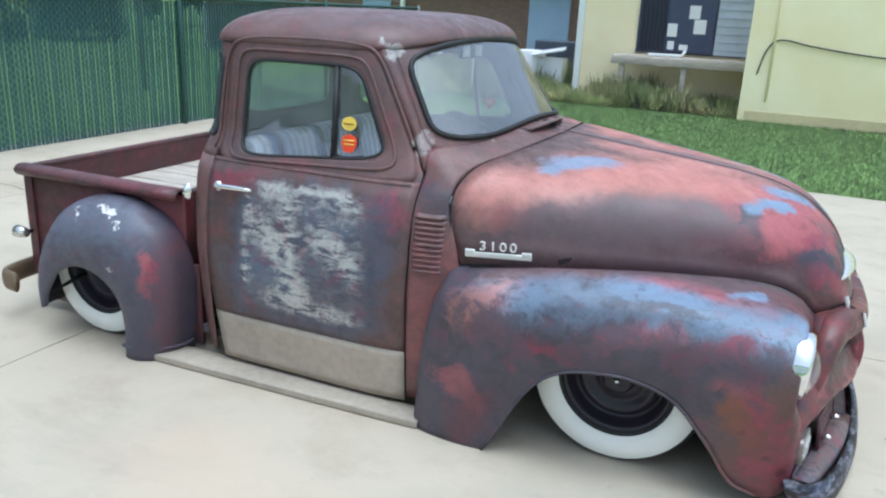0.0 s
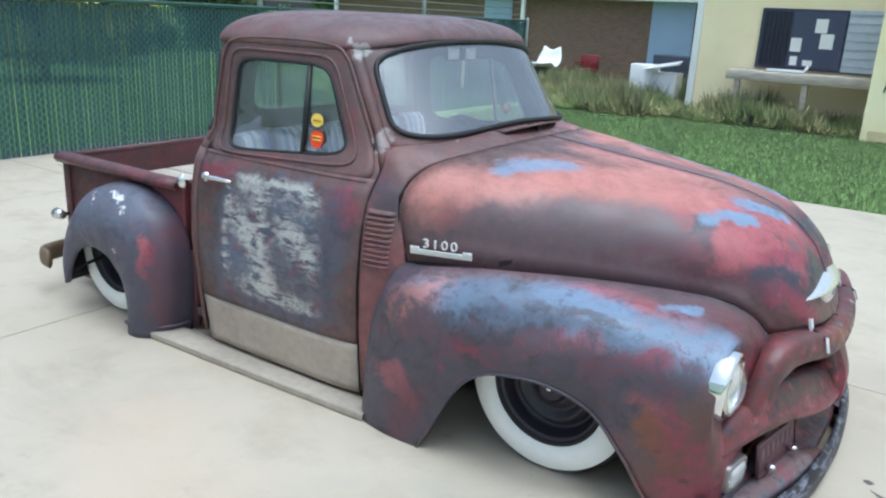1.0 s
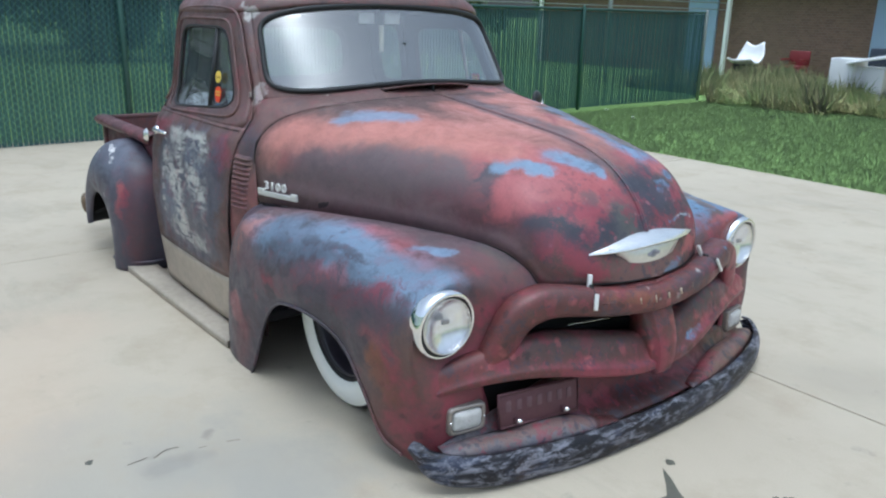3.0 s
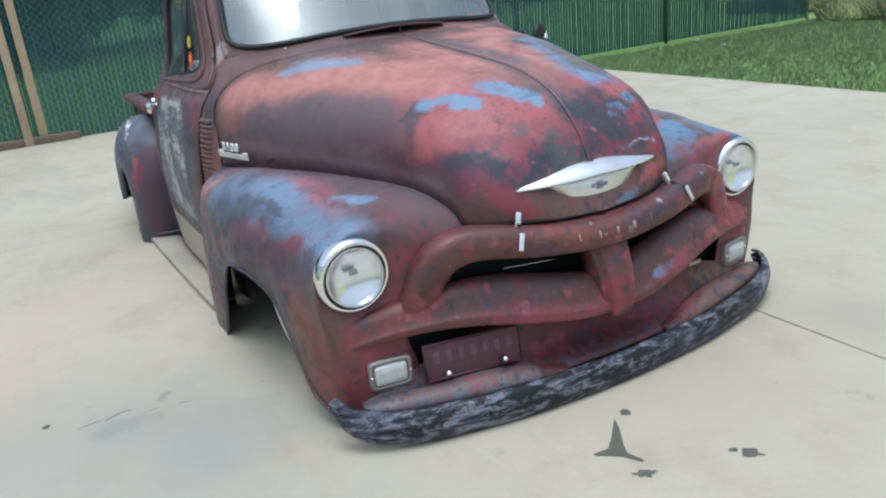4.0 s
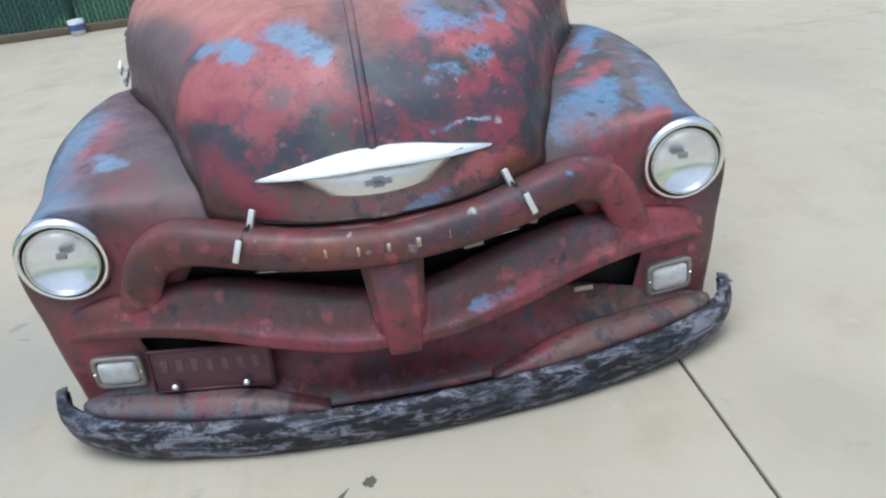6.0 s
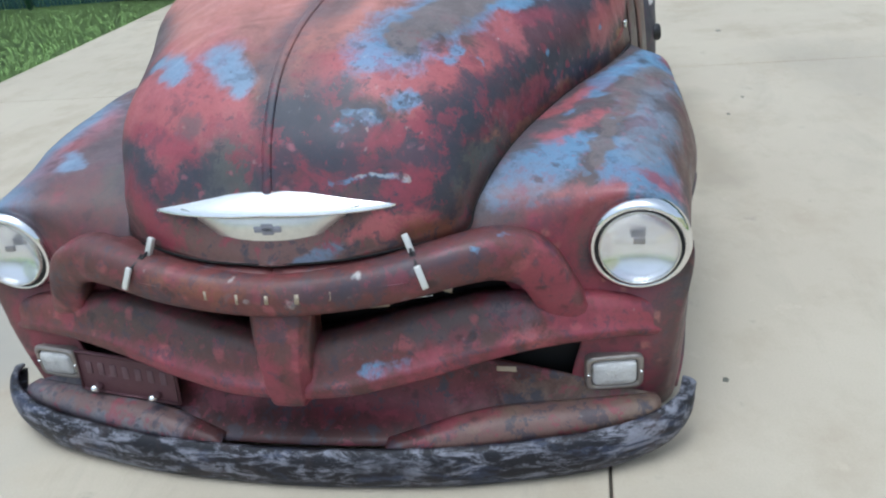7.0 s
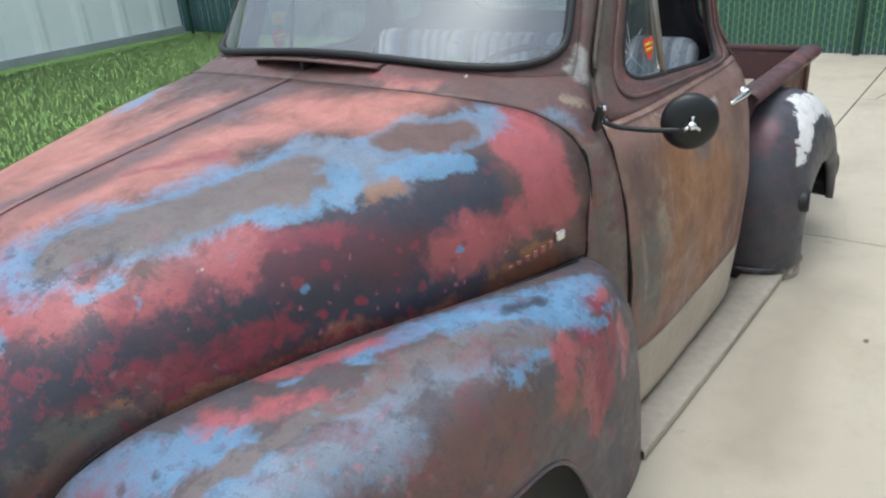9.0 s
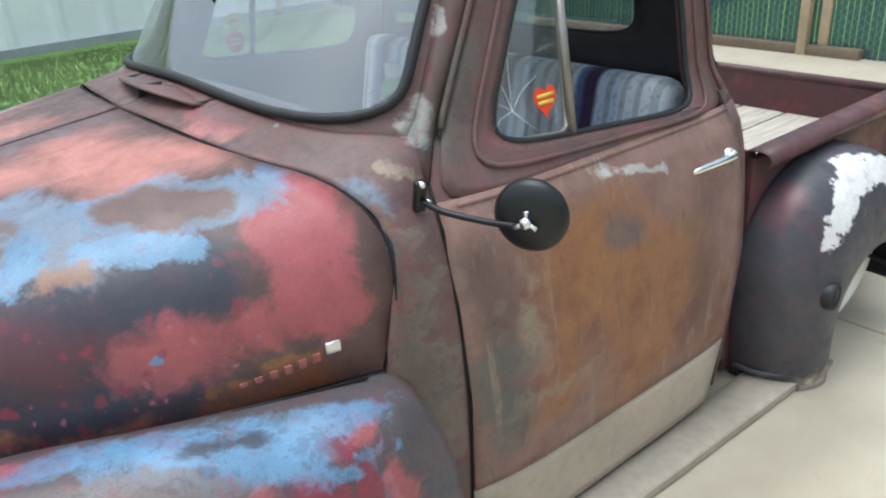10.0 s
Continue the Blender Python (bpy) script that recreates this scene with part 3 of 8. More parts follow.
k.spots(CRIMSON, (0.50, -0.55, 0.45), (0.45, -0.85, 0.15), 0.15, 18, 0.5, 0.5, 0.7)
k.spots(BLACK, (0.50, -0.55, 0.45), (0.45, -0.85, 0.15), 0.15, 24, 0.4, 0.5, 0.45)
k.patch(srgb(82, 77, 88), (-0.42, -0.91, 0.59), (0.38, -0.77, 0.63), 0.040, .60, 2.4, .35)
k.patch(srgb(80, 74, 84), (-0.60, -0.94, 0.46), (0.32, -0.88, 0.50), 0.060, .40, 2.8, .80)
k.patch(DUSTBLUE, (0.265, -0.650, 0.660), (0.300, -0.625, 0.655), 0.026, 0.30, 0.9, 0.85)
k.patch(NAVY, (-0.30, -0.915, 0.585), (0.20, -0.860, 0.600), 0.022, .60, 2.6, .50)
k.patch(BLACK, (-0.262, -0.742, 0.674), (-0.235, -0.735, 0.674), 0.006, .25, 1.2, .85)
fender_r_paint = k.done(0.20)
k = Paint("fender_paint_left", srgb(90, 78, 76), GREY)
k.patch(BROWNER, (0.231, 0.877, 0.543), (-0.123, 0.936, 0.538), 0.075, 0.50, .8, 0.90)
k.patch(BROWNER, (0.227, 0.900, 0.447), (0.336, 0.887, 0.203), 0.048, 0.60, .8, 0.90)
k.patch(BLUE, (0.442, 0.486, 0.607), (0.256, 0.616, 0.661), 0.048, 0.30, 1.0, 0.85)
k.patch(BLUE, (0.436, 0.696, 0.629), (0.281, 0.729, 0.650), 0.036, 0.30, 1.1, 0.85)
k.patch(BLUE, (0.464, 0.760, 0.618), (0.288, 0.842, 0.585), 0.054, 0.40, 1.4, 0.75)
k.patch(ASHBLUE, (0.297, 0.784, 0.630), (0.096, 0.836, 0.639), 0.047, 0.50, 1.1, 0.80)
k.patch(RED, (0.259, 0.566, 0.661), (0.112, 0.675, 0.669), 0.033, 0.35, 1.1, 0.92)
k.patch(RED, (0.460, 0.552, 0.594), (0.470, 0.695, 0.597), 0.034, 0.40, 1.2, 0.92)
k.patch(RED, (0.464, 0.549, 0.588), (0.472, 0.659, 0.553), 0.048, 0.40, 1.1, 0.90)
k.patch(BLUE, (0.433, 0.532, 0.616), (0.370, 0.599, 0.644), 0.035, 0.30, 1.0, 0.85)
k.patch(BLUE, (0.469, 0.525, 0.581), (0.468, 0.610, 0.591), 0.011, 0.40, 1.8, 0.85)
k.patch(CRIMSON, (0.383, 0.807, 0.605), (0.281, 0.889, 0.476), 0.024, 0.40, 2.0, 0.80)
k.patch(PINK, (0.459, 0.764, 0.592), (0.271, 0.875, 0.535), 0.014, 0.40, 2.4, 0.60)
k.patch(BLUE, (-0.023, 0.649, 0.671), (-0.248, 0.783, 0.675), 0.025, 0.35, 1.4, 0.85)
k.patch(ASHBLUE, (0.089, 0.750, 0.663), (-0.303, 0.909, 0.604), 0.034, 0.40, 1.5, 0.80)
k.patch(MUDGREY, (0.366, 0.669, 0.646), (0.024, 0.753, 0.667), 0.022, 0.25, .9, 0.95)
k.patch(MUDGREY, (-0.005, 0.763, 0.667), (-0.200, 0.842, 0.653), 0.032, 0.40, 1.1, 0.85)
k.patch(BLUE, (-0.188, 0.795, 0.670), (-0.350, 0.862, 0.646), 0.017, 0.35, 1.7, 0.85)
k.patch(BLUE, (-0.376, 0.877, 0.636), (-0.492, 0.886, 0.626), 0.034, 0.30, 1.0, 0.85)
k.patch(BLUE, (-0.176, 0.704, 0.672), (-0.243, 0.765, 0.676), 0.013, 0.35, 1.5, 0.85)
k.patch(BLUE, (-0.174, 0.896, 0.618), (-0.307, 0.916, 0.595), 0.015, 0.40, 2.0, 0.80)
k.patch(MUDGREY, (-0.245, 0.857, 0.646), (-0.356, 0.902, 0.612), 0.025, 0.30, 1.2, 0.90)
k.patch(CRIMSON, (-0.460, 0.928, 0.565), (-0.484, 0.952, 0.390), 0.044, 0.35, 1.2, 0.92)
k.patch(RED, (-0.337, 0.925, 0.578), (-0.330, 0.947, 0.498), 0.025, 0.35, 1.3, 0.92)
k.patch(RED, (-0.499, 0.857, 0.648), (-0.509, 0.920, 0.580), 0.014, 0.40, 1.9, 0.85)
k.patch(NAVY, (-0.423, 0.940, 0.522), (-0.394, 0.946, 0.484), 0.016, 0.40, 1.6, 0.85)
k.patch(BLUE, (-0.496, 0.917, 0.586), (-0.499, 0.920, 0.580), 0.015, 0.30, 1.2, 0.85)
k.patch(BLUE, (-0.581, 0.920, 0.560), (-0.580, 0.943, 0.451), 0.013, 0.40, 1.8, 0.70)
k.patch(BLUE, (0.094, 0.594, 0.667), (0.081, 0.604, 0.668), 0.014, 0.30, 1.1, 0.85)
k.patch(RED, (0.101, 0.540, 0.662), (-0.059, 0.640, 0.669), 0.021, 0.40, 1.4, 0.85)
k.patch(NAVY, (0.380, 0.569, 0.641), (0.379, 0.580, 0.641), 0.009, 0.40, 1.6, 0.80)
k.patch(NAVY, (0.419, 0.541, 0.624), (0.419, 0.550, 0.625), 0.009, 0.40, 1.6, 0.80)
k.patch(RED, (-0.360, 0.917, 0.592), (-0.456, 0.954, 0.346), 0.024, 0.45, 1.6, 0.85)
k.patch(BLUE, (-0.208, 0.772, 0.676), (-0.464, 0.883, 0.609), 0.042, .3, 1.2, .85)
k.patch(BLUE, (-0.232, 0.750, 0.677), (-0.508, 0.861, 0.619), 0.027, .3, 1.3, .88)
k.patch(BLUE, (-0.157, 0.697, 0.673), (-0.492, 0.842, 0.629), 0.033, .3, 1.3, .88)
k.patch(MUDGREY, (-0.180, 0.803, 0.668), (-0.329, 0.878, 0.632), 0.019, .4, 1.4, .8)
k.patch(CRIMSON, (-0.547, 0.883, 0.605), (-0.552, 0.942, 0.470), 0.026, .35, 1.4, .85)
k.patch(CRIMSON, (-0.542, 0.865, 0.613), (-0.561, 0.933, 0.523), 0.029, .35, 1.4, .85)
k.patch(NAVY, (-0.337, 0.806, 0.668), (-0.409, 0.828, 0.648), 0.013, .4, 2.0, .7)
k.patch(BLUE, (-0.517, 0.921, 0.567), (-0.533, 0.928, 0.550), 0.015, .3, 1.3, .9)
k.patch(NAVY, (-0.318, 0.808, 0.669), (-0.396, 0.835, 0.648), 0.011, .4, 2.0, .7)
k.spots(NAVY, (0.40, 0.50, 0.63), (0.20, 0.70, 0.66), 0.10, 24, 0.34, 0.4, 0.42)
k.spots(PINK, (0.42, 0.60, 0.62), (0.20, 0.85, 0.60), 0.12, 40, 0.40, 0.5, 0.4)
k.spots(BLUE, (0.42, 0.60, 0.62), (0.10, 0.85, 0.60), 0.12, 34, 0.40, 0.5, 0.4)
k.spots(NAVY, (-0.35, 0.88, 0.63), (-0.45, 0.93, 0.45), 0.12, 22, 0.40, 0.5, 0.42)
k.patch(RED, (-0.590, 0.880, 0.605), (-0.640, 0.935, 0.450), 0.026, 0.40, 1.6, 0.85)
k.patch(BLUE, (-0.540, 0.850, 0.630), (-0.670, 0.850, 0.600), 0.024, 0.35, 1.6, 0.85)
k.patch(BLUE, (-0.560, 0.915, 0.575), (-0.640, 0.900, 0.560), 0.016, 0.35, 2.0, 0.80)
k.patch(PINK, (-0.600, 0.925, 0.520), (-0.610, 0.945, 0.400), 0.014, 0.40, 2.2, 0.60)
k.patch(RUST, (-0.320, 0.948, 0.480), (-0.360, 0.950, 0.440), 0.030, 0.60, 1.4, 0.55)
k.patch(FACE, (0.50, 0.55, 0.47), (0.50, 0.72, 0.12), 0.150, .50, 0.9, 0.85)
k.patch(CRIMSON, (0.50, 0.57, 0.50), (0.49, 0.64, 0.36), 0.060, .50, 1.4, 0.70)
k.patch(CRIMSON, (0.50, 0.60, 0.40), (0.48, 0.80, 0.14), 0.110, .50, 1.8, .75)
k.patch(DKBROWN, (0.47, 0.84, 0.30), (0.46, 0.84, 0.08), 0.050, .50, 1.8, .70)
k.spots(CRIMSON, (0.50, 0.55, 0.45), (0.45, 0.85, 0.15), 0.15, 18, 0.5, 0.5, 0.8)
k.spots(BLACK, (0.50, 0.55, 0.45), (0.45, 0.85, 0.15), 0.15, 24, 0.4, 0.5, 0.5)
k.spots(SALMON, (0.50, 0.55, 0.45), (0.45, 0.85, 0.15), 0.15, 26, 0.4, 0.35, 0.5)
fender_l_paint = k.done(0.35)
k = Paint("cab_paint", srgb(120, 88, 83), srgb(100, 78, 74))
k.patch(GREY, (-0.734, 0.766, 0.866), (-0.738, 0.791, 0.784), 0.028, 0.40, 1.1, 0.75)
k.patch(TAN, (-0.726, 0.799, 0.729), (-0.767, 0.823, 0.666), 0.010, 0.40, 1.8, 0.60)
k.patch(NAVY, (-0.924, 0.672, 1.019), (-0.910, 0.694, 0.993), 0.015, 0.50, .9, 0.70)
k.patch(BLUE, (-0.731, 0.702, 0.947), (-0.773, 0.741, 0.917), 0.012, 0.50, 1.5, 0.50)
k.patch(TAN, (-0.801, 0.698, 0.969), (-0.863, 0.718, 0.950), 0.007, 0.40, 1.6, 0.60)
k.patch(RED, (-0.634, 0.233, 1.035), (-0.652, 0.430, 1.024), 0.013, 0.50, 1.4, 0.50)
k.patch(GREY, (-1.2, -0.2, 1.49), (-1.7, 0.2, 1.49), 0.350, 0.70, .8, 0.35)
k.patch(RED, (-0.80, -0.82, 0.25), (-0.80, -0.80, 0.60), 0.090, 0.60, .7, 0.35)
k.patch(NAVY, (-0.84, -0.76, 0.86), (-0.78, -0.76, 0.84), 0.050, 0.40, 1.0, 0.70)
k.patch(PALE, (-1.09, -0.625, 1.345), (-1.13, -0.63, 1.345), 0.030, 0.15, 1.3, 0.75)
k.patch(PALE, (-0.93, -0.67, 1.00), (-0.92, -0.66, 1.04), 0.035, 0.15, 1.2, 0.60)
k.patch(PALE, (-0.90, 0.68, 1.02), (-0.92, 0.68, 1.07), 0.022, 0.30, 1.6, 0.70)
k.patch(PALE, (-0.98, 0.66, 1.20), (-1.0, 0.655, 1.24), 0.014, 0.30, 1.6, 0.70)
k.patch(GREEN, (-0.95, 0.70, 1.0), (-1.02, 0.69, 1.15), 0.035, 0.50, .9, 0.50)
k.patch(GREYGREEN, (-0.722, 0.777, 0.855), (-0.748, 0.797, 0.801), 0.038, 0.50, 1.1, 0.80)
k.patch(TAN, (-0.748, 0.807, 0.742), (-0.760, 0.823, 0.651), 0.016, 0.50, 2.2, 0.60)
k.patch(ASHBLUE, (-0.713, 0.684, 0.959), (-0.761, 0.741, 0.917), 0.022, 0.50, 1.8, 0.60)
k.patch(TAN, (-0.808, 0.697, 0.973), (-0.879, 0.717, 0.949), 0.011, 0.40, 2.0, 0.60)
k.patch(SALMON, (-0.608, 0.295, 1.029), (-0.632, 0.421, 1.024), 0.016, 0.50, 1.6, 0.60)
k.spots(TAN, (-0.72, 0.78, 0.85), (-0.80, 0.84, 0.35), 0.12, 22, 0.35, 0.3, 0.7)
k.spots(RUST, (-0.72, 0.78, 0.85), (-0.80, 0.84, 0.35), 0.14, 12, 0.55, 0.5, 0.6)
k.patch(TAN, (-0.74, 0.80, 0.86), (-0.80, 0.84, 0.40), 0.040, 0.40, 3.2, 0.45)
k.patch(GREYGREEN, (-0.76, 0.80, 0.80), (-0.79, 0.84, 0.30), 0.050, 0.50, 2.4, 0.50)
k.patch(DKBROWN, (-0.72, 0.77, 0.90), (-0.76, 0.82, 0.60), 0.030, 0.50, 2.8, 0.60)
cab_paint = k.done(0.3)
k = Paint("door_paint_left", srgb(150, 117, 106), srgb(130, 99, 88))
k.patch(RUST, (-1.163, 0.872, 0.643), (-1.571, 0.883, 0.451), 0.112, 0.60, .7, 0.80)
k.patch(OCHRE, (-1.268, 0.865, 0.709), (-1.369, 0.877, 0.344), 0.079, 0.60, .8, 0.75)
k.patch(GREEN, (-0.887, 0.869, 0.565), (-0.957, 0.879, 0.438), 0.045, 0.40, 1.0, 0.60)
k.patch(TAN, (-1.000, 0.865, 0.686), (-1.049, 0.884, 0.505), 0.014, 0.40, 1.5, 0.70)
k.patch(GREY, (-1.355, 0.862, 0.725), (-1.375, 0.864, 0.715), 0.026, 0.50, .5, 0.70)
k.patch(PALE, (-1.254, 0.810, 0.870), (-1.474, 0.834, 0.829), 0.009, 0.35, 1.7, 0.80)
k.patch(PALE, (-1.115, 0.803, 0.878), (-1.128, 0.807, 0.872), 0.006, 0.30, 1.2, 0.80)
k.patch(OCHRE, (-1.011, 0.878, 0.377), (-1.067, 0.879, 0.376), 0.013, 0.50, 1.4, 0.60)
k.patch(DKBROWN, (-0.929, 0.837, 0.784), (-0.929, 0.863, 0.659), 0.044, 0.60, .6, 0.60)
k.patch(OCHRE, (-1.117, 0.858, 0.739), (-1.529, 0.877, 0.593), 0.081, 0.60, 1.0, 0.80)
k.patch(OCHRE, (-1.151, 0.874, 0.629), (-1.090, 0.881, 0.414), 0.057, 0.60, 1.0, 0.80)
k.patch(OCHRE, (-1.488, 0.880, 0.560), (-1.399, 0.880, 0.394), 0.064, 0.60, 1.0, 0.75)
k.patch(TAN, (-0.995, 0.866, 0.678), (-0.996, 0.882, 0.524), 0.018, 0.45, 2.0, 0.70)
k.patch(GREYGREEN, (-0.988, 0.878, 0.556), (-0.972, 0.881, 0.461), 0.029, 0.50, 1.2, 0.70)
k.patch(GREY, (-1.302, 0.857, 0.746), (-1.329, 0.861, 0.730), 0.029, 0.50, .8, 0.60)
k.patch(PALE, (-1.279, 0.812, 0.868), (-1.351, 0.823, 0.856), 0.013, 0.35, 1.8, 0.80)
k.patch(TAN, (-0.951, 0.879, 0.426), (-1.209, 0.883, 0.451), 0.015, 0.50, 2.2, 0.50)
k.patch(TAN, (-1.020, 0.860, 0.72), (-0.975, 0.882, 0.44), 0.016, 0.40, 2.8, 0.70)
k.patch(GREYGREEN, (-0.920, 0.870, 0.60), (-0.945, 0.880, 0.36), 0.045, 0.50, 1.8, 0.65)
k.patch(DKBROWN, (-1.62, 0.870, 0.70), (-1.60, 0.880, 0.40), 0.050, 0.60, 1.6, 0.45)
k.spots(TAN, (-1.0, 0.86, 0.70), (-1.5, 0.87, 0.35), 0.25, 15, 0.40, 0.3, 0.22)
k.spots(RUST, (-1.0, 0.86, 0.70), (-1.6, 0.87, 0.35), 0.30, 10, 0.55, 0.5, 0.55)
k.spots(OCHRE, (-1.1, 0.86, 0.75), (-1.5, 0.87, 0.35), 0.22, 8, 0.6, 0.5, 0.5)
run = k.noise(7, 7, 0.7, stretch=(2.6, 1, 0.5), distort=0.5)
k.col = k.mix(k.ramp(run, 0.56, 0.64, 0.0, 0.5), k.col, srgb(172, 150, 128))
k.col = k.mix(k.ramp(run, 0.42, 0.35, 0.0, 0.5), k.col, srgb(104, 82, 70))
door_l_paint = k.done(0.12)
# the other door: a dark field where a sign was, rubbed through in streaks
k = Paint("door_paint_right", BROWN, DKBROWN)
k.patch(DKBROWN, (-1.70, -0.86, 0.35), (-1.70, -0.86, 0.75), 0.120, 0.50, 0.5, 0.80)
k.patch(CRIMSON, (-0.98, -0.84, 0.82), (-0.96, -0.85, 0.74), 0.050, 0.40, 1.1, 0.75)
k.patch(CRIMSON, (-1.74, -0.84, 0.82), (-1.60, -0.84, 0.83), 0.040, 0.40, 1.1, 0.70)
k.patch(SIGN, (-1.50, -0.87, 0.45), (-1.15, -0.87, 0.45), 0.170, 0.20, 0.5, 0.80)
k.patch(SIGN, (-1.48, -0.87, 0.66), (-1.10, -0.86, 0.66), 0.160, 0.20, 0.5, 0.80)
k.patch(GREY, (-1.50, -0.86, 0.76), (-1.15, -0.85, 0.76), 0.070, 0.40, 0.8, 0.60)
k.patch(BLUE, (-1.52, -0.86, 0.50), (-1.40, -0.86, 0.44), 0.070, 0.60, 1.2, 0.18)
k.patch(BLUE, (-1.28, -0.86, 0.74), (-1.18, -0.86, 0.70), 0.060, 0.60, 1.2, 0.15)
streak = k.noise(10, 7, 0.7, stretch=(1.0, 1, 3.0), distort=0.45)
sep = k.n("SeparateXYZ", Vector=k.co)
inside_x = k.math("MULTIPLY", k.ramp(sep.outputs[0], -1.64, -1.60), k.ramp(sep.outputs[0], -1.03, -1.10))
inside_z = k.math("MULTIPLY", k.ramp(sep.outputs[2], 0.31, 0.34), k.ramp(sep.outputs[2], 0.86, 0.83))
keep, k.col = k.col, (0.10, 0.10, 0.10, 1)
for at, to, r in (((-1.50, -0.84, 0.82), (-1.12, -0.84, 0.80), 0.040), ((-1.40, -0.87, 0.76), (-1.35, -0.87, 0.36), 0.045), ((-1.25, -0.87, 0.66), (-1.07, -0.87, 0.56), 0.055),
                  ((-1.46, -0.87, 0.37), (-1.06, -0.87, 0.34), 0.036), ((-1.60, -0.86, 0.76), (-1.59, -0.87, 0.45), 0.016), ((-1.53, -0.86, 0.66), (-1.44, -0.86, 0.58), 0.045)):
    k.patch((1, 1, 1, 1), at, to, r, 0.6, 1.0, 0.95)
zone, k.col = k.col, keep
worn = k.math("MULTIPLY", k.math("MULTIPLY", k.ramp(streak, 0.43, 0.53), zone), k.math("MULTIPLY", inside_x, inside_z))
k.col = k.mix(k.math("MULTIPLY", worn, 0.88), k.col, srgb(206, 204, 198))
door_r_paint = k.done(0.35)
k = Paint("rear_fender_paint_right", srgb(92, 89, 102), srgb(78, 75, 86))
k.patch(PLUM, (-1.98, -0.86, 0.48), (-1.99, -0.92, 0.12), 0.070, 0.60, 0.9, 0.85)
k.patch(NAVY, (-1.97, -0.84, 0.40), (-1.97, -0.86, 0.10), 0.050, 0.60, 1.0, 0.60)
k.patch(RED, (-2.06, -0.95, 0.46), (-2.04, -0.95, 0.30), 0.022, 0.45, 1.5, 0.80)
k.patch(CRIMSON, (-2.03, -0.93, 0.42), (-2.05, -0.96, 0.08), 0.020, 0.50, 1.8, 0.70)
k.patch(ASHBLUE, (-2.20, -0.94, 0.60), (-2.45, -0.96, 0.55), 0.090, 0.60, 0.8, 0.35)
for at, to in (((-2.46, -0.92, 0.630), (-2.40, -0.955, 0.58)), ((-2.36, -0.90, 0.656), (-2.24, -0.925, 0.622)), ((-2.28, -0.93, 0.625), (-2.20, -0.945, 0.585))):
    k.patch(WHITE, at, to, 0.0085, 0.20, 3.6, 0.90)
k.patch(PALE, (-2.26, -0.995, 0.41), (-2.20, -0.995, 0.385), 0.009, 0.25, 2.4, 0.75)
k.patch(PALE, (-2.19, -0.995, 0.385), (-2.175, -0.995, 0.350), 0.007, 0.25, 2.4, 0.75)
k.patch(NAVY, (-2.10, -0.98, 0.30), (-2.12, -0.98, 0.05), 0.080, 0.60, 0.8, 0.40)
rear_r_paint = k.done(0.15)
k = Paint("rear_fender_paint_left", srgb(80, 77, 82), NAVY)
k.patch(CRIMSON, (-2.02, 0.83, 0.54), (-2.05, 0.85, 0.60), 0.040, 0.50, 1.2, 0.40)
k.patch(WHITE, (-2.12, 0.95, 0.50), (-2.24, 0.94, 0.60), 0.040, 0.06, 1.3, 1.00)
k.patch(WHITE, (-2.24, 0.93, 0.61), (-2.46, 0.93, 0.60), 0.045, 0.06, 1.3, 1.00)
k.patch(TAN, (-2.02, 0.90, 0.02), (-2.16, 1.0, 0.02), 0.050, 0.30, 1.1, 0.80)
k.patch(PALE, (-2.06, 0.96, 0.02), (-2.14, 1.0, 0.02), 0.022, 0.20, 1.8, 0.70)
rear_l_paint = k.done(0.15)
k = Paint("bed_paint", srgb(92, 54, 54), srgb(78, 58, 56))
k.patch(CRIMSON, (-2.1, -0.78, 0.60), (-2.6, -0.78, 0.55), 0.100, 0.50, 1.1, 0.50)
k.patch(RUST, (-2.85, 0.78, 0.60), (-2.65, 0.78, 0.62), 0.080, 0.40, 1.1, 0.70)
bed_paint = k.done(0.35)
k = Paint("grille_paint", srgb(114, 62, 60), srgb(88, 58, 56))
k.patch(RED, (0.62, 0.15, 0.27), (0.55, 0.55, 0.33), 0.030, 0.40, 1.6, 0.80)
k.patch(CRIMSON, (0.64, -0.10, 0.26), (0.55, -0.55, 0.31), 0.020, 0.40, 1.6, 0.80)
k.patch(RED, (0.54, 0.53, 0.50), (0.53, 0.60, 0.38), 0.035, 0.40, 1.3, 0.75)
k.patch(RED, (0.50, 0.70, 0.34), (0.47, 0.82, 0.31), 0.030, 0.40, 1.3, 0.70)
k.patch(RED, (0.68, 0.03, 0.40), (0.68, 0.04, 0.22), 0.022, 0.40, 1.5, 0.70)
k.patch(DKBROWN, (0.62, -0.20, 0.36), (0.56, -0.50, 0.39), 0.040, 0.50, 0.9, 0.75)
k.patch(GREY, (0.62, 0.28, 0.37), (0.56, 0.52, 0.39), 0.030, 0.50, 1.2, 0.70)
k.patch(NAVY, (0.64, 0.25, 0.53), (0.58, 0.45, 0.55), 0.030, 0.50, 1.5, 0.70)
k.patch(BLUE, (0.66, 0.17, 0.30), (0.645, 0.25, 0.30), 0.016, 0.25, 0.9, 0.95)
k.patch(BLUE, (0.59, 0.44, 0.57), (0.57, 0.49, 0.56), 0.012, 0.30, 1.4, 0.90)
k.patch(OCHRE, (0.68, -0.28, 0.53), (0.69, 0.05, 0.51), 0.016, 0.50, 1.5, 0.28)
k.patch(NAVY, (0.69, 0.05, 0.51), (0.68, 0.22, 0.52), 0.018, 0.50, 1.7, 0.60)
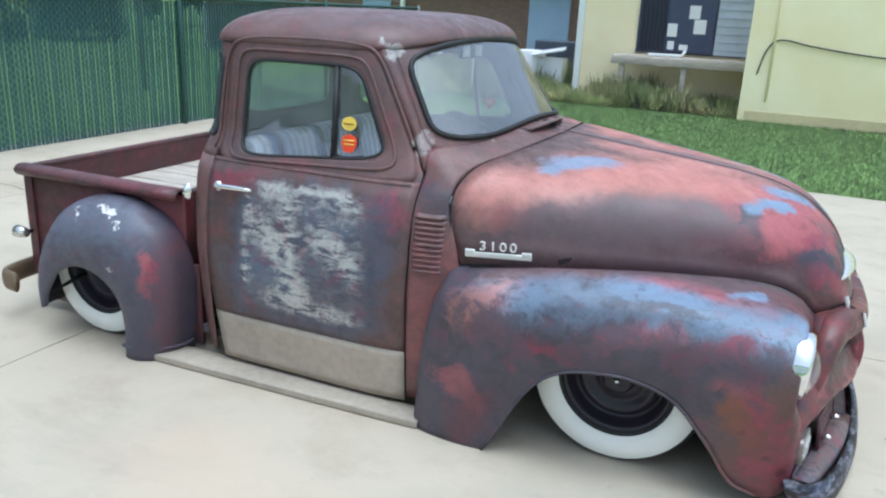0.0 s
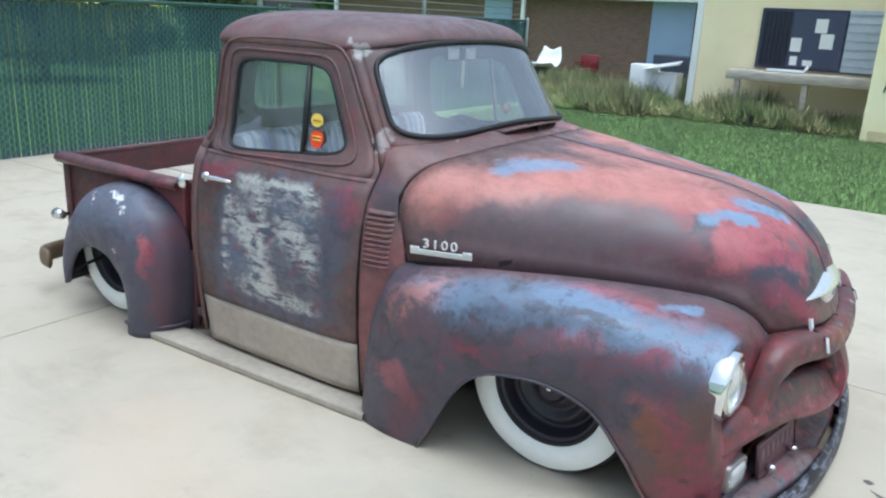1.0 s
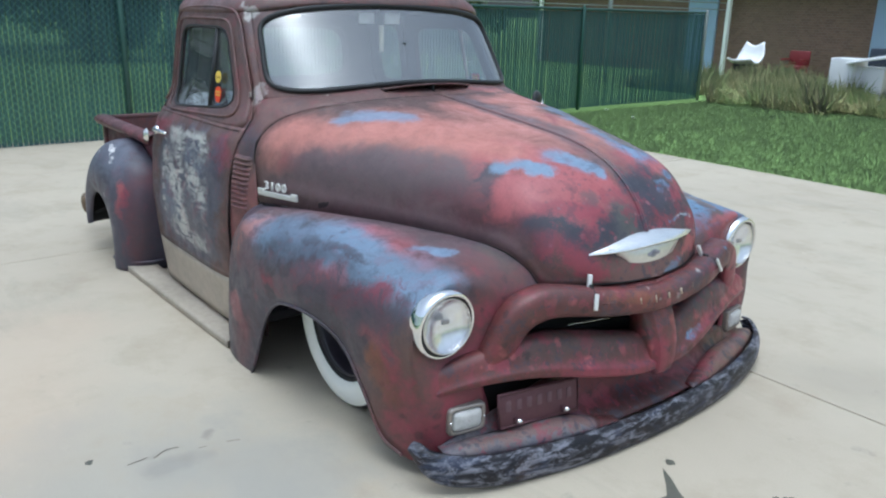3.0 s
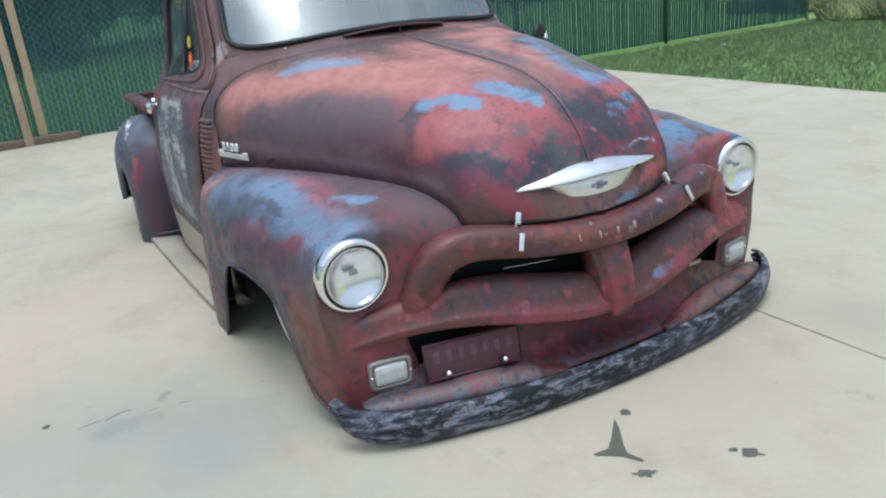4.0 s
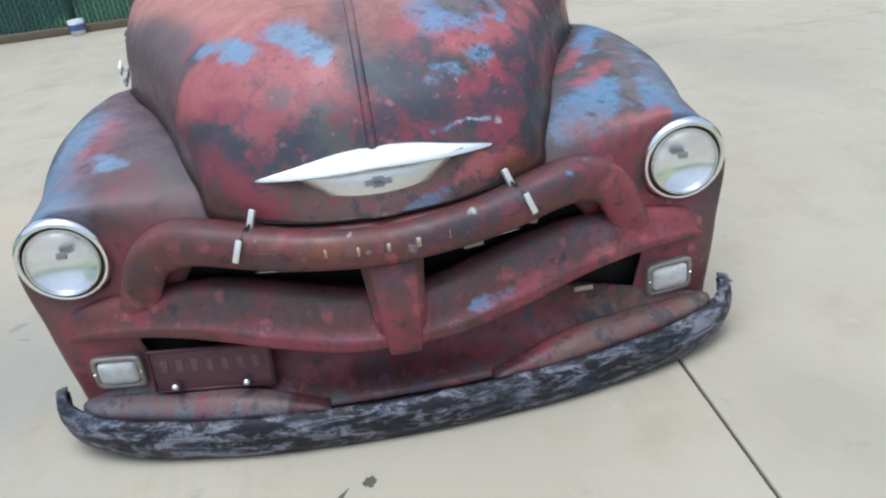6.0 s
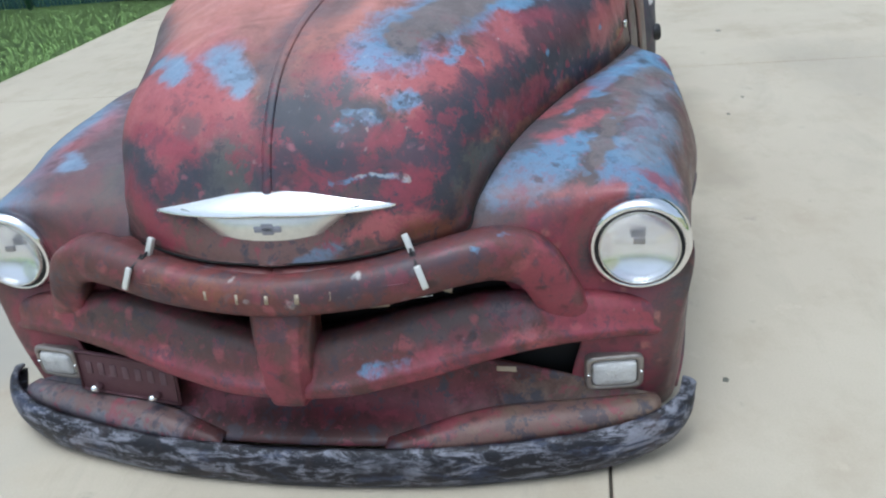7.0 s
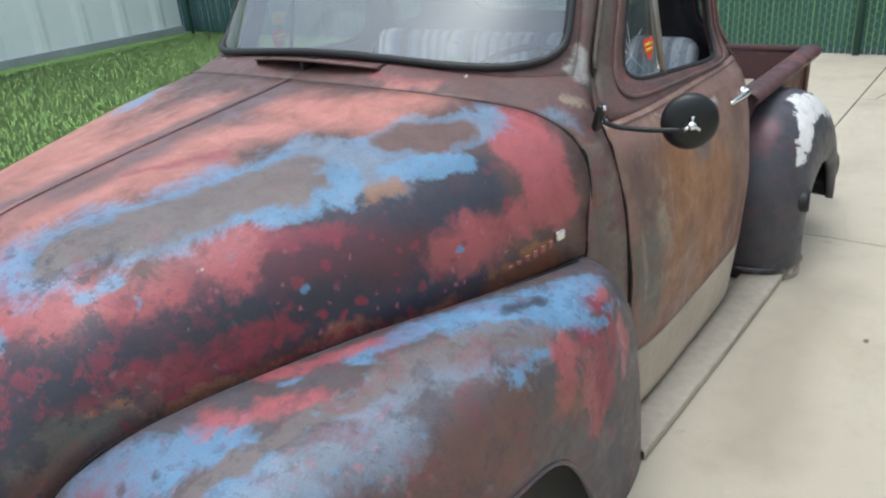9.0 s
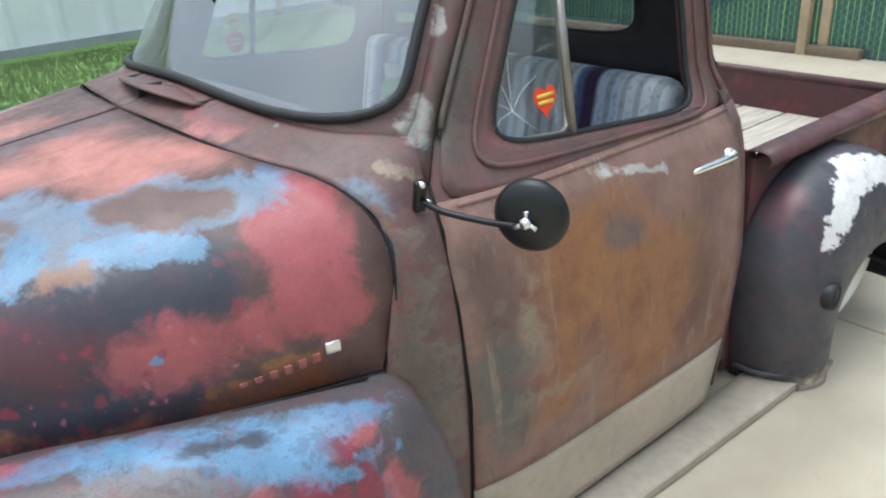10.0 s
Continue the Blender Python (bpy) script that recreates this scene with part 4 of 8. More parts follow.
k.spots(PALE, (0.67, -0.30, 0.53), (0.69, 0.30, 0.52), 0.035, 30, 0.35, 0.35, 0.8)
k.spots(NAVY, (0.67, -0.10, 0.52), (0.60, 0.45, 0.54), 0.05, 20, 0.44, 0.5, 0.42)
k.spots(CRIMSON, (0.56, -0.55, 0.33), (0.56, 0.60, 0.33), 0.09, 16, 0.6, 0.5, 0.7)
k.patch(DKBROWN, (0.60, -0.40, 0.40), (0.66, -0.05, 0.36), 0.035, 0.50, 1.2, 0.70)
k.patch(DKBROWN, (0.60, 0.40, 0.40), (0.66, 0.05, 0.36), 0.035, 0.50, 1.2, 0.70)
k.patch(RED, (0.62, 0.34, 0.29), (0.66, 0.06, 0.26), 0.022, 0.40, 1.6, 0.80)
k.patch(CRIMSON, (0.55, 0.56, 0.48), (0.54, 0.61, 0.36), 0.045, 0.40, 1.3, 0.80)
k.patch(CRIMSON, (0.52, 0.66, 0.34), (0.47, 0.84, 0.30), 0.035, 0.40, 1.4, 0.75)
k.spots(DKBROWN, (0.58, -0.55, 0.40), (0.58, 0.60, 0.40), 0.16, 18, 0.5, 0.5, 0.6)
for s in (1, -1):
    k.patch(CRIMSON, (0.60, 0.44 * s, 0.295), (0.69, 0.06 * s, 0.235), 0.034, 0.45, 1.2, 0.75)
k.patch(CRIMSON, (0.71, -0.045, 0.34), (0.71, -0.03, 0.22), 0.030, 0.45, 1.4, 0.80)
k.patch(CRIMSON, (0.71, 0.040, 0.35), (0.71, 0.030, 0.25), 0.022, 0.45, 1.4, 0.70)
k.spots(BLACK, (0.60, -0.50, 0.42), (0.60, 0.55, 0.42), 0.22, 26, 0.42, 0.45, 0.55)
k.spots(RED, (0.58, -0.60, 0.36), (0.58, 0.65, 0.36), 0.16, 20, 0.42, 0.4, 0.65)
k.spots(GREY, (0.67, -0.20, 0.51), (0.60, 0.50, 0.50), 0.08, 24, 0.40, 0.45, 0.6)
grille_paint = k.done(0.6)
k = Paint("pan_paint", srgb(80, 40, 39), srgb(66, 38, 37))
k.patch(GREY, (0.54, -0.78, 0.12), (0.66, -0.42, 0.13), 0.070, 0.30, 0.8, 0.90)
k.patch(ASHBLUE, (0.62, -0.55, 0.13), (0.68, -0.32, 0.12), 0.035, 0.40, 1.2, 0.60)
k.patch(TAN, (0.55, 0.78, 0.12), (0.66, 0.40, 0.13), 0.060, 0.50, 1.0, 0.50)
k.patch(CRIMSON, (0.60, -0.30, 0.18), (0.60, 0.40, 0.18), 0.050, 0.50, 1.1, 0.50)
k.patch(srgb(122, 110, 108), (0.56, -0.74, 0.13), (0.67, -0.36, 0.12), 0.030, 0.40, 2.0, 0.80)
k.patch(BROWN, (0.58, -0.70, 0.13), (0.68, -0.30, 0.12), 0.020, 0.40, 2.6, 0.80)
k.patch(BROWN, (0.56, 0.74, 0.13), (0.67, 0.36, 0.12), 0.030, 0.40, 2.4, 0.80)
k.spots(BLACK, (0.58, -0.70, 0.13), (0.58, 0.70, 0.13), 0.12, 22, 0.4, 0.4, 0.5)
pan_paint = k.done(0.8)
# scuffed black bumper: bare silver scrapes along its length
k = Mat("bumper_paint", 0.35)
scrape = k.noise(15, 9, 0.80, stretch=(1.0, 0.65, 2.6), distort=0.6)
zone = k.noise(3.4, 5, 0.65)
w = k.math("MULTIPLY", k.ramp(scrape, 0.485, 0.585), k.ramp(zone, 0.36, 0.50))
base_ = k.mix(k.ramp(k.noise(6, 5), 0.50, 0.62, 0.0, 0.55), srgb(30, 29, 35), srgb(72, 58, 56))
base_ = k.mix(k.ramp(k.noise(8, 7, 0.7, stretch=(1, 0.6, 2)), 0.52, 0.60, 0.0, 0.5), base_, srgb(66, 74, 98))
k.color(k.mix(k.math("MULTIPLY", w, 0.66), base_, srgb(156, 156, 168)))
k.rough(k.ramp(scrape, 0.3, 0.7, 0.42, 0.6))
k.b.inputs["Specular IOR Level"].default_value = 0.3
k.bump(scrape, 0.15, 0.004)
bumper_mat = k.m
chrome = plain("chrome", (0.86, 0.86, 0.87, 1), 0.08, 1.0, 0.05)
old_chrome = plain("pitted_chrome", (0.72, 0.71, 0.69, 1), 0.22, 0.9, 0.2, 40)
white_enamel = plain("white_enamel", srgb(236, 236, 238), 0.25, 0.0, 0.06)
dull_trim = plain("dulled_trim", (0.74, 0.72, 0.69, 1), 0.40, 0.85, 0.16, 30)
bright_trim = plain("worn_bright_trim", (0.90, 0.90, 0.90, 1), 0.27, 0.9, 0.08, 30)
satin_silver = plain("satin_silver", srgb(214, 212, 208), 0.35, 0.3, 0.08)
steel = plain("bare_steel", srgb(178, 166, 152), 0.5, 0.2, 0.28, 12, 0.1)
rubber = plain("rubber", srgb(34, 34, 36), 0.55, 0, 0.25, 30)
tyre_mat = plain("tyre_rubber", srgb(30, 29, 30), 0.7, 0, 0.3, 30, 0.1)
whitewall = plain("whitewall", srgb(240, 238, 232), 0.5, 0, 0.05, 20)
rim_mat = plain("dark_rim_paint", srgb(44, 38, 48), 0.4, 0, 0.3, 20)
dull_steel = plain("dull_steel", srgb(150, 142, 136), 0.4, 0.6, 0.2)
dark = plain("cab_lining", srgb(78, 74, 78), 0.7, 0, 0.3, 8)
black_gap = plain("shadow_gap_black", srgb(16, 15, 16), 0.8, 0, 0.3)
black_gloss = plain("satin_black", srgb(20, 20, 22), 0.42, 0, 0.2)
glass = glass_mat("window_glass", (0.93, 0.96, 0.95, 1), 0.02, 0.18, 0.05)
screen_glass = glass_mat("windscreen_glass", (0.97, 0.98, 0.98, 1), 0.02, 0.31, 0.035)
reflector_mat = plain("silvered_reflector", (0.94, 0.94, 0.95, 1), 0.20, 1.0, 0.04)
park_glass = plain("parking_lens", srgb(196, 194, 192), 0.12, 0.0, 0.25, 60, 0.5)
wood = Mat("weathered_wood", 0.75)
wg = wood.noise(6, 7, 0.65, stretch=(0.6, 9, 9))
wood.color(wood.mix(wood.ramp(wg, 0.3, 0.7), srgb(150, 138, 124), srgb(204, 196, 184))).bump(wg, 0.2, 0.004)
wood = wood.m
board_mat = plain("running_board_paint", srgb(168, 157, 142), 0.8, 0, 0.26, 14, 0.15)
plate_mat = plain("old_plate", srgb(88, 58, 64), 0.5, 0.3, 0.3, 20, 0.1)
plate_bar = plain("plate_relief", srgb(100, 76, 82), 0.5, 0.3, 0.3, 20)


# ---- the pickup: x forward, y to its left, front axle near x = 0 ----
truck = thing("pickup_truck", "slammed vintage pickup in worn red, blue and grey paint on concrete", "pickup truck")


def hood_rows(nu=56, nv=41):
    """The bulbous hood: ridge line and lower edge, joined by rounded sections; both sides."""
    ridge = spline([(-0.555, 0, 1.034), (-0.31, 0, 1.008), (0.0, 0, 0.974), (0.24, 0, 0.940), (0.405, 0, 0.883),
                    (0.52, 0, 0.788), (0.576, 0, 0.696), (0.611, 0, 0.614), (0.640, 0, 0.548)], nu)
    edge = spline([(-0.655, 0.790, 0.632), (-0.37, 0.722, 0.654), (-0.11, 0.605, 0.660), (0.16, 0.508, 0.659), (0.36, 0.446, 0.645), (0.455, 0.405, 0.592),
                   (0.502, 0.385, 0.550), (0.572, 0.290, 0.556), (0.622, 0.155, 0.550), (0.640, 0.0, 0.546)], nu)
    rear_q = (0.0, 0.22, 0.48, 0.617, 0.716, 0.80, 0.853, 0.908, 0.965, 1.0)
    rear_x = (-0.690, -0.730, -0.748, -0.748, -0.739, -0.719, -0.692, -0.650, -0.588, -0.555)
    rows = []
    for i in range(nu):
        u = i / (nu - 1)
        t, b = ridge[i], edge[i]
        t0, b0 = ridge[0][0], edge[0][0]
        fade = max(0.0, 1 - u * 4.5) ** 1.6
        e = 0.9 + 5.0 * (1 - u) ** 2.2
        p = 0.60 + 0.16 * min(1, u * 3) + 0.06 * u
        half = []
        for a in np.linspace(0, math.pi / 2, nv // 2 + 1):
            c, q = math.cos(a) ** p, math.sin(a) ** p
            x = b[0] + (t[0] - b[0]) * q ** e + (float(np.interp(q, rear_q, rear_x)) - b0 - (t0 - b0) * q ** 5.9) * fade
            y = b[1] * c + 0.02 * math.sin(2 * a) * (1 - u) ** 0.5
            roll = max(0.0, 1 - q / 0.14) ** 2
            half.append((x, y + 0.011 * roll * min(1.0, y / 0.3), b[2] + (t[2] - b[2]) * q + 0.003 * roll))
        rows.append([(x, -y, z) for x, y, z in half] + half[-2::-1])
    return np.array(rows), ridge, edge


HOOD, RIDGE, EDGE = hood_rows()
hood = part("hood", sheet(HOOD, flip=True), hood_paint, truck, "bulbous hood with salmon, blue and dark worn paint", solid=0.004, inner=black_gap, out=Vector((-0.1, 0, 0.5)))
part("hood_seam", tube([(x, 0, z + 0.001) for x, y, z in RIDGE[:-7]], 0.009, 8, squash=(1.2, 0.5)), hood_paint, hood, "raised centre seam")
for s in (1, -1):
    part("edge_welt", tube([(x, (y + 0.011 * min(1.0, y / 0.3)) * s, z + 0.001) for x, y, z in EDGE[:-1]], 0.0026, 6), black_gap, hood)
part("edge_welt", tube([(p[0] - 0.004, p[1] * 1.001, p[2] - 0.002) for p in HOOD[0]], 0.0026, 6), black_gap, hood)


# -- cab: a rounded box; half width, front and back by height --
def ease(table, z):
    return float(np.interp(z, [a for a, b in table], [b for a, b in table]))


HALF = [(0.05, 0.842), (0.25, 0.862), (0.5, 0.876), (0.7, 0.857), (0.8, 0.836), (0.86, 0.812), (0.90, 0.787), (0.95, 0.757), (1.0, 0.737), (1.15, 0.714), (1.28, 0.693), (1.36, 0.676), (1.42, 0.655)]
FRONT = [(0.05, -0.45), (0.7, -0.50), (0.95, -0.60), (1.05, -0.695), (1.40, -0.962), (1.45, -0.995)]
BACK = [(0.05, -1.93), (0.9, -1.985), (1.35, -1.965)]
POWER = [(0.05, 3.0), (0.7, 3.2), (0.9, 3.4), (1.05, 3.2), (1.4, 3.8)]
POWER_BACK = [(0.05, 9.0), (0.85, 8.0), (1.0, 6.0), (1.4, 5.0)]


def plan(z):
    f, b = ease(FRONT, z), ease(BACK, z)
    return (f + b) / 2, (f - b) / 2, ease(HALF, z), ease(POWER, z), ease(POWER_BACK, z)


def side_y(x, z):
    c, h, w, nf, nb_ = plan(z)
    n = nf if x > c else nb_
    return w * max(0.0, 1 - min(1, abs((x - c) / h)) ** n) ** (1 / n)


def front_x(y, z):
    c, h, w, n, nb_ = plan(z)
    return c + h * max(0.0, 1 - min(1, abs(y / w)) ** n) ** (1 / n)


def back_x(y, z):
    c, h, w, nf, n = plan(z)
    return c - h * max(0.0, 1 - min(1, abs(y / w)) ** n) ** (1 / n)


def back_pt(w_, z, x0=-1.803):
    """w_ 0 at the door's rear edge, 1 at the middle of the back."""
    c, h, w, nf, n = plan(z)
    a0 = math.asin(min(1, (max(0, (c - x0) / h)) ** (n / 2)))
    a = a0 + (math.pi / 2 - a0) * w_
    return (c - h * math.sin(a) ** (2 / n), w * max(0, math.cos(a)) ** (2 / n), z)


def screen_pt(p, q):
    """The windscreen's surface: p from -1 to 1 across, q from -1 to 1 up."""
    t = (q + 1) / 2
    z = (1.066 - 0.052 * p * p) * (1 - t) + (1.402 - 0.040 * p * p) * t
    y = p * (0.670 * (1 - t) + 0.620 * t)
    return (front_x(y, z), y, z)


def ring_patch(outer, inner, m, place, flip=False):
    rows = [[place(*(a + (b - a) * k / m)) for a, b in zip(outer, inner)] for k in range(m + 1)]
    return sheet(rows, closed=True, flip=flip)


CAB_MID = Vector((-1.35, 0, 0.75))
cab = new("cab")
cab.parent = truck
part("windscreen_surround", ring_patch(square_loop(18), rounded_loop(18, 6.5) * (0.978, 0.955), 5, screen_pt), cab_paint, cab, solid=0.012, out=CAB_MID, inner=dark)
G = rounded_loop(18, 6.5) * (0.985, 0.965)
bm = sheet([[screen_pt(*(p * k)) for p in G] for k in np.linspace(1, 0.02, 12)], closed=True)
pane = part("windscreen", bm, screen_glass, cab, "curved one-piece windscreen glass", out=CAB_MID)
pane.visible_shadow = False
for loop_scale, r in ((0.885, 0.011),):
    L = rounded_loop(18, 6.5) * (0.978, 0.955)
    path = [screen_pt(*p) for p in L]
    path = [(x + 0.006, y, z + 0.003) for x, y, z in path + path[:2]]
    part("windscreen_rubber", tube(path, r, 8, caps=False), rubber, cab, "thick black rubber seal")

# cowl between hood and windscreen, running down in front of the doors
for s in (1, -1):
    back = [screen_pt(p, -1) for p in (0, 0.4, 0.78, 1.0)]
    fx = -0.892 if s < 0 else -0.868
    back = [(-0.712, 0, 1.064), back[1], back[2], back[3], (-0.880, side_y(-0.880, 0.93), 0.93)] + [(fx, side_y(fx, z), z) for z in (0.8, 0.62, 0.35, 0.06)]
    rim = HOOD[0][len(HOOD[0]) // 2:]
    pick = [rim[int(round(q * (len(rim) - 1)))] for q in (0, 0.25, 0.45, 0.6, 0.7, 0.82, 1.0)]
    ahead = [tuple(p) for p in pick] + [(-0.66, 0.79, 0.4), (-0.66, 0.80, 0.06)]
    ahead = [(p[0] - 0.008, abs(p[1]) * 1.002, p[2]) for p in ahead]
    mid = [tuple(np.array(a) * 0.5 + np.array(b) * 0.5 + np.array((0, 0.006, 0.004))) for a, b in zip(ahead, back)]
    rows = loft([ahead, mid, back], 12, 48)
    part("cowl", sheet(mirrored(rows, s), flip=s > 0), cab_paint, cab, solid=0.004, out=CAB_MID, inner=dark)
    # pillar strip between windscreen and door
    a = [screen_pt(1, q) for q in np.linspace(-1, 1, 12)]
    b = [(x, side_y(x, z), z) for x, z in zip(np.linspace(-0.885, -1.14, 12), np.linspace(0.93, 1.355, 12))]
    rows = [mirrored(a, s), mirrored([(np.array(p) + np.array(q)) / 2 + np.array((0.006, 0.006, 0)) for p, q in zip(a, b)], s), mirrored(b, s)]
    part("windscreen_pillar", sheet(rows, flip=s > 0), cab_paint, cab, solid=0.02, out=CAB_MID, inner=dark)
    # back corner with its curved quarter window
    corner = lambda u, v: tuple(np.array(back_pt((u + 1) * 0.5 * 0.62, 0.895 + (v + 1) * 0.5 * 0.455)) * (1, s, 1))
    loop = rounded_loop(12, 5) * (0.62, 0.72) + (-0.08, 0.05)
    part("corner_panel", ring_patch(square_loop(12), loop, 4, corner, flip=s > 0), cab_paint, cab, solid=0.012, out=CAB_MID, inner=dark)
    part("quarter_glass", sheet([[corner(*(np.array((-0.08, 0.05)) + (p - np.array((-0.08, 0.05))) * k)) for p in loop] for k in (1.03, 0.7, 0.4, 0.02)], closed=True), glass, cab, out=CAB_MID).visible_shadow = False
    part("quarter_rubber", tube([corner(*p) for p in list(loop) + list(loop[:2])], 0.010, 6, caps=False), rubber, cab)
    # lower back
    rows = [[np.array(back_pt(w_, z)) * (1, s, 1) for w_ in np.linspace(0, 1, 20)] for z in np.linspace(0.06, 0.897, 16)]
    part("back_panel", sheet(rows, flip=s < 0), cab_paint, cab, solid=0.006, out=CAB_MID, inner=dark)
# back wall round the rear window
def rear(u, v):
    z = 0.895 + (v + 1) * 0.2275
    y = u * back_pt(0.62, z)[1]
    return (back_x(y, z), y, z)



loop = rounded_loop(14, 5) * (0.68, 0.62) + (0, 0.08)
part("back_wall", ring_patch(square_loop(14), loop, 4, rear, flip=True), cab_paint, cab, solid=0.012, out=CAB_MID, inner=dark)
part("rear_glass", sheet([[rear(*(p * k)) for p in loop] for k in (1.02, 0.7, 0.3, 0.02)], closed=True), glass, cab, out=CAB_MID).visible_shadow = False
part("rear_rubber", tube([rear(*p) for p in list(loop) + list(loop[:2])], 0.010, 6, caps=False), rubber, cab)

# roof: a domed lid with a drip edge
rows = []
for ps in np.linspace(0, math.pi / 2, 16):
    k_, up = max(0.004, math.cos(ps) ** 0.52), math.sin(ps)
    row = []
    for a in np.linspace(0, 2 * math.pi, 72, endpoint=False):
        ca, sa = math.cos(a), math.sin(a)
        z0 = 1.352 + 0.046 * max(0, ca) ** 3 - 0.012 * max(0, -ca) ** 2
        c, h = (-0.942 - 1.985) / 2, (-0.942 + 1.985) / 2
        n = 3.9 if ca > 0 else 5.0
        x = c + h * math.copysign(abs(ca) ** (2 / n), ca) * k_ + (1 - k_) * 0.03
        y = 0.684 * math.copysign(abs(sa) ** (2 / n), sa) * k_
        row.append((x, y, z0 + (1.497 - z0) * up))
    rows.append(row)
part("roof", sheet(rows, closed=True), cab_paint, cab, solid=0.012, out=CAB_MID, inner=dark)
for s in (1, -1):
    drip = [(x, (side_y(x, z) + 0.006) * s, z) for x, z in spline([(-0.945, 1.02), (-1.03, 1.18), (-1.12, 1.33), (-1.22, 1.372), (-1.5, 1.378), (-1.72, 1.362), (-1.80, 1.30), (-1.825, 1.1), (-1.828, 0.93)], 44)]
    part("drip_rail", tube(drip, 0.007, 6), cab_paint, cab)


# hinge posts behind the front edge of each door
for s in (1, -1):
    rows = [[(x, (side_y(x, z) - 0.007) * s, z) for x in np.linspace(-0.945, -0.872 - max(0, z - 0.9) * 0.62, 8)] for z in np.linspace(0.06, 1.08, 30)]
    part("hinge_post", sheet(rows, flip=s > 0), cab_paint, cab, solid=0.004, out=CAB_MID)


# -- doors --
def door(s, paint, label):
    d = new("door")
    d.parent = truck
    tagged(d, label)
    sd = lambda x, z, o=0.004: (x, (side_y(x, z) + o) * s, z)
    fx = lambda z: ease([(0.80, -0.885 if s < 0 else -0.860), (0.92, -0.885)], z)
    rear_x = lambda z: ease([(0.06, -1.745), (0.4, -1.785), (0.9, -1.805)], z)
    rows = [[sd(rear_x(z) + (fx(z) - rear_x(z)) * t, z, 0.004 + (0.006 if 0.26 < z < 0.86 else 0.0)) for t in np.linspace(0, 1, 30)] for z in list(np.linspace(0.262, 0.84, 22)) + [0.855, 0.87, 0.885, 0.90]]
    part("door_skin", sheet(rows, flip=s > 0), paint, d, solid=0.006, out=CAB_MID, inner=dark)
    rows = [[sd(rear_x(z) + (fx(z) - rear_x(z)) * t, z, 0.008) for t in np.linspace(0, 1, 24)] for z in np.linspace(0.048, 0.262, 8)]
    part("lower_patch", sheet(rows, flip=s > 0), steel, d, "bare unpainted steel strip", solid=0.006, out=CAB_MID, inner=dark)
    out = bilinear([(-1.806, 0.895), (-0.886, 0.895), (-1.135, 1.362), (-1.79, 1.362)], rounded_loop(16, 14))
    inn = bilinear([(-1.700, 0.912), (-1.034, 0.966), (-1.188, 1.292), (-1.692, 1.290)], rounded_loop(16, 7))
    part("window_frame", ring_patch(out, inn, 5, lambda x, z: sd(x, z, 0.003), flip=s < 0), paint if s < 0 else cab_paint, d, solid=0.02, out=CAB_MID, inner=dark)
    path = [sd(x, z, -0.002) for x, z in list(inn) + list(inn[:2])]
    part("window_rubber", tube(path, 0.008, 6, caps=False), rubber, d)
    lip = bilinear([(-1.748, 0.898), (-0.975, 0.932), (-1.166, 1.328), (-1.740, 1.328)], rounded_loop(16, 9))
    part("frame_bead", tube([sd(x, z, 0.006) for x, z in list(lip) + list(lip[:2])], 0.006, 6, caps=False), cab_paint, d)
    # dividing bar, vent pane and, on one side, the wound-up main pane
    trim = rubber if s < 0 else dull_steel
    part("division_bar", tube([sd(-1.262, 0.945, -0.006), sd(-1.285, 1.293, -0.006)], 0.011, 8), trim, d)
    vent = bilinear([(-1.258, 0.952), (-1.048, 0.970), (-1.193, 1.288), (-1.28, 1.290)], rounded_loop(8, 12))
    mid_ = vent.mean(0)
    part("vent_pane", sheet([[sd(*(mid_ + (p - mid_) * k), -0.008) for p in vent] for k in (1.02, 0.6, 0.02)], closed=True), glass, d, out=CAB_MID).visible_shadow = False
    part("vent_frame", tube([sd(*p, -0.006) for p in list(vent) + list(vent[:2])], 0.006, 6, caps=False), trim, d)
    if s < 0:
        main = bilinear([(-1.700, 0.912), (-1.262, 0.947), (-1.285, 1.29), (-1.692, 1.29)], rounded_loop(8, 12))
        mid2 = main.mean(0)
        part("door_glass", sheet([[sd(*(mid2 + (p - mid2) * k), -0.010) for p in main] for k in (1.02, 0.6, 0.02)], closed=True), glass, d, out=CAB_MID).visible_shadow = False
    else:
        for x, z in ((-1.06, 0.990), (-1.10, 1.11), (-1.17, 0.972), (-1.19, 1.08), (-1.07, 1.05), (-1.14, 1.19)):
            part("crack", tube([sd(-1.115, 1.022, -0.005), sd((x - 1.115) / 2 + 0.006, (z + 1.022) / 2 + 0.005, -0.005), sd(x, z, -0.005)], [0.0011, 0.0006, 0.0004], 5), white_enamel, d, "white crack in the vent glass")
        part("sill_trim", tube([sd(-1.700, 0.914, 0.0), sd(-1.262, 0.948, 0.0)], 0.005, 6), chrome, d)
    # shut lines
    part("shut_line", tube([sd(fx(z) + 0.001, z, 0.001) for z in np.linspace(0.07, 0.93, 20)], 0.0030, 5), black_gap, d)
    part("shut_line", tube([sd(rear_x(z) - 0.001, z, 0.002) for z in np.linspace(0.07, 0.93, 20)], 0.0030, 5), black_gap, d)
    part("belt_moulding", tube([sd(x, 0.888, 0.002) for x in np.linspace(-1.80, -0.915, 24)], 0.006, 6), paint, d)
    # handle
    h = new("handle")
    h.parent = d
    tagged(h, "chrome lever handle")
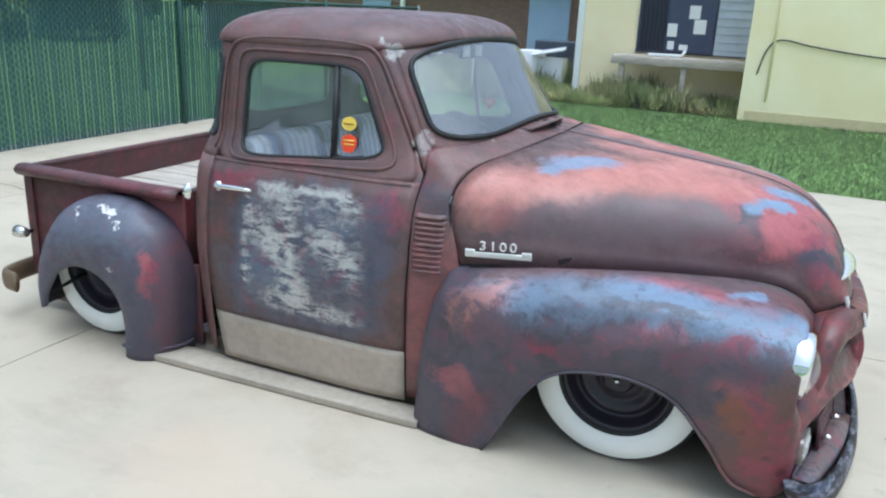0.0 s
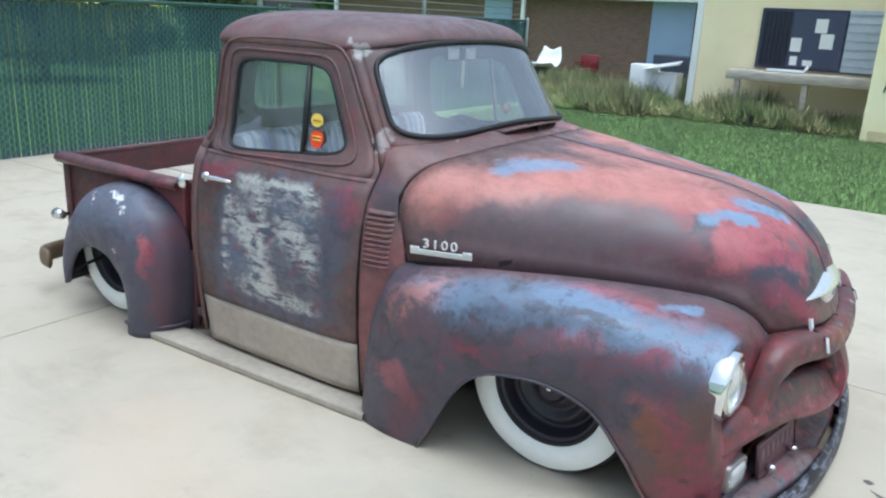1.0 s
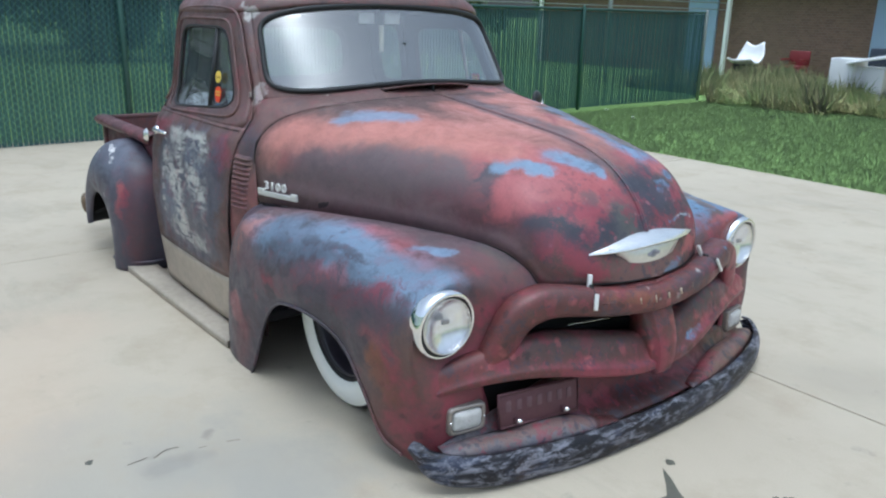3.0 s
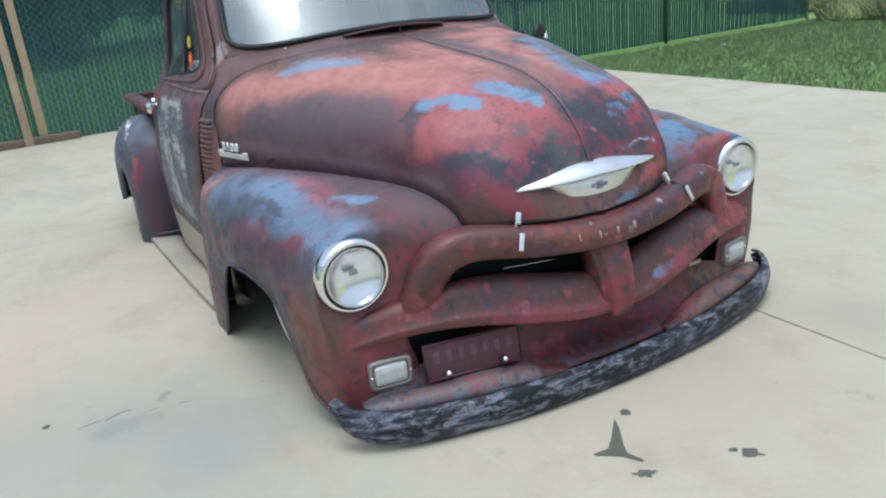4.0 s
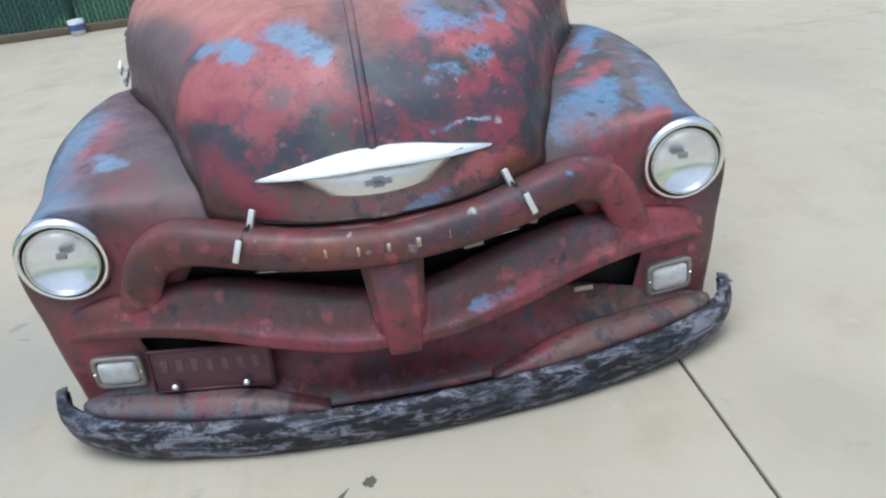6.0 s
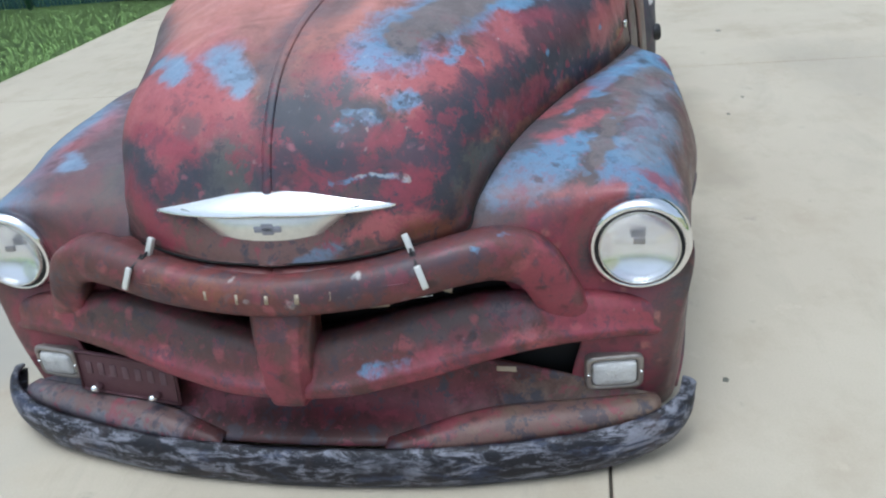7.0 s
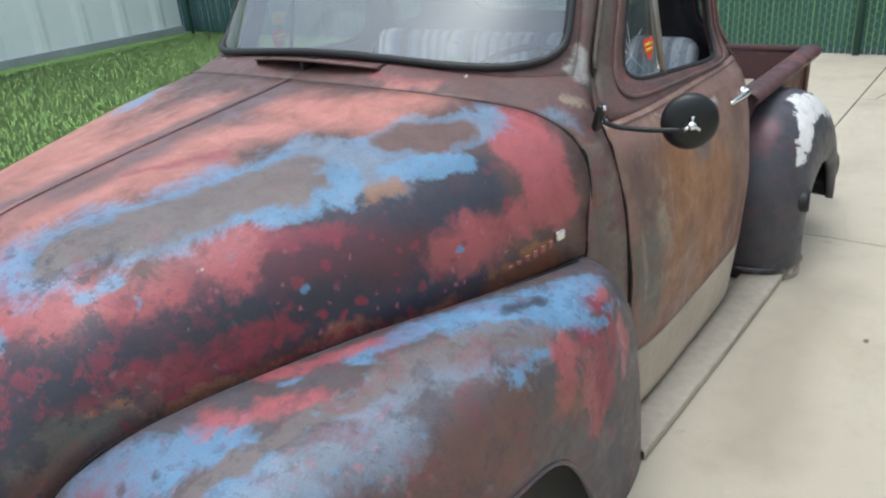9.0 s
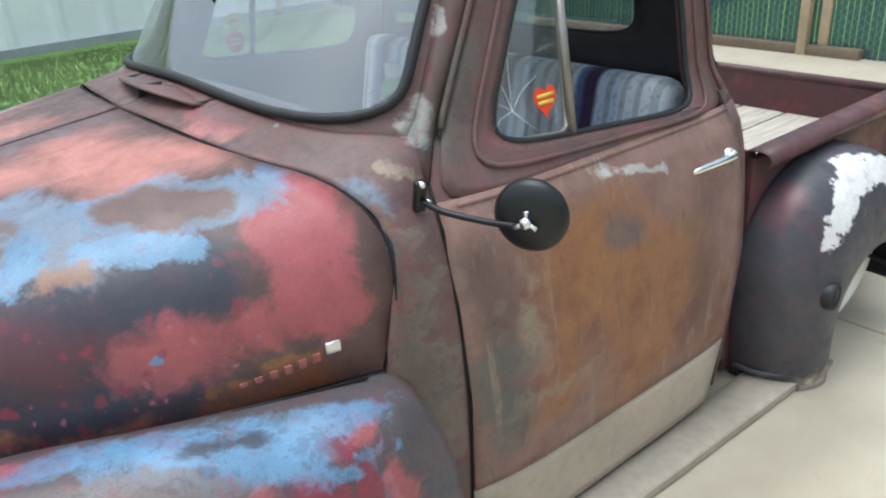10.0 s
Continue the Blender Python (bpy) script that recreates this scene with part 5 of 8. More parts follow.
    part("escutcheon", lathe([(0.0, 0.012), (0.018, 0.010), (0.022, 0.0), (0.022, -0.01)], Matrix.Translation((-1.745, (side_y(-1.745, 0.79) + 0.008) * s, 0.79)) @ pose(0, 0, 0, 0, 0, 0 if s > 0 else 180), 16), chrome, h)
    y0 = side_y(-1.7, 0.785)
    lever = spline([(-1.750, (y0 + 0.006) * s, 0.792), (-1.742, (y0 + 0.024) * s, 0.794), (-1.67, (y0 + 0.028) * s, 0.798), (-1.570, (y0 + 0.020) * s, 0.796)], 12)
    part("lever", tube(lever, [0.010, 0.012, 0.012, 0.011, 0.011, 0.010, 0.010, 0.010, 0.010, 0.009, 0.008, 0.004], 8, squash=(0.7, 1.1)), chrome, h)
    return d


door(-1, door_r_paint, "worn dark door with a rubbed-out painted sign")
door(1, door_l_paint, "rust-brown door with ochre stains, window open")


# -- front fenders, each with a front face for its lamps --
def front_fender(s):
    sec = [
        [(-0.695, 0.79, 0.632), (-0.738, 0.80, 0.590), (-0.774, 0.81, 0.47), (-0.795, 0.82, 0.30), (-0.805, 0.83, 0.12), (-0.812, 0.83, 0.0)],
        [(-0.675, 0.785, 0.634), (-0.712, 0.855, 0.585), (-0.758, 0.892, 0.47), (-0.782, 0.906, 0.30), (-0.793, 0.912, 0.12), (-0.802, 0.912, 0.0)],
        [(-0.56, 0.765, 0.640), (-0.570, 0.85, 0.630), (-0.608, 0.915, 0.572), (-0.63, 0.942, 0.40), (-0.645, 0.952, 0.20), (-0.655, 0.948, 0.0)],
        [(-0.45, 0.738, 0.653), (-0.45, 0.83, 0.640), (-0.455, 0.922, 0.567), (-0.465, 0.95, 0.42), (-0.49, 0.955, 0.20), (-0.515, 0.945, 0.0)],
        [(-0.30, 0.692, 0.658), (-0.30, 0.80, 0.673), (-0.30, 0.905, 0.61), (-0.31, 0.945, 0.51), (-0.318, 0.952, 0.42), (-0.326, 0.944, 0.322)],
        [(-0.10, 0.602, 0.661), (-0.10, 0.745, 0.675), (-0.10, 0.880, 0.63), (-0.10, 0.934, 0.54), (-0.10, 0.952, 0.47), (-0.10, 0.950, 0.405)],
        [(0.10, 0.528, 0.661), (0.10, 0.680, 0.670), (0.10, 0.838, 0.638), (0.10, 0.902, 0.55), (0.10, 0.918, 0.46), (0.095, 0.906, 0.352)],
        [(0.24, 0.482, 0.658), (0.24, 0.630, 0.662), (0.245, 0.790, 0.636), (0.25, 0.875, 0.54), (0.245, 0.900, 0.40), (0.222, 0.895, 0.226)],
        [(0.34, 0.450, 0.648), (0.345, 0.590, 0.650), (0.355, 0.762, 0.633), (0.36, 0.870, 0.53), (0.35, 0.888, 0.33), (0.315, 0.885, 0.10)],
        [(0.425, 0.418, 0.615), (0.425, 0.565, 0.622), (0.43, 0.763, 0.624), (0.432, 0.872, 0.51), (0.425, 0.872, 0.31), (0.40, 0.862, 0.06)],
        [(0.478, 0.398, 0.568), (0.472, 0.580, 0.580), (0.468, 0.763, 0.612), (0.466, 0.872, 0.50), (0.462, 0.862, 0.30), (0.445, 0.842, 0.055)],
        [(0.512, 0.410, 0.515), (0.487, 0.600, 0.520), (0.438, 0.763, 0.560), (0.438, 0.840, 0.49), (0.488, 0.838, 0.30), (0.480, 0.812, 0.065)],
        [(0.520, 0.500, 0.400), (0.500, 0.600, 0.410), (0.442, 0.720, 0.450), (0.455, 0.770, 0.40), (0.505, 0.760, 0.28), (0.505, 0.740, 0.075)],
        [(0.525, 0.540, 0.300), (0.520, 0.590, 0.300), (0.515, 0.640, 0.300), (0.515, 0.640, 0.27), (0.520, 0.620, 0.20), (0.520, 0.600, 0.085)],
    ]
    f = part("front_fender", sheet(mirrored(loft(sec, 84, 34), s), flip=s > 0), fender_r_paint if s < 0 else fender_l_paint, truck,
             "bulging front fender with blue, grey and crimson paint layers", solid=0.006, inner=black_gap, out=Vector((-0.1, 0.55 * s, 0.3)))
    lip = [p for p in spline([q[-1] for q in sec[3:10]], 40)]
    part("arch_lip", tube(mirrored(lip, s), 0.006, 6), fender_r_paint if s < 0 else fender_l_paint, f)
    # headlight with deep chrome ring
    h = new("headlight")
    h.parent = truck
    tagged(h, "round clear headlight in a deep chrome ring")
    m = pose(0.474, 0.763 * s, 0.493, 0, 0, -90) @ pose(0, 0, 0, 3, 0, 0)
    part("ring", lathe([(0.110, -0.040), (0.114, -0.028), (0.1155, -0.012), (0.114, 0.002), (0.109, 0.010), (0.103, 0.013), (0.098, 0.011), (0.096, 0.002)], m @ Matrix.Translation((0, 0, 0.001)) @ pose(0, 0, 0, -7, 0, 0) @ Matrix.Diagonal((0.965, 1, 0.965, 1)), 48), chrome, h, "deep chrome trim ring")
    part("seal", lathe([(0.098, -0.004), (0.094, 0.003), (0.089, 0.005), (0.084, 0.0)], m, 40), rubber, h)
    ml = m @ Matrix.Diagonal((0.945, 1, 0.945, 1))
    part("retainer", lathe([(0.092, 0.006), (0.091, 0.014), (0.087, 0.016), (0.086, 0.006)], ml, 40), old_chrome, h)
    part("reflector", lathe([(0.0005, -0.017), (0.02, -0.016), (0.04, -0.0125), (0.06, -0.006), (0.077, 0.002), (0.088, 0.009)], ml, 36), reflector_mat, h)
    part("lens", lathe([(0.088, 0.010), (0.075, 0.024), (0.05, 0.037), (0.025, 0.044), (0.0005, 0.046)], ml, 36), headlamp_lens, h, "clear domed lens", out=Vector((0.3, 0.763 * s, 0.493)))
    part("bulb_cap", moved(box(-0.013, 0.013, -0.006, 0.004, 0.006, 0.022, 0.002), ml), dull_steel, h)
    # parking lamp
    p = new("parking_lamp")
    p.parent = truck
    tagged(p, "rectangular clear parking lamp in a dull metal frame")
    m = pose(0.520, 0.711 * s, 0.194, 0, 0, 9 * s)
    ring = lambda a, b, x: [(x, y * a, z * b) for y, z in rounded_loop(10, 7)]
    part("lamp_frame", moved(sheet([ring(0.066, 0.047, -0.03), ring(0.066, 0.047, 0.004), ring(0.063, 0.044, 0.010), ring(0.055, 0.037, 0.010), ring(0.052, 0.034, 0.006), ring(0.051, 0.033, -0.004)], closed=True, flip=True), m), dull_steel, p, "dull bezel with rounded corners")
    part("lamp_lens", moved(sheet([ring(0.051, 0.033, -0.004), ring(0.049, 0.031, 0.010), ring(0.044, 0.026, 0.016), ring(0.020, 0.012, 0.018), ring(0.002, 0.001, 0.018)], closed=True, flip=True), m), park_glass, p, "frosted clear lens")
    for y in (-0.0595, 0.0595):
        part("screw", moved(lathe([(0.0, 0.014), (0.003, 0.013), (0.004, 0.008)], pose(0, 0, 0, 0, 0, -90), 8), m @ Matrix.Translation((0, y, 0))), chrome, p)
    return f


headlamp_lens = glass_mat("headlamp_lens", (0.97, 0.97, 0.98, 1), 0.03, 0.12, 0.02)
front_fender(-1)
front_fender(1)


# -- grille, pan, bumper --
ROUND_BAR = [(-0.5, 0.46), (-0.1, 0.50), (0.16, 0.49), (0.34, 0.40), (0.45, 0.22), (0.50, 0.0), (0.49, -0.24), (0.46, -0.38), (0.40, -0.47), (0.36, -0.49), (0.10, -0.50), (-0.5, -0.48)]
LEDGE_BAR = [(-0.5, 0.46), (-0.15, 0.50), (0.05, 0.44), (0.20, 0.26), (0.30, 0.02), (0.37, -0.14), (0.46, -0.22), (0.50, -0.26), (0.505, -0.30), (0.50, -0.44), (0.485, -0.48), (0.44, -0.50), (0.1, -0.46), (-0.5, -0.44)]


def bar(path, heights, depths, section):
    """A pressed bar swept along path; heights and depths go along it, the section is (out, up)."""
    m_, n = 72, len(section)
    pts = spline(path, m_)
    hs = np.interp(np.linspace(0, 1, m_), np.linspace(0, 1, len(heights)), heights)
    ds = np.interp(np.linspace(0, 1, m_), np.linspace(0, 1, len(depths)), depths)
    rows = []
    for i, p in enumerate(pts):
        t = Vector(pts[min(i + 1, m_ - 1)] - pts[max(i - 1, 0)]).normalized()
        out = Vector((1, 0, 0))
        out = (out - t * out.dot(t)).normalized()
        up = t.cross(out).normalized()
        if up.z < 0 and abs(up.z) > 0.3:
            up = -up
        rows.append([Vector(p) + out * a * ds[i] + up * b * hs[i] for a, b in section])
    bm = sheet(rows, closed=True)
    for row in (0, m_ - 1):
        bm.verts.ensure_lookup_table()
        bm.faces.new([bm.verts[row * n + k_] for k_ in range(n)])
    bmesh.ops.recalc_face_normals(bm, faces=bm.faces)
    return bm


grille = new("grille")
grille.parent = truck
tagged(grille, "heavy three-bar grille in worn red paint")
half = [(0.515, 0.615, 0.345), (0.53, 0.590, 0.41), (0.548, 0.545, 0.495), (0.566, 0.480, 0.530), (0.594, 0.40, 0.533), (0.640, 0.22, 0.506), (0.656, 0.0, 0.490)]
part("upper_bar", bar([(x, -y, z) for x, y, z in half] + half[-2::-1], [0.100, 0.096, 0.098, 0.096, 0.088, 0.082, 0.080, 0.082, 0.088, 0.096, 0.098, 0.096, 0.100], [0.06, 0.085, 0.085, 0.085, 0.085, 0.06], ROUND_BAR), grille_paint, grille, "arched upper bar")
half = [(0.455, 0.850, 0.300), (0.50, 0.72, 0.338), (0.540, 0.56, 0.356), (0.570, 0.43, 0.356), (0.605, 0.28, 0.332), (0.635, 0.12, 0.304), (0.645, 0.0, 0.298)]
part("lower_bar", bar([(x, -y, z) for x, y, z in half] + half[-2::-1], [0.062, 0.078, 0.104, 0.128, 0.136, 0.124, 0.104, 0.124, 0.136, 0.128, 0.104, 0.078, 0.062], [0.05, 0.10, 0.125, 0.125, 0.10, 0.05], LEDGE_BAR), grille_paint, grille, "waved lower bar")
rows = []
post_z = spline([(0.455,), (0.40,), (0.33,), (0.26,), (0.225,), (0.214,)], 22)[:, 0]
post_w = spline([(0.062,), (0.056,), (0.050,), (0.044,), (0.040,), (0.034,)], 22)[:, 0]
post_d = spline([(0.668,), (0.694,), (0.716,), (0.716,), (0.706,), (0.680,)], 22)[:, 0]
for z, w, d in zip(post_z, post_w, post_d):
    rows.append([(0.60, -w * 1.25, z), (d - 0.030, -w * 1.22, z), (d - 0.024, -w * 1.14, z), (d - 0.020, -w * 0.98, z), (d - 0.002, -w * 0.90, z), (d, -w * 0.82, z), (d + 0.001, -w * 0.4, z), (d + 0.002, 0, z),
                 (d + 0.001, w * 0.4, z), (d, w * 0.82, z), (d - 0.002, w * 0.90, z), (d - 0.020, w * 0.98, z), (d - 0.024, w * 1.14, z), (d - 0.030, w * 1.22, z), (0.60, w * 1.25, z)])
part("centre_post", sheet(rows, flip=True), grille_paint, grille, "flat-faced centre post", solid=0.004, inner=black_gap)
part("letter_strip", tube(spline([(0.668, -0.30, 0.522), (0.686, -0.15, 0.506), (0.692, 0.0, 0.498), (0.686, 0.15, 0.506), (0.668, 0.30, 0.522)], 20), 0.002, 5), grille_paint, grille)
relief_mat = plain("worn_letter_paint", srgb(176, 160, 140), 0.5, 0.2, 0.3, 60)
for i in range(9):
    y = -0.27 + 0.0675 * i
    part("worn_relief", moved(box(-0.002, 0.003, -0.003 - 0.002 * (i % 3), 0.003, -0.009 - 0.002 * (i % 2), 0.010), pose(0.6955 - 0.42 * y * y, y, 0.497 + 0.36 * y * y, 0, -14, -y * 44)), relief_mat, grille)
# closing panel between hood lip and upper bar
lip_ = spline([(0.500, 0.52, 0.525), (0.492, 0.40, 0.545), (0.560, 0.29, 0.548), (0.612, 0.155, 0.541), (0.630, 0.0, 0.537)], 20)
low_ = spline([(0.535, 0.55, 0.495), (0.570, 0.44, 0.548), (0.600, 0.33, 0.535), (0.645, 0.18, 0.510), (0.660, 0.0, 0.500)], 20)
for s in (1, -1):
    rows = [mirrored(lip_, s), mirrored((lip_ + low_) / 2 + np.array((0, 0, 0.006)), s), mirrored(low_, s)]
    part("bar_cover", sheet(rows, flip=s > 0), grille_paint, grille, solid=0.004)
# near-black sheet added behind the bars, standing in for the opening's shade
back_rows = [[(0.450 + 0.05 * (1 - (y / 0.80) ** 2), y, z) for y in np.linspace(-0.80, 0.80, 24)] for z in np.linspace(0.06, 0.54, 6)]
part("grille_shade_sheet", sheet(back_rows), black_gap, grille)
part("inner_bar", tube(spline([(0.553, -0.32, 0.419), (0.560, -0.26, 0.415), (0.570, -0.14, 0.407)], 10), 0.002, 6), old_chrome, grille)
part("inner_bar", tube(spline([(0.553, 0.32, 0.419), (0.560, 0.26, 0.415), (0.570, 0.14, 0.407)], 10), 0.002, 6), old_chrome, grille)
for y, z, x, tilt in ((0.20, 0.408, 0.575, 8), (0.34, 0.436, 0.550, -10), (0.47, 0.225, 0.560, 8)):
    part("torn_scrap", moved(box(-0.002, 0.002, -0.024, 0.024, -0.006, 0.007, 0.002), pose(x, y, z, tilt, -10, -y * 30)), relief_mat, grille, "pale torn scrap")
pan_back = [(0.50, 0.80, 0.115), (0.515, 0.60, 0.185), (0.535, 0.30, 0.262), (0.545, 0.0, 0.275)]
pan_mid = [(0.525, 0.79, 0.100), (0.548, 0.60, 0.115), (0.580, 0.30, 0.140), (0.590, 0.0, 0.150)]
pan_front = [(0.545, 0.775, 0.075), (0.620, 0.60, 0.085), (0.672, 0.30, 0.090), (0.688, 0.0, 0.092)]
both = lambda h: [(x, -y, z) for x, y, z in h] + [tuple(p) for p in h[-2::-1]]
part("valance_pan", sheet(loft([both(pan_back), both(pan_mid), both(pan_front)], 14, 60)), pan_paint, truck, "red sheet-metal pan behind the bumper", solid=0.006)
for s in (1, -1):
    rows = loft([[(0.505, 0.805 * s, 0.118), (0.55, 0.62 * s, 0.128), (0.60, 0.42 * s, 0.138), (0.665, 0.20 * s, 0.100)],
                 [(0.540, 0.815 * s, 0.122), (0.590, 0.62 * s, 0.132), (0.642, 0.42 * s, 0.138), (0.690, 0.20 * s, 0.100)],
                 [(0.560, 0.805 * s, 0.105), (0.618, 0.62 * s, 0.112), (0.668, 0.42 * s, 0.115), (0.700, 0.20 * s, 0.094)],
                 [(0.560, 0.790 * s, 0.070), (0.618, 0.61 * s, 0.075), (0.668, 0.42 * s, 0.078), (0.700, 0.20 * s, 0.075)]], 14, 24)
    part("filler_panel", sheet(rows, flip=s > 0), pan_paint, truck, "pale worn filler strip above the bumper", solid=0.005)
bump = new("front_bumper")
bump.parent = truck
tagged(bump, "low curved black bumper scraped to bare silver")
half = [(0.478, 0.892, 0.135), (0.540, 0.872, 0.095), (0.600, 0.80, 0.072), (0.655, 0.66, 0.058), (0.708, 0.40, 0.052), (0.728, 0.18, 0.050), (0.734, 0.0, 0.050)]
path = spline([(x, -y, z) for x, y, z in half] + half[-2::-1], 90)
hh = np.interp(np.linspace(0, 1, 90), [0, 0.04, 0.12, 0.25, 0.75, 0.88, 0.96, 1], [0.004, 0.028, 0.042, 0.046, 0.046, 0.042, 0.028, 0.004])
rows = []
for i, p in enumerate(path):
    t = Vector(path[min(i + 1, 89)] - path[max(i - 1, 0)]).normalized()
    out = Vector((t.y, -t.x, 0)).normalized()
    rows.append([Vector(p) + out * (0.020 * math.cos(a) - 0.02) * (1 if abs(a) < 1.4 else 1) + Vector((0, 0, hh[i] * math.sin(a) * 1.02)) for a in np.linspace(-1.75, 1.75, 13)])
part("bumper_blade", sheet(rows), bumper_mat, bump, solid=0.008)
for s in (1, -1):
    part("bumper_iron", box(0.40, 0.70, 0.30 * s - 0.02, 0.30 * s + 0.02, 0.03, 0.055, 0.004), black_gap, bump)

# wing badge, latches, plate, model badges
def capped(rows):
    """A strip of equal sections, its two ends closed."""
    bm = sheet(rows)
    bm.verts.ensure_lookup_table()
    n = len(rows[0])
    for first in (0, (len(rows) - 1) * n):
        bm.faces.new([bm.verts[first + i] for i in range(n)])
    bmesh.ops.recalc_face_normals(bm, faces=bm.faces)
    return bm


badge = new("hood_badge")
badge.parent = truck
tagged(badge, "chrome winged hood badge, blank, on the worn nose")
nose_x = lambda z: float(np.interp(z, [0.548, 0.614, 0.696, 0.788], [0.640, 0.611, 0.576, 0.52]))
rows = []
for y in np.linspace(-0.268, 0.268, 45):
    a = abs(y) / 0.268
    x = nose_x(0.67) + 0.006 - 0.52 * y * y
    top, low = 0.688 + 0.003 * min(1, a * 8) - 0.024 * a ** 1.5, 0.657 - 0.010 * a ** 0.9
    low = min(low, top - 0.005)
    th = 0.022 * (1 - 0.55 * a ** 3)
    rows.append([(x - 0.045, y, top + 0.002), (x - 0.024, y, top + 0.003), (x - 0.010, y, top), (x + th * 0.75, y, (top + low) / 2), (x + th * 1.6, y, low + 0.003), (x + th * 1.6, y, low - 0.001), (x - 0.02, y, low - 0.003)])
part("wing", capped(rows), bright_trim, badge, "sky-bright chrome wing")
rows = []
for y in np.linspace(-0.198, 0.198, 37):
    a = abs(y) / 0.198
    low = 0.577 + 0.078 * max(0, (a - 0.46) / 0.54) ** 0.75
    row = []
    for t_ in (0, 0.15, 0.5, 0.9, 1.0):
        z = 0.662 + (low - 0.662) * t_
        proud = 0.616 + 0.004 * t_ if 0 < t_ < 1 else nose_x(z) - 0.01
        row.append((proud - 0.46 * y * y - 0.030 * a ** 4 * t_, y, z))
    rows.append(row)
part("badge_shield", sheet(rows), dull_trim, badge, "dulled chrome lower shield")
part("emblem", moved(fused(box(0, 0.005, -0.030, 0.030, -0.007, 0.007, 0.002), box(0, 0.005, -0.013, 0.013, -0.013, 0.013, 0.002)), pose(0.6155, 0, 0.622, 0, 2, 0)), plain("dull_blue_enamel", srgb(150, 150, 162), 0.3), badge)
for s in (1, -1):
    l = new("hood_latch")
    l.parent = truck
    tagged(l, "silver toggle latch across the hood seam")
    m = pose(0.606, 0.300 * s, 0.548, 0, -22, 0) @ pose(0, 0, 0, 20 * s, 0, 14 * s) @ Matrix.Diagonal((1.0, 0.78, 1.15, 1))
    part("strike_plate", moved(box(-0.002, 0.010, -0.009, 0.009, 0.006, 0.044, 0.002), m), satin_silver, l)
    part("hook", moved(tube([(0.008, 0, 0.014), (0.028, 0, -0.002), (0.054, 0, -0.020)], 0.0045, 6), m), rubber, l)
    part("loop_wire", moved(tube([(0.046, -0.006, -0.020), (0.020, -0.006, 0.010), (0.020, 0.006, 0.010), (0.046, 0.006, -0.020)], 0.002, 6), m), rubber, l)
    part("base_plate", moved(box(0.050, 0.057, -0.009, 0.009, -0.056, -0.012, 0.002), m), satin_silver, l)
plate = new("licence_plate")
plate.parent = truck
tagged(plate, "dark unreadable old plate bolted behind the bumper")
pm = pose(0.590, -0.472, 0.205, 0, -8, -10)
part("plate_sheet", moved(box(-0.003, 0.003, -0.152, 0.152, -0.058, 0.056, 0.002), pm), plate_mat, plate)
part("plate_rim", moved(tube([(0.004, -0.148, -0.054), (0.004, 0.148, -0.054), (0.004, 0.148, 0.052), (0.004, -0.148, 0.052), (0.004, -0.148, -0.054)], 0.004, 6), pm), plate_mat, plate)
for i in range(7):
    part("relief_bar", moved(box(0.002, 0.005, -0.009, 0.009, -0.012, 0.022, 0.001), pm @ Matrix.Translation((0, -0.114 + 0.038 * i, 0.006))), plate_bar, plate)
for y in (-0.089, 0.089):
    part("bolt", moved(tube([(0.0, 0, 0), (0.022, 0, 0.004), (0.030, 0, 0.004)], [0.011, 0.010, 0.005], 10), pm @ Matrix.Translation((0.004, y, -0.038))), chrome, plate)



def text_mesh(body, size, depth):
    """Raised lettering, centred, in the x-z plane, facing -y."""
    cu = bpy.data.curves.new("lettering", "FONT")
    cu.body, cu.size, cu.extrude, cu.align_x, cu.align_y, cu.resolution_u = body, size, depth, "CENTER", "CENTER", 3
    tmp = bpy.data.objects.new("lettering", cu)
    me = bpy.data.meshes.new_from_object(tmp)
    bm = bmesh.new()
    bm.from_mesh(me)
    bpy.data.objects.remove(tmp)
    bpy.data.curves.remove(cu)
    bpy.data.meshes.remove(me)
    return moved(bm, pose(0, 0, 0, 90, 0, 0))


nb = new("model_badge")
nb.parent = truck
tagged(nb, "silver model number badge on the hood side")
digit_mat = plain("bright_digit", srgb(226, 223, 220), 0.35, 0.2, 0.1)
bmat = pose(-0.557, -0.783, 0.692, 0, -2, 11)
ends = fused(box(-0.120, -0.084, -0.007, 0.003, -0.006, 0.011, 0.003), box(0.084, 0.120, -0.007, 0.003, -0.006, 0.011, 0.003))
part("badge_bar", moved(fused(box(-0.120, 0.120, -0.006, 0.004, -0.018, 0.002, 0.003), ends), bmat), satin_silver, nb)
for i, digit in enumerate("3100"):
    part("digit", moved(text_mesh(digit, 0.056, 0.004), bmat @ Matrix.Translation((-0.054 + 0.036 * i, -0.010, 0.026)) @ Matrix.Diagonal((1.0, 1, 0.85, 1))), digit_mat, nb)
ob_ = new("badge_remains")
ob_.parent = truck
tagged(ob_, "rusty trace of a lost badge with one silver end piece")
part("end_clip", moved(box(-0.015, 0.015, -0.004, 0.008, -0.011, 0.013, 0.003), pose(-0.606, 0.776, 0.712, 0, 0, -10)), old_chrome, ob_)
worn_tab = plain("worn_badge_trace", srgb(150, 92, 88), 0.6, 0, 0.3, 60, 0.2)
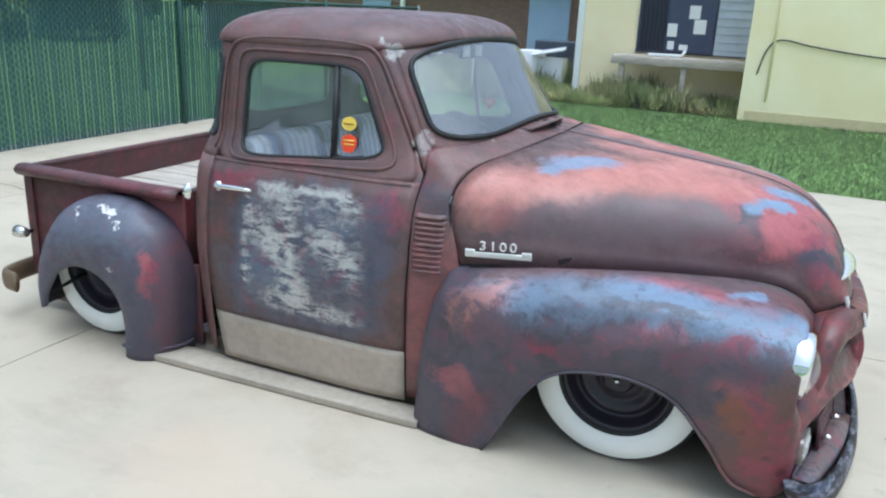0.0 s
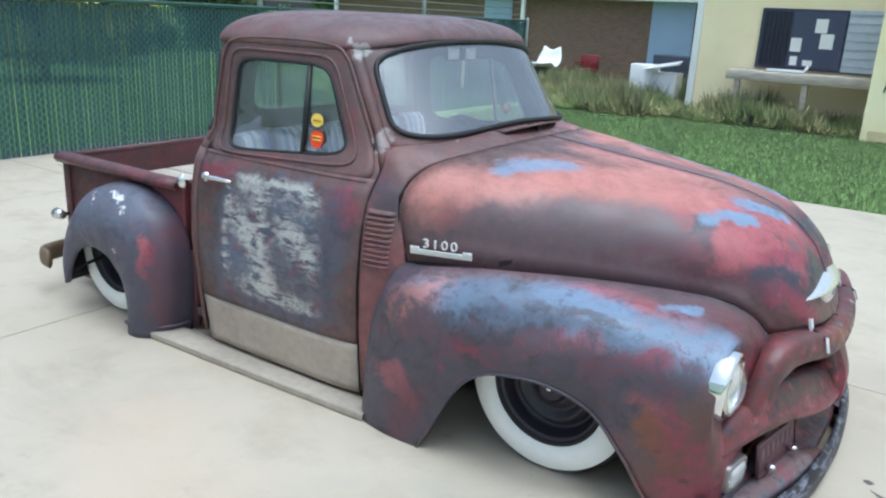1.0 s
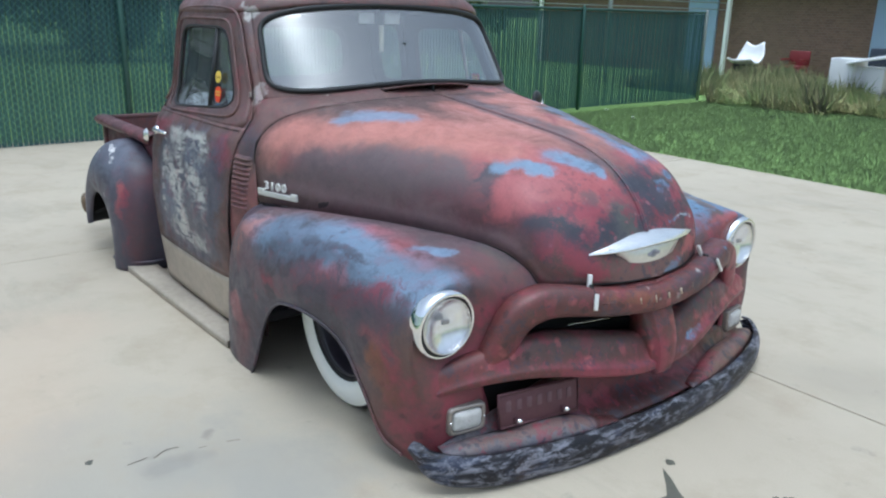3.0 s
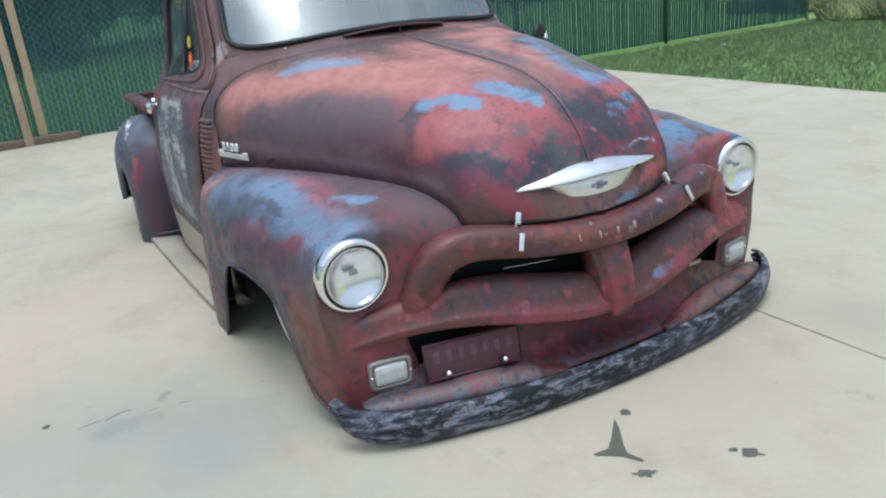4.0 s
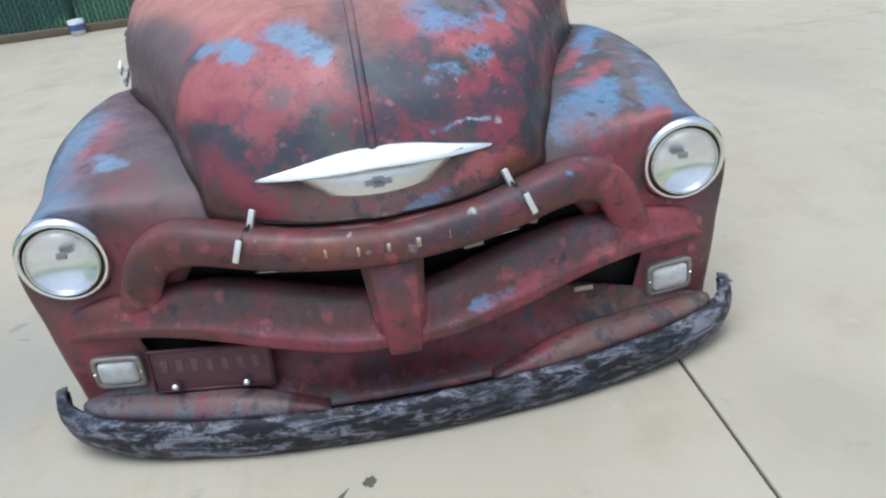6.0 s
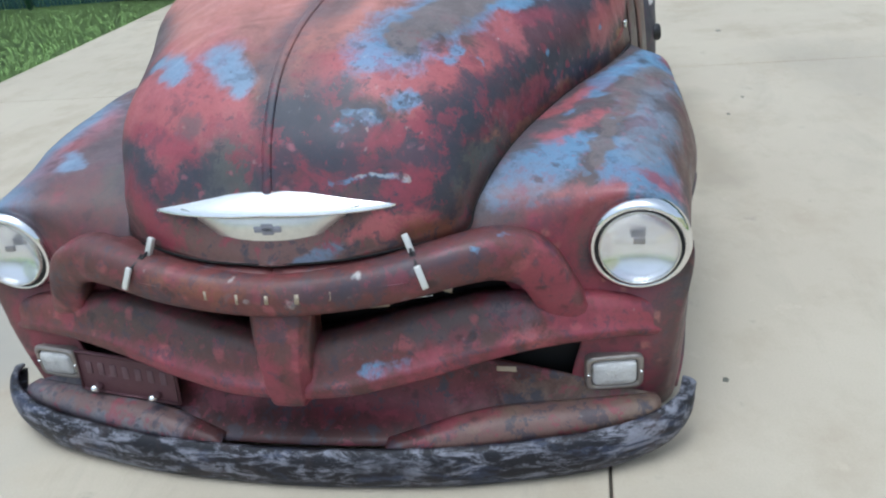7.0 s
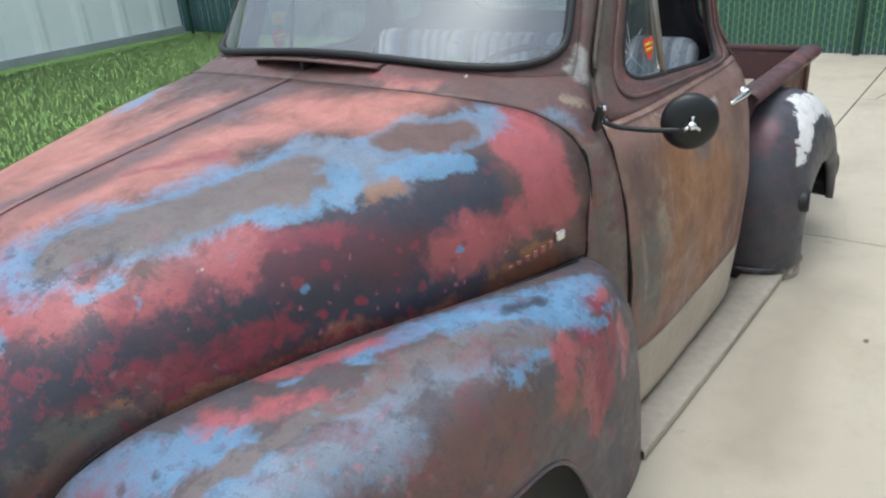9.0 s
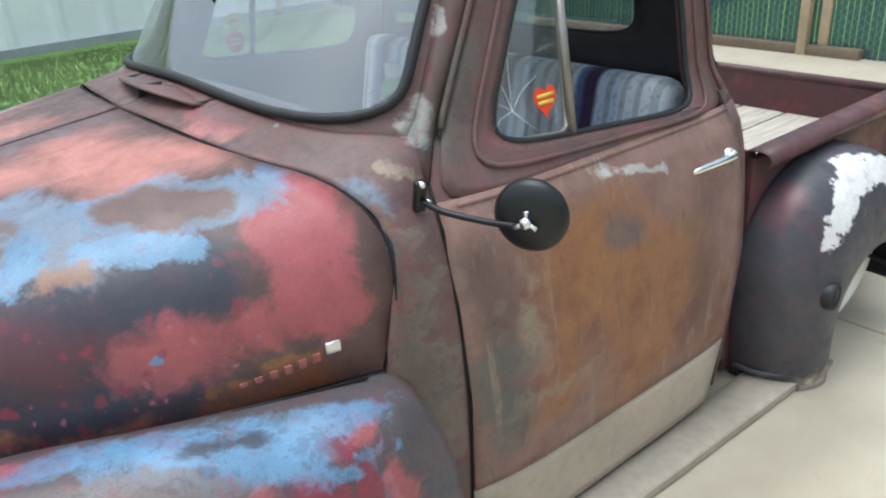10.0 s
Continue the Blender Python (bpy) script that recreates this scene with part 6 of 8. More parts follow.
for i in range(6):
    x = -0.575 + 0.026 * i
    y = float(np.interp(x, [-0.60, -0.52, -0.43], [0.7755, 0.7605, 0.7395]))
    part("worn_tab", moved(box(-0.007, 0.007, -0.003, 0.0010, -0.010, 0.008, 0.001), pose(x, y, 0.700 - 0.10 * (x + 0.575), -4, 0, -13)), worn_tab, ob_)

# louvres and antenna plug on the cowl, washer jets, cowl vent
lv = new("cowl_louvres")
lv.parent = truck
tagged(lv, "stack of pressed louvres in the cowl side")
for i in range(11):
    z = 0.590 + 0.0198 * i
    rows = [[(x, -(float(np.interp(z + t_[1], [0.58, 0.69, 0.80], [0.8315, 0.8230, 0.8040])) + (-0.82 - x) * 0.17 - 0.003 + 0.016 * t_[0] * min(1, (x + 0.875) / 0.012, (-0.757 - x) / 0.012)), z + t_[1]) for x in np.linspace(-0.875, -0.757, 14)] for t_ in ((0.0, 0.015), (0.45, 0.012), (0.85, 0.006), (1.0, 0.002), (0.9, 0.0), (0.0, 0.0))]
    part("louvre", sheet(rows, flip=True), cab_paint, lv)
part("antenna_plug", lathe([(0.0, 0.012), (0.02, 0.010), (0.030, 0.004), (0.032, 0.0)], pose(-0.800, -0.672, 0.958, 0, 0, 0) @ pose(0, 0, 0, 122, 0, 0) @ Matrix.Diagonal((0.8, 0.8, 0.8, 1)), 20), old_chrome, truck, "round chrome blanking plug")
for s in (1, -1):
    part("wiper_spindle", lathe([(0.0, 0.010), (0.004, 0.009), (0.005, 0.005), (0.010, 0.004), (0.011, -0.01)], pose(-0.722, 0.462 * s, 1.031) @ pose(0, 0, 0, 70, 0, 0), 14), dull_steel, truck, "chrome wiper spindle without its arm")
vent = new("cowl_vent")
vent.parent = truck
tagged(vent, "open cowl vent flap")
rows = [[(-0.700 + (0.098 - 0.75 * y * y) * t, y, 1.057 + 0.022 * t ** 0.8 - 0.30 * y * y) for y in np.linspace(-0.232, 0.232, 20)] for t in np.linspace(0, 1, 6)]
part("flap", sheet(rows, flip=True), cab_paint, vent, solid=0.006)
rows = [[(-0.700 + (0.092 - 0.75 * y * y) * t, y, 1.047 - 0.012 * t - 0.30 * y * y) for y in np.linspace(-0.226, 0.226, 20)] for t in np.linspace(0, 1, 4)]
part("vent_throat", sheet(rows, flip=True), black_gap, vent, solid=0.004)
for y in (-0.222, 0.0, 0.222):
    x1 = -0.608 - 0.75 * y * y
    part("flap_arm", box(x1 - 0.06, x1, y - 0.004, y + 0.004, 1.030 - 0.30 * y * y, 1.074 - 0.30 * y * y, 0.002), rubber, vent)


# -- wheels --
def wheel(x, s, y=0.79, r=0.312):
    w = new("wheel")
    w.parent = truck
    tagged(w, "wide whitewall tyre on a dark steel rim")
    m = pose(x, (y - 0.09) * s, r - 0.004, 0, 0, 0 if s > 0 else 180)
    part("tyre", lathe([(0.17, -0.09), (0.24, -0.10), (0.295, -0.085), (0.311, -0.05), (0.312, 0.0), (0.310, 0.05), (0.298, 0.082), (0.292, 0.088)], m, 56), tyre_mat, w)
    part("whitewall", lathe([(0.292, 0.088), (0.27, 0.099), (0.24, 0.103), (0.215, 0.098), (0.205, 0.090)], m, 56), whitewall, w, "broad white sidewall band")
    part("tyre_bead", lathe([(0.205, 0.090), (0.198, 0.092), (0.190, 0.080)], m, 48), tyre_mat, w)
    part("rim", lathe([(0.192, 0.078), (0.186, 0.086), (0.178, 0.070), (0.165, 0.045), (0.160, 0.02), (0.150, 0.025), (0.130, 0.052), (0.118, 0.052), (0.105, 0.030), (0.09, 0.028), (0.075, 0.046), (0.06, 0.05)], m, 48), rim_mat, w)
    part("hub", lathe([(0.06, 0.045), (0.055, 0.068), (0.040, 0.078), (0.012, 0.080), (0.0, 0.080)], m, 24), rim_mat, w)
    part("hub_nut", lathe([(0.010, 0.078), (0.010, 0.088), (0.0, 0.090)], m, 8), chrome, w)
    return w


for s in (1, -1):
    wheel(-0.092, s)
    wheel(-2.43, s, 0.86)
part("axle", tube([(-2.43, -0.75, 0.27), (-2.43, 0.75, 0.27)], 0.04, 10), black_gap, truck)
part("chassis", box(-2.9, 0.45, -0.45, 0.45, 0.09, 0.16, 0.01), black_gap, truck)

# -- running boards --
for s in (1, -1):
    rows = loft([[(-0.78, 0.83 * s, 0.030), (-1.4, 0.83 * s, 0.030), (-2.06, 0.83 * s, 0.030)], [(-0.78, 0.92 * s, 0.030), (-1.4, 0.94 * s, 0.030), (-2.06, 0.955 * s, 0.030)],
                 [(-0.78, 0.93 * s, 0.024), (-1.4, 0.95 * s, 0.024), (-2.06, 0.965 * s, 0.024)], [(-0.78, 0.93 * s, 0.003), (-1.4, 0.95 * s, 0.003), (-2.06, 0.965 * s, 0.003)]], 10, 20)
    part("running_board", sheet(rows, flip=s < 0), board_mat, truck, "dusty flat running board", solid=0.004)

# -- bed --
bed = new("cargo_bed")
bed.parent = truck
tagged(bed, "short stepside bed with wooden floor and rolled rails")
for s in (1, -1):
    part("bed_side", box(-2.93, -1.99, 0.765 * s - 0.012, 0.765 * s + 0.012, 0.06, 0.705, 0.004), bed_paint, bed)
    rows = loft([[(-1.985, 0.745 * s, 0.700), (-2.45, 0.745 * s, 0.700), (-2.955, 0.745 * s, 0.700)], [(-1.985, 0.755 * s, 0.722), (-2.45, 0.755 * s, 0.722), (-2.955, 0.755 * s, 0.722)],
                 [(-1.985, 0.805 * s, 0.725), (-2.45, 0.805 * s, 0.725), (-2.955, 0.805 * s, 0.725)], [(-1.985, 0.828 * s, 0.705), (-2.45, 0.828 * s, 0.705), (-2.955, 0.828 * s, 0.705)],
                 [(-1.985, 0.815 * s, 0.682), (-2.45, 0.815 * s, 0.682), (-2.955, 0.815 * s, 0.682)]], 18, 8)
    part("rail", sheet(rows, flip=s < 0), bed_paint, bed, solid=0.004)
    part("stake_post", box(-2.95, -2.90, 0.778 * s - 0.012, 0.778 * s + 0.012, 0.18, 0.70, 0.004), bed_paint, bed)
    part("bed_apron", box(-2.06, -1.92, 0.772 * s - 0.010, 0.772 * s + 0.010, 0.03, 0.40, 0.004), bed_paint, bed)
part("tailgate", fused(box(-2.945, -2.915, -0.755, 0.755, 0.25, 0.700, 0.006), tube([(-2.93, -0.755, 0.708), (-2.93, 0.755, 0.708)], 0.018, 10)), bed_paint, bed)
part("bed_front", fused(box(-2.03, -2.00, -0.755, 0.755, 0.25, 0.690, 0.006), tube([(-2.015, -0.755, 0.70), (-2.015, 0.755, 0.70)], 0.016, 10)), bed_paint, bed)
for i in range(8):
    y = -0.755 + 0.1888 * i
    part("plank", box(-2.91, -2.03, y + 0.006, y + 0.182, 0.545, 0.57, 0.003), wood, bed)
    if i:
        part("steel_strip", box(-2.91, -2.03, y - 0.005, y + 0.005, 0.548, 0.568, 0.001), old_chrome, bed)


# -- rear fenders --
def rear_fender(s):
    crest = spline([(-1.975, 0.0), (-1.940, 0.20), (-1.950, 0.40), (-2.04, 0.565), (-2.20, 0.648), (-2.38, 0.662), (-2.54, 0.615), (-2.650, 0.50), (-2.695, 0.34), (-2.665, 0.14)], 60)
    lip = spline([(-2.165, 0.0), (-2.160, 0.14), (-2.185, 0.25), (-2.265, 0.335), (-2.37, 0.370), (-2.46, 0.362), (-2.54, 0.318), (-2.590, 0.255), (-2.628, 0.19), (-2.640, 0.135)], 60)
    rows = []
    for c, l in zip(crest, lip):
        sec = [(0.775, 0.0), (0.83, 0.0), (0.905, 0.06), (0.965, 0.26), (1.0, 0.55), (1.005, 0.82), (0.992, 1.0), (0.975, 1.0)]
        pts = spline([(c[0] + (l[0] - c[0]) * k_, y, c[1] + (l[1] - c[1]) * k_) for y, k_ in sec], 26)
        rows.append(mirrored(pts, s))
    f = part("rear_fender", sheet(rows, flip=s < 0), rear_r_paint if s < 0 else rear_l_paint, truck,
             "round grey rear fender with scratches" if s < 0 else "round dark rear fender with a bare white patch", solid=0.006, inner=black_gap, out=Vector((-2.4, 0.6 * s, 0.3)))
    part("foot_trim", tube(mirrored(spline([(-1.955, 0.80, 0.055), (-1.962, 0.88, 0.055), (-2.02, 0.957, 0.055), (-2.12, 1.0, 0.055), (-2.17, 0.995, 0.055)], 16), s), 0.009, 6), rear_r_paint if s < 0 else rear_l_paint, f)
    part("fender_brace", tube(mirrored([(-2.55, 0.80, 0.27), (-2.63, 0.96, 0.20)], s), 0.008, 6), black_gap, f)
    return f


rear_fender(-1)
rf = rear_fender(1)
part("filler_neck", lathe([(0.0, -0.02), (0.030, -0.02), (0.034, 0.016), (0.040, 0.018), (0.042, 0.0), (0.042, -0.03)], pose(-2.090, 1.000, 0.315, 0, 0, 12), 20), rubber, rf, "round black rubber filler hole")
for s in (-1, 1):
    tl = new("tail_lamp")
    tl.parent = truck
    tagged(tl, "small tarnished tail lamp on a bracket")
    part("bracket", tube([(-2.93, 0.78 * s, 0.40), (-2.945, 0.815 * s, 0.40)], 0.010, 8), black_gap, tl)
    part("lamp_body", lathe([(0.0, -0.03), (0.022, -0.03), (0.028, 0.0), (0.030, 0.03), (0.0, 0.03)], pose(-2.955, 0.828 * s, 0.40, 0, 0, 90), 16), old_chrome, tl)
part("rear_bumper", tube(spline([(-2.86, -0.96, 0.20), (-2.98, -0.90, 0.20), (-3.02, -0.5, 0.20), (-3.03, 0, 0.20), (-3.02, 0.5, 0.20), (-2.98, 0.90, 0.20), (-2.86, 0.96, 0.20)], 40), 0.05, 10, squash=(0.35, 1)), plain("worn_bumper", srgb(118, 100, 80), 0.5, 0.3), truck, "worn brown rear bumper")
part("cab_side_lamp", lathe([(0.0, 0.02), (0.012, 0.018), (0.020, 0.0)], pose(-1.905, -0.842, 0.745, 0, 0, 180) @ Matrix.Diagonal((1, 1, 1.8, 1)), 14), old_chrome, truck, "oval chrome clearance lamp")

# -- round mirror on its long arm --
mir = new("door_mirror")
mir.parent = truck
tagged(mir, "round black peep mirror on a curved arm")
part("mount", moved(box(-0.012, 0.012, -0.006, 0.012, -0.034, 0.034, 0.005), pose(-0.835, 0.762, 0.932, -18, 0, -14)), black_gloss, mir)
for z in (0.956, 0.919):
    part("mount_screw", lathe([(0.0, 0.018), (0.006, 0.016), (0.007, 0.004)], pose(-0.831 - (0.956 - z) * 0.3, 0.768, z), 10), chrome, mir)
part("arm", tube(spline([(-0.834, 0.775, 0.922), (-0.850, 0.81, 0.907), (-0.88, 0.88, 0.899), (-0.905, 0.950, 0.900)], 14), 0.0065, 8), black_gloss, mir)
mm = pose(-0.930, 0.955, 0.912, 0, 0, -62)
part("mirror_back", lathe([(0.0, 0.018), (0.04, 0.015), (0.060, 0.006), (0.068, -0.004), (0.068, -0.012), (0.063, -0.014)], mm, 36), black_gloss, mir)
part("mirror_glass", lathe([(0.063, -0.012), (0.0, -0.012)], mm, 36), chrome, mir)
bm = tube([(0, 0.016, -0.004), (0, 0.034, 0.0)], 0.010, 10)
for a in (90, 210, 330):
    q = (0.021 * math.cos(radians(a)), 0.021 * math.sin(radians(a)))
    fused(bm, tube([(0, 0.026, 0), (q[0] * 0.6, 0.028, q[1] * 0.6), (q[0], 0.026, q[1])], [0.006, 0.004, 0.0065], 8))
part("swivel", moved(bm, mm), chrome, mir)

# -- cab interior --
inside = new("cab_interior")
inside.parent = truck
part("cab_floor", box(-1.90, -0.72, -0.80, 0.80, 0.10, 0.14, 0.004), dark, inside)
part("firewall", box(-0.80, -0.76, -0.60, 0.60, 0.12, 0.90, 0.01), dark, inside)
rows = loft([[(-0.84, -0.60, 0.960), (-0.80, 0, 1.0), (-0.84, 0.60, 0.960)], [(-0.91, -0.63, 0.97), (-0.88, 0, 1.0), (-0.91, 0.63, 0.97)], [(-0.97, -0.69, 0.93), (-0.96, 0, 0.95), (-0.97, 0.69, 0.93)], [(-0.95, -0.69, 0.76), (-0.94, 0, 0.76), (-0.95, 0.69, 0.76)]], 12, 16)
part("dashboard", sheet(rows), plain("dash_paint", srgb(92, 88, 92), 0.5), inside, solid=0.01)
blanket = Mat("striped_blanket", 0.9)
sep = blanket.n("SeparateXYZ", Vector=blanket.co).outputs[1]
wave = blanket.math("FRACT", blanket.math("MULTIPLY", blanket.math("ADD", sep, 3.0), 3.1))
fine = blanket.math("FRACT", blanket.math("MULTIPLY", sep, 21.0))
zig = blanket.noise(60, 2, 0.5)
c1 = blanket.mix(blanket.ramp(wave, 0.50, 0.55), srgb(230, 234, 240), srgb(112, 132, 178))
c1 = blanket.mix(blanket.ramp(wave, 0.60, 0.64), c1, srgb(70, 56, 82))
c1 = blanket.mix(blanket.ramp(wave, 0.74, 0.78), c1, srgb(200, 210, 226))
c1 = blanket.mix(blanket.math("MULTIPLY", blanket.ramp(fine, 0.55, 0.65), 0.35), c1, srgb(50, 52, 68))
blanket.color(blanket.mix(blanket.math("MULTIPLY", blanket.ramp(zig, 0.56, 0.62), 0.25), c1, srgb(40, 40, 50))).bump(blanket.noise(120, 2), 0.3, 0.004)
seat = new("bench_seat")
seat.parent = truck
tagged(seat, "bench seat under a striped grey-blue blanket")
part("seat_cushion", box(-1.62, -1.12, -0.68, 0.68, 0.42, 0.60, 0.05, 4), blanket.m, seat)
part("seat_back", moved(box(-0.07, 0.07, -0.68, 0.68, 0.0, 0.45, 0.05, 4), pose(-1.66, 0, 0.52, 0, -12, 0)), blanket.m, seat)
part("seat_base", box(-1.60, -1.15, -0.62, 0.62, 0.14, 0.42, 0.01), dark, seat)
sw = new("steering_wheel")
sw.parent = truck
tagged(sw, "large dark steering wheel on a slanted column")
sm = pose(-1.10, 0.36, 0.90, 0, 0, 0) @ pose(0, 0, 0, 0, 0, -90) @ pose(0, 0, 0, 58, 0, 0)
ring = [(0.20 * math.cos(a), 0, 0.20 * math.sin(a)) for a in np.linspace(0, 2 * math.pi, 49)]
part("rim", moved(tube(ring, 0.011, 8, caps=False, up=(0, 1, 0)), sm), rubber, sw)
for a in (90, 210, 330):
    part("spoke", moved(tube([(0, 0.02, 0), (0.19 * math.cos(radians(a)), 0, 0.19 * math.sin(radians(a)))], 0.008, 6), sm), rubber, sw)
part("column", tube([(-1.10, 0.36, 0.90), (-0.80, 0.36, 0.62)], 0.022, 10), rubber, sw)
part("horn_button", lathe([(0.0, -0.012), (0.03, -0.01), (0.035, 0.01), (0.0, 0.03)], sm, 16), chrome, sw)
rm = new("rear_view_mirror")
rm.parent = truck
tagged(rm, "interior mirror hung with a paper tag")
part("stem", tube([(-1.005, -0.02, 1.385), (-1.018, -0.02, 1.35)], 0.006, 6), rubber, rm)
part("mirror_head", moved(box(-0.008, 0.008, -0.105, 0.105, -0.028, 0.028, 0.006), pose(-1.022, -0.02, 1.338)), rubber, rm)
part("paper_tag", box(-1.008, -1.006, -0.020, 0.004, 1.19, 1.31), plain("tag_paper", srgb(230, 224, 196), 0.8), rm)
for y in (-0.07, 0.07):
    part("paper", moved(box(-0.001, 0.001, -0.042, 0.042, -0.024, 0.024), pose(-1.006, y - 0.02, 1.340)), plain("sticker_paper", srgb(236, 238, 238), 0.7), rm)

# -- stickers on the vent panes --
orange = plain("orange_sticker", srgb(232, 74, 34), 0.5, 0, 0.05)
yellow = plain("yellow_sticker", srgb(232, 200, 84), 0.5, 0, 0.05)


def sticker(name, label, outline, m, mat, bars, bar_mat):
    o = new(name)
    o.parent = truck
    tagged(o, label)
    bm = bmesh.new()
    bm.faces.new([bm.verts.new((x, 0, z)) for x, z in outline])
    fs = bmesh.ops.extrude_face_region(bm, geom=bm.faces[:])
    bmesh.ops.translate(bm, vec=(0, 0.001, 0), verts=[v for v in fs["geom"] if isinstance(v, bmesh.types.BMVert)])
    bmesh.ops.recalc_face_normals(bm, faces=bm.faces)
    part("sticker_face", moved(bm, m), mat, o, smooth=False)
    for x0, x1, z0, z1 in bars:
        part("print_bar", moved(box(x0, x1, -0.0022, 0.003, z0, z1), m), bar_mat, o)


heart = [(0.033 * math.sin(a) ** 3, 0.0024 * (13 * math.cos(a) - 5 * math.cos(2 * a) - 2 * math.cos(3 * a) - math.cos(4 * a))) for a in np.linspace(0, 2 * math.pi, 40, endpoint=False)]
ys = side_y(-1.19, 1.0)
sticker("heart_sticker", "orange heart sticker with yellow bars", heart, pose(-1.198, ys + 0.000, 1.030, 8, 0, 0), orange, [(-0.024, 0.024, 0.006, 0.014), (-0.022, 0.022, -0.008, 0.0)], yellow)
shield = [(0.034 * math.copysign(abs(math.cos(a)) ** 0.7, math.cos(a)), 0.030 * math.sin(a) - (0.008 if math.sin(a) < -0.8 else 0)) for a in np.linspace(0, 2 * math.pi, 32, endpoint=False)]
sticker("shield_sticker", "orange shield sticker with pale bars", shield, pose(-1.20, -ys - 0.002, 1.012, -8, 0, 0), orange, [(-0.024, 0.024, 0.004, 0.010), (-0.022, 0.022, -0.010, -0.004)], yellow)
sticker("round_sticker", "yellow round sticker", [(0.032 * math.cos(a), 0.026 * math.sin(a)) for a in np.linspace(0, 2 * math.pi, 28, endpoint=False)], pose(-1.205, -ys + 0.006, 1.082, -8, 0, 0), yellow, [(-0.020, 0.020, -0.004, 0.004)], plain("dull_gold", srgb(190, 150, 50), 0.5))

# -- a green bottle stands on the seat --
bottle = thing("bottle", "tall pale green plastic bottle standing on the seat", "bottle")
part("bottle_body", lathe([(0.0, 0.0), (0.040, 0.0), (0.046, 0.02), (0.046, 0.27), (0.040, 0.31), (0.020, 0.35)], pose(-1.36, -0.04, 0.602, 90, 0, 0), 24), plain("green_plastic", srgb(120, 200, 110), 0.3, 0, 0.15, 20), bottle)
part("cap", lathe([(0.022, 0.345), (0.022, 0.385), (0.0, 0.388)], pose(-1.36, -0.04, 0.602, 90, 0, 0), 16), white_enamel, bottle)


# ---- the ground: lawn sheet, concrete drive in slabs, fence, buildings, trees ----
k = Mat("lawn", 0.9)
gn, gf = k.noise(0.5, 5), k.noise(30, 6, 0.7)
k.color(k.mix(k.ramp(gf, 0.3, 0.7), k.mix(k.ramp(gn, 0.35, 0.65), srgb(106, 136, 68), srgb(128, 158, 86)), srgb(118, 148, 78))).bump(gf, 0.3, 0.02)
lawn_mat = k.m
# stains and tones; darker beside the truck's left, greyer off its right front
STAINS_AND_TONES = [((-0.06, -1.46, 0), (-0.05, -1.32, 0), 0.034, (96, 88, 78)), ((0.9, 0.9, 0), (1.6, 1.5, 0), 0.16, (156, 146, 130)), ((-1.4, -1.5, 0), (-0.4, -1.9, 0), 0.20, (190, 170, 148)),
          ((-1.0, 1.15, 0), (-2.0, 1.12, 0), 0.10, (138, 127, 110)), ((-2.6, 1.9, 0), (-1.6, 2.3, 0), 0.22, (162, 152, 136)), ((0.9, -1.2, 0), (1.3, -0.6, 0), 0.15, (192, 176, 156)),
          ((0.1, -1.6, 0), (1.0, -1.35, 0), 0.42, (150, 146, 138)), ((-0.16, -1.28, 0), (-0.17, -1.26, 0), 0.014, (96, 90, 80)), ((0.0, -1.30, 0), (0.25, -1.10, 0), 0.16, (150, 146, 138))]
k = Mat("concrete", 0.75)
big, mid, spot, grit = k.noise(0.55, 5), k.noise(2.6, 8, 0.66), k.noise(7, 6, 0.62), k.noise(160, 4, 0.7)
trail = k.noise(1.1, 7, 0.68, stretch=(0.6, 1.6, 1), distort=0.6)
col = k.mix(k.ramp(big, 0.3, 0.7), srgb(177, 165, 146), srgb(193, 182, 162))
col = k.mix(k.ramp(mid, 0.50, 0.70, 0.0, 0.42), col, srgb(158, 141, 119))
col = k.mix(k.ramp(trail, 0.52, 0.70, 0.0, 0.38), col, srgb(146, 137, 122))
col = k.mix(k.ramp(spot, 0.64, 0.72, 0.0, 0.40), col, srgb(136, 128, 116))
col = k.mix(k.ramp(spot, 0.36, 0.28, 0.0, 0.35), col, srgb(202, 191, 170))
col = k.mix(k.ramp(k.noise(46, 6, 0.75), 0.68, 0.73, 0.0, 0.55), col, srgb(120, 112, 100))
col = k.mix(k.ramp(grit, 0.25, 0.75, 0.16, 0.0), col, srgb(120, 114, 104))
k.co_warp, k.wild, k.col = k.warped((3.0, 0.20), (14.0, 0.05)), k.math("SUBTRACT", k.ramp(mid, 0.34, 0.66), 0.5), col
for at, to, r, tone in STAINS_AND_TONES:
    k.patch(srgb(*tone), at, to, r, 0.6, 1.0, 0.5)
col = k.col
inf = k.n("ObjectInfo").outputs["Random"]
col = k.mix(k.ramp(inf, 0, 1, 0, 0.10), col, srgb(164, 156, 142))
k.color(col).bump(k.math("ADD", grit, mid), 0.12, 0.004)
k.rough(k.ramp(mid, 0.3, 0.7, 0.62, 0.85))
concrete = k.m
joint_mat = plain("joint_dirt", srgb(74, 68, 60), 0.95, 0, 0.3, 30)
stain_mat = plain("oil_stain", srgb(92, 90, 80), 0.6, 0, 0.3, 30)

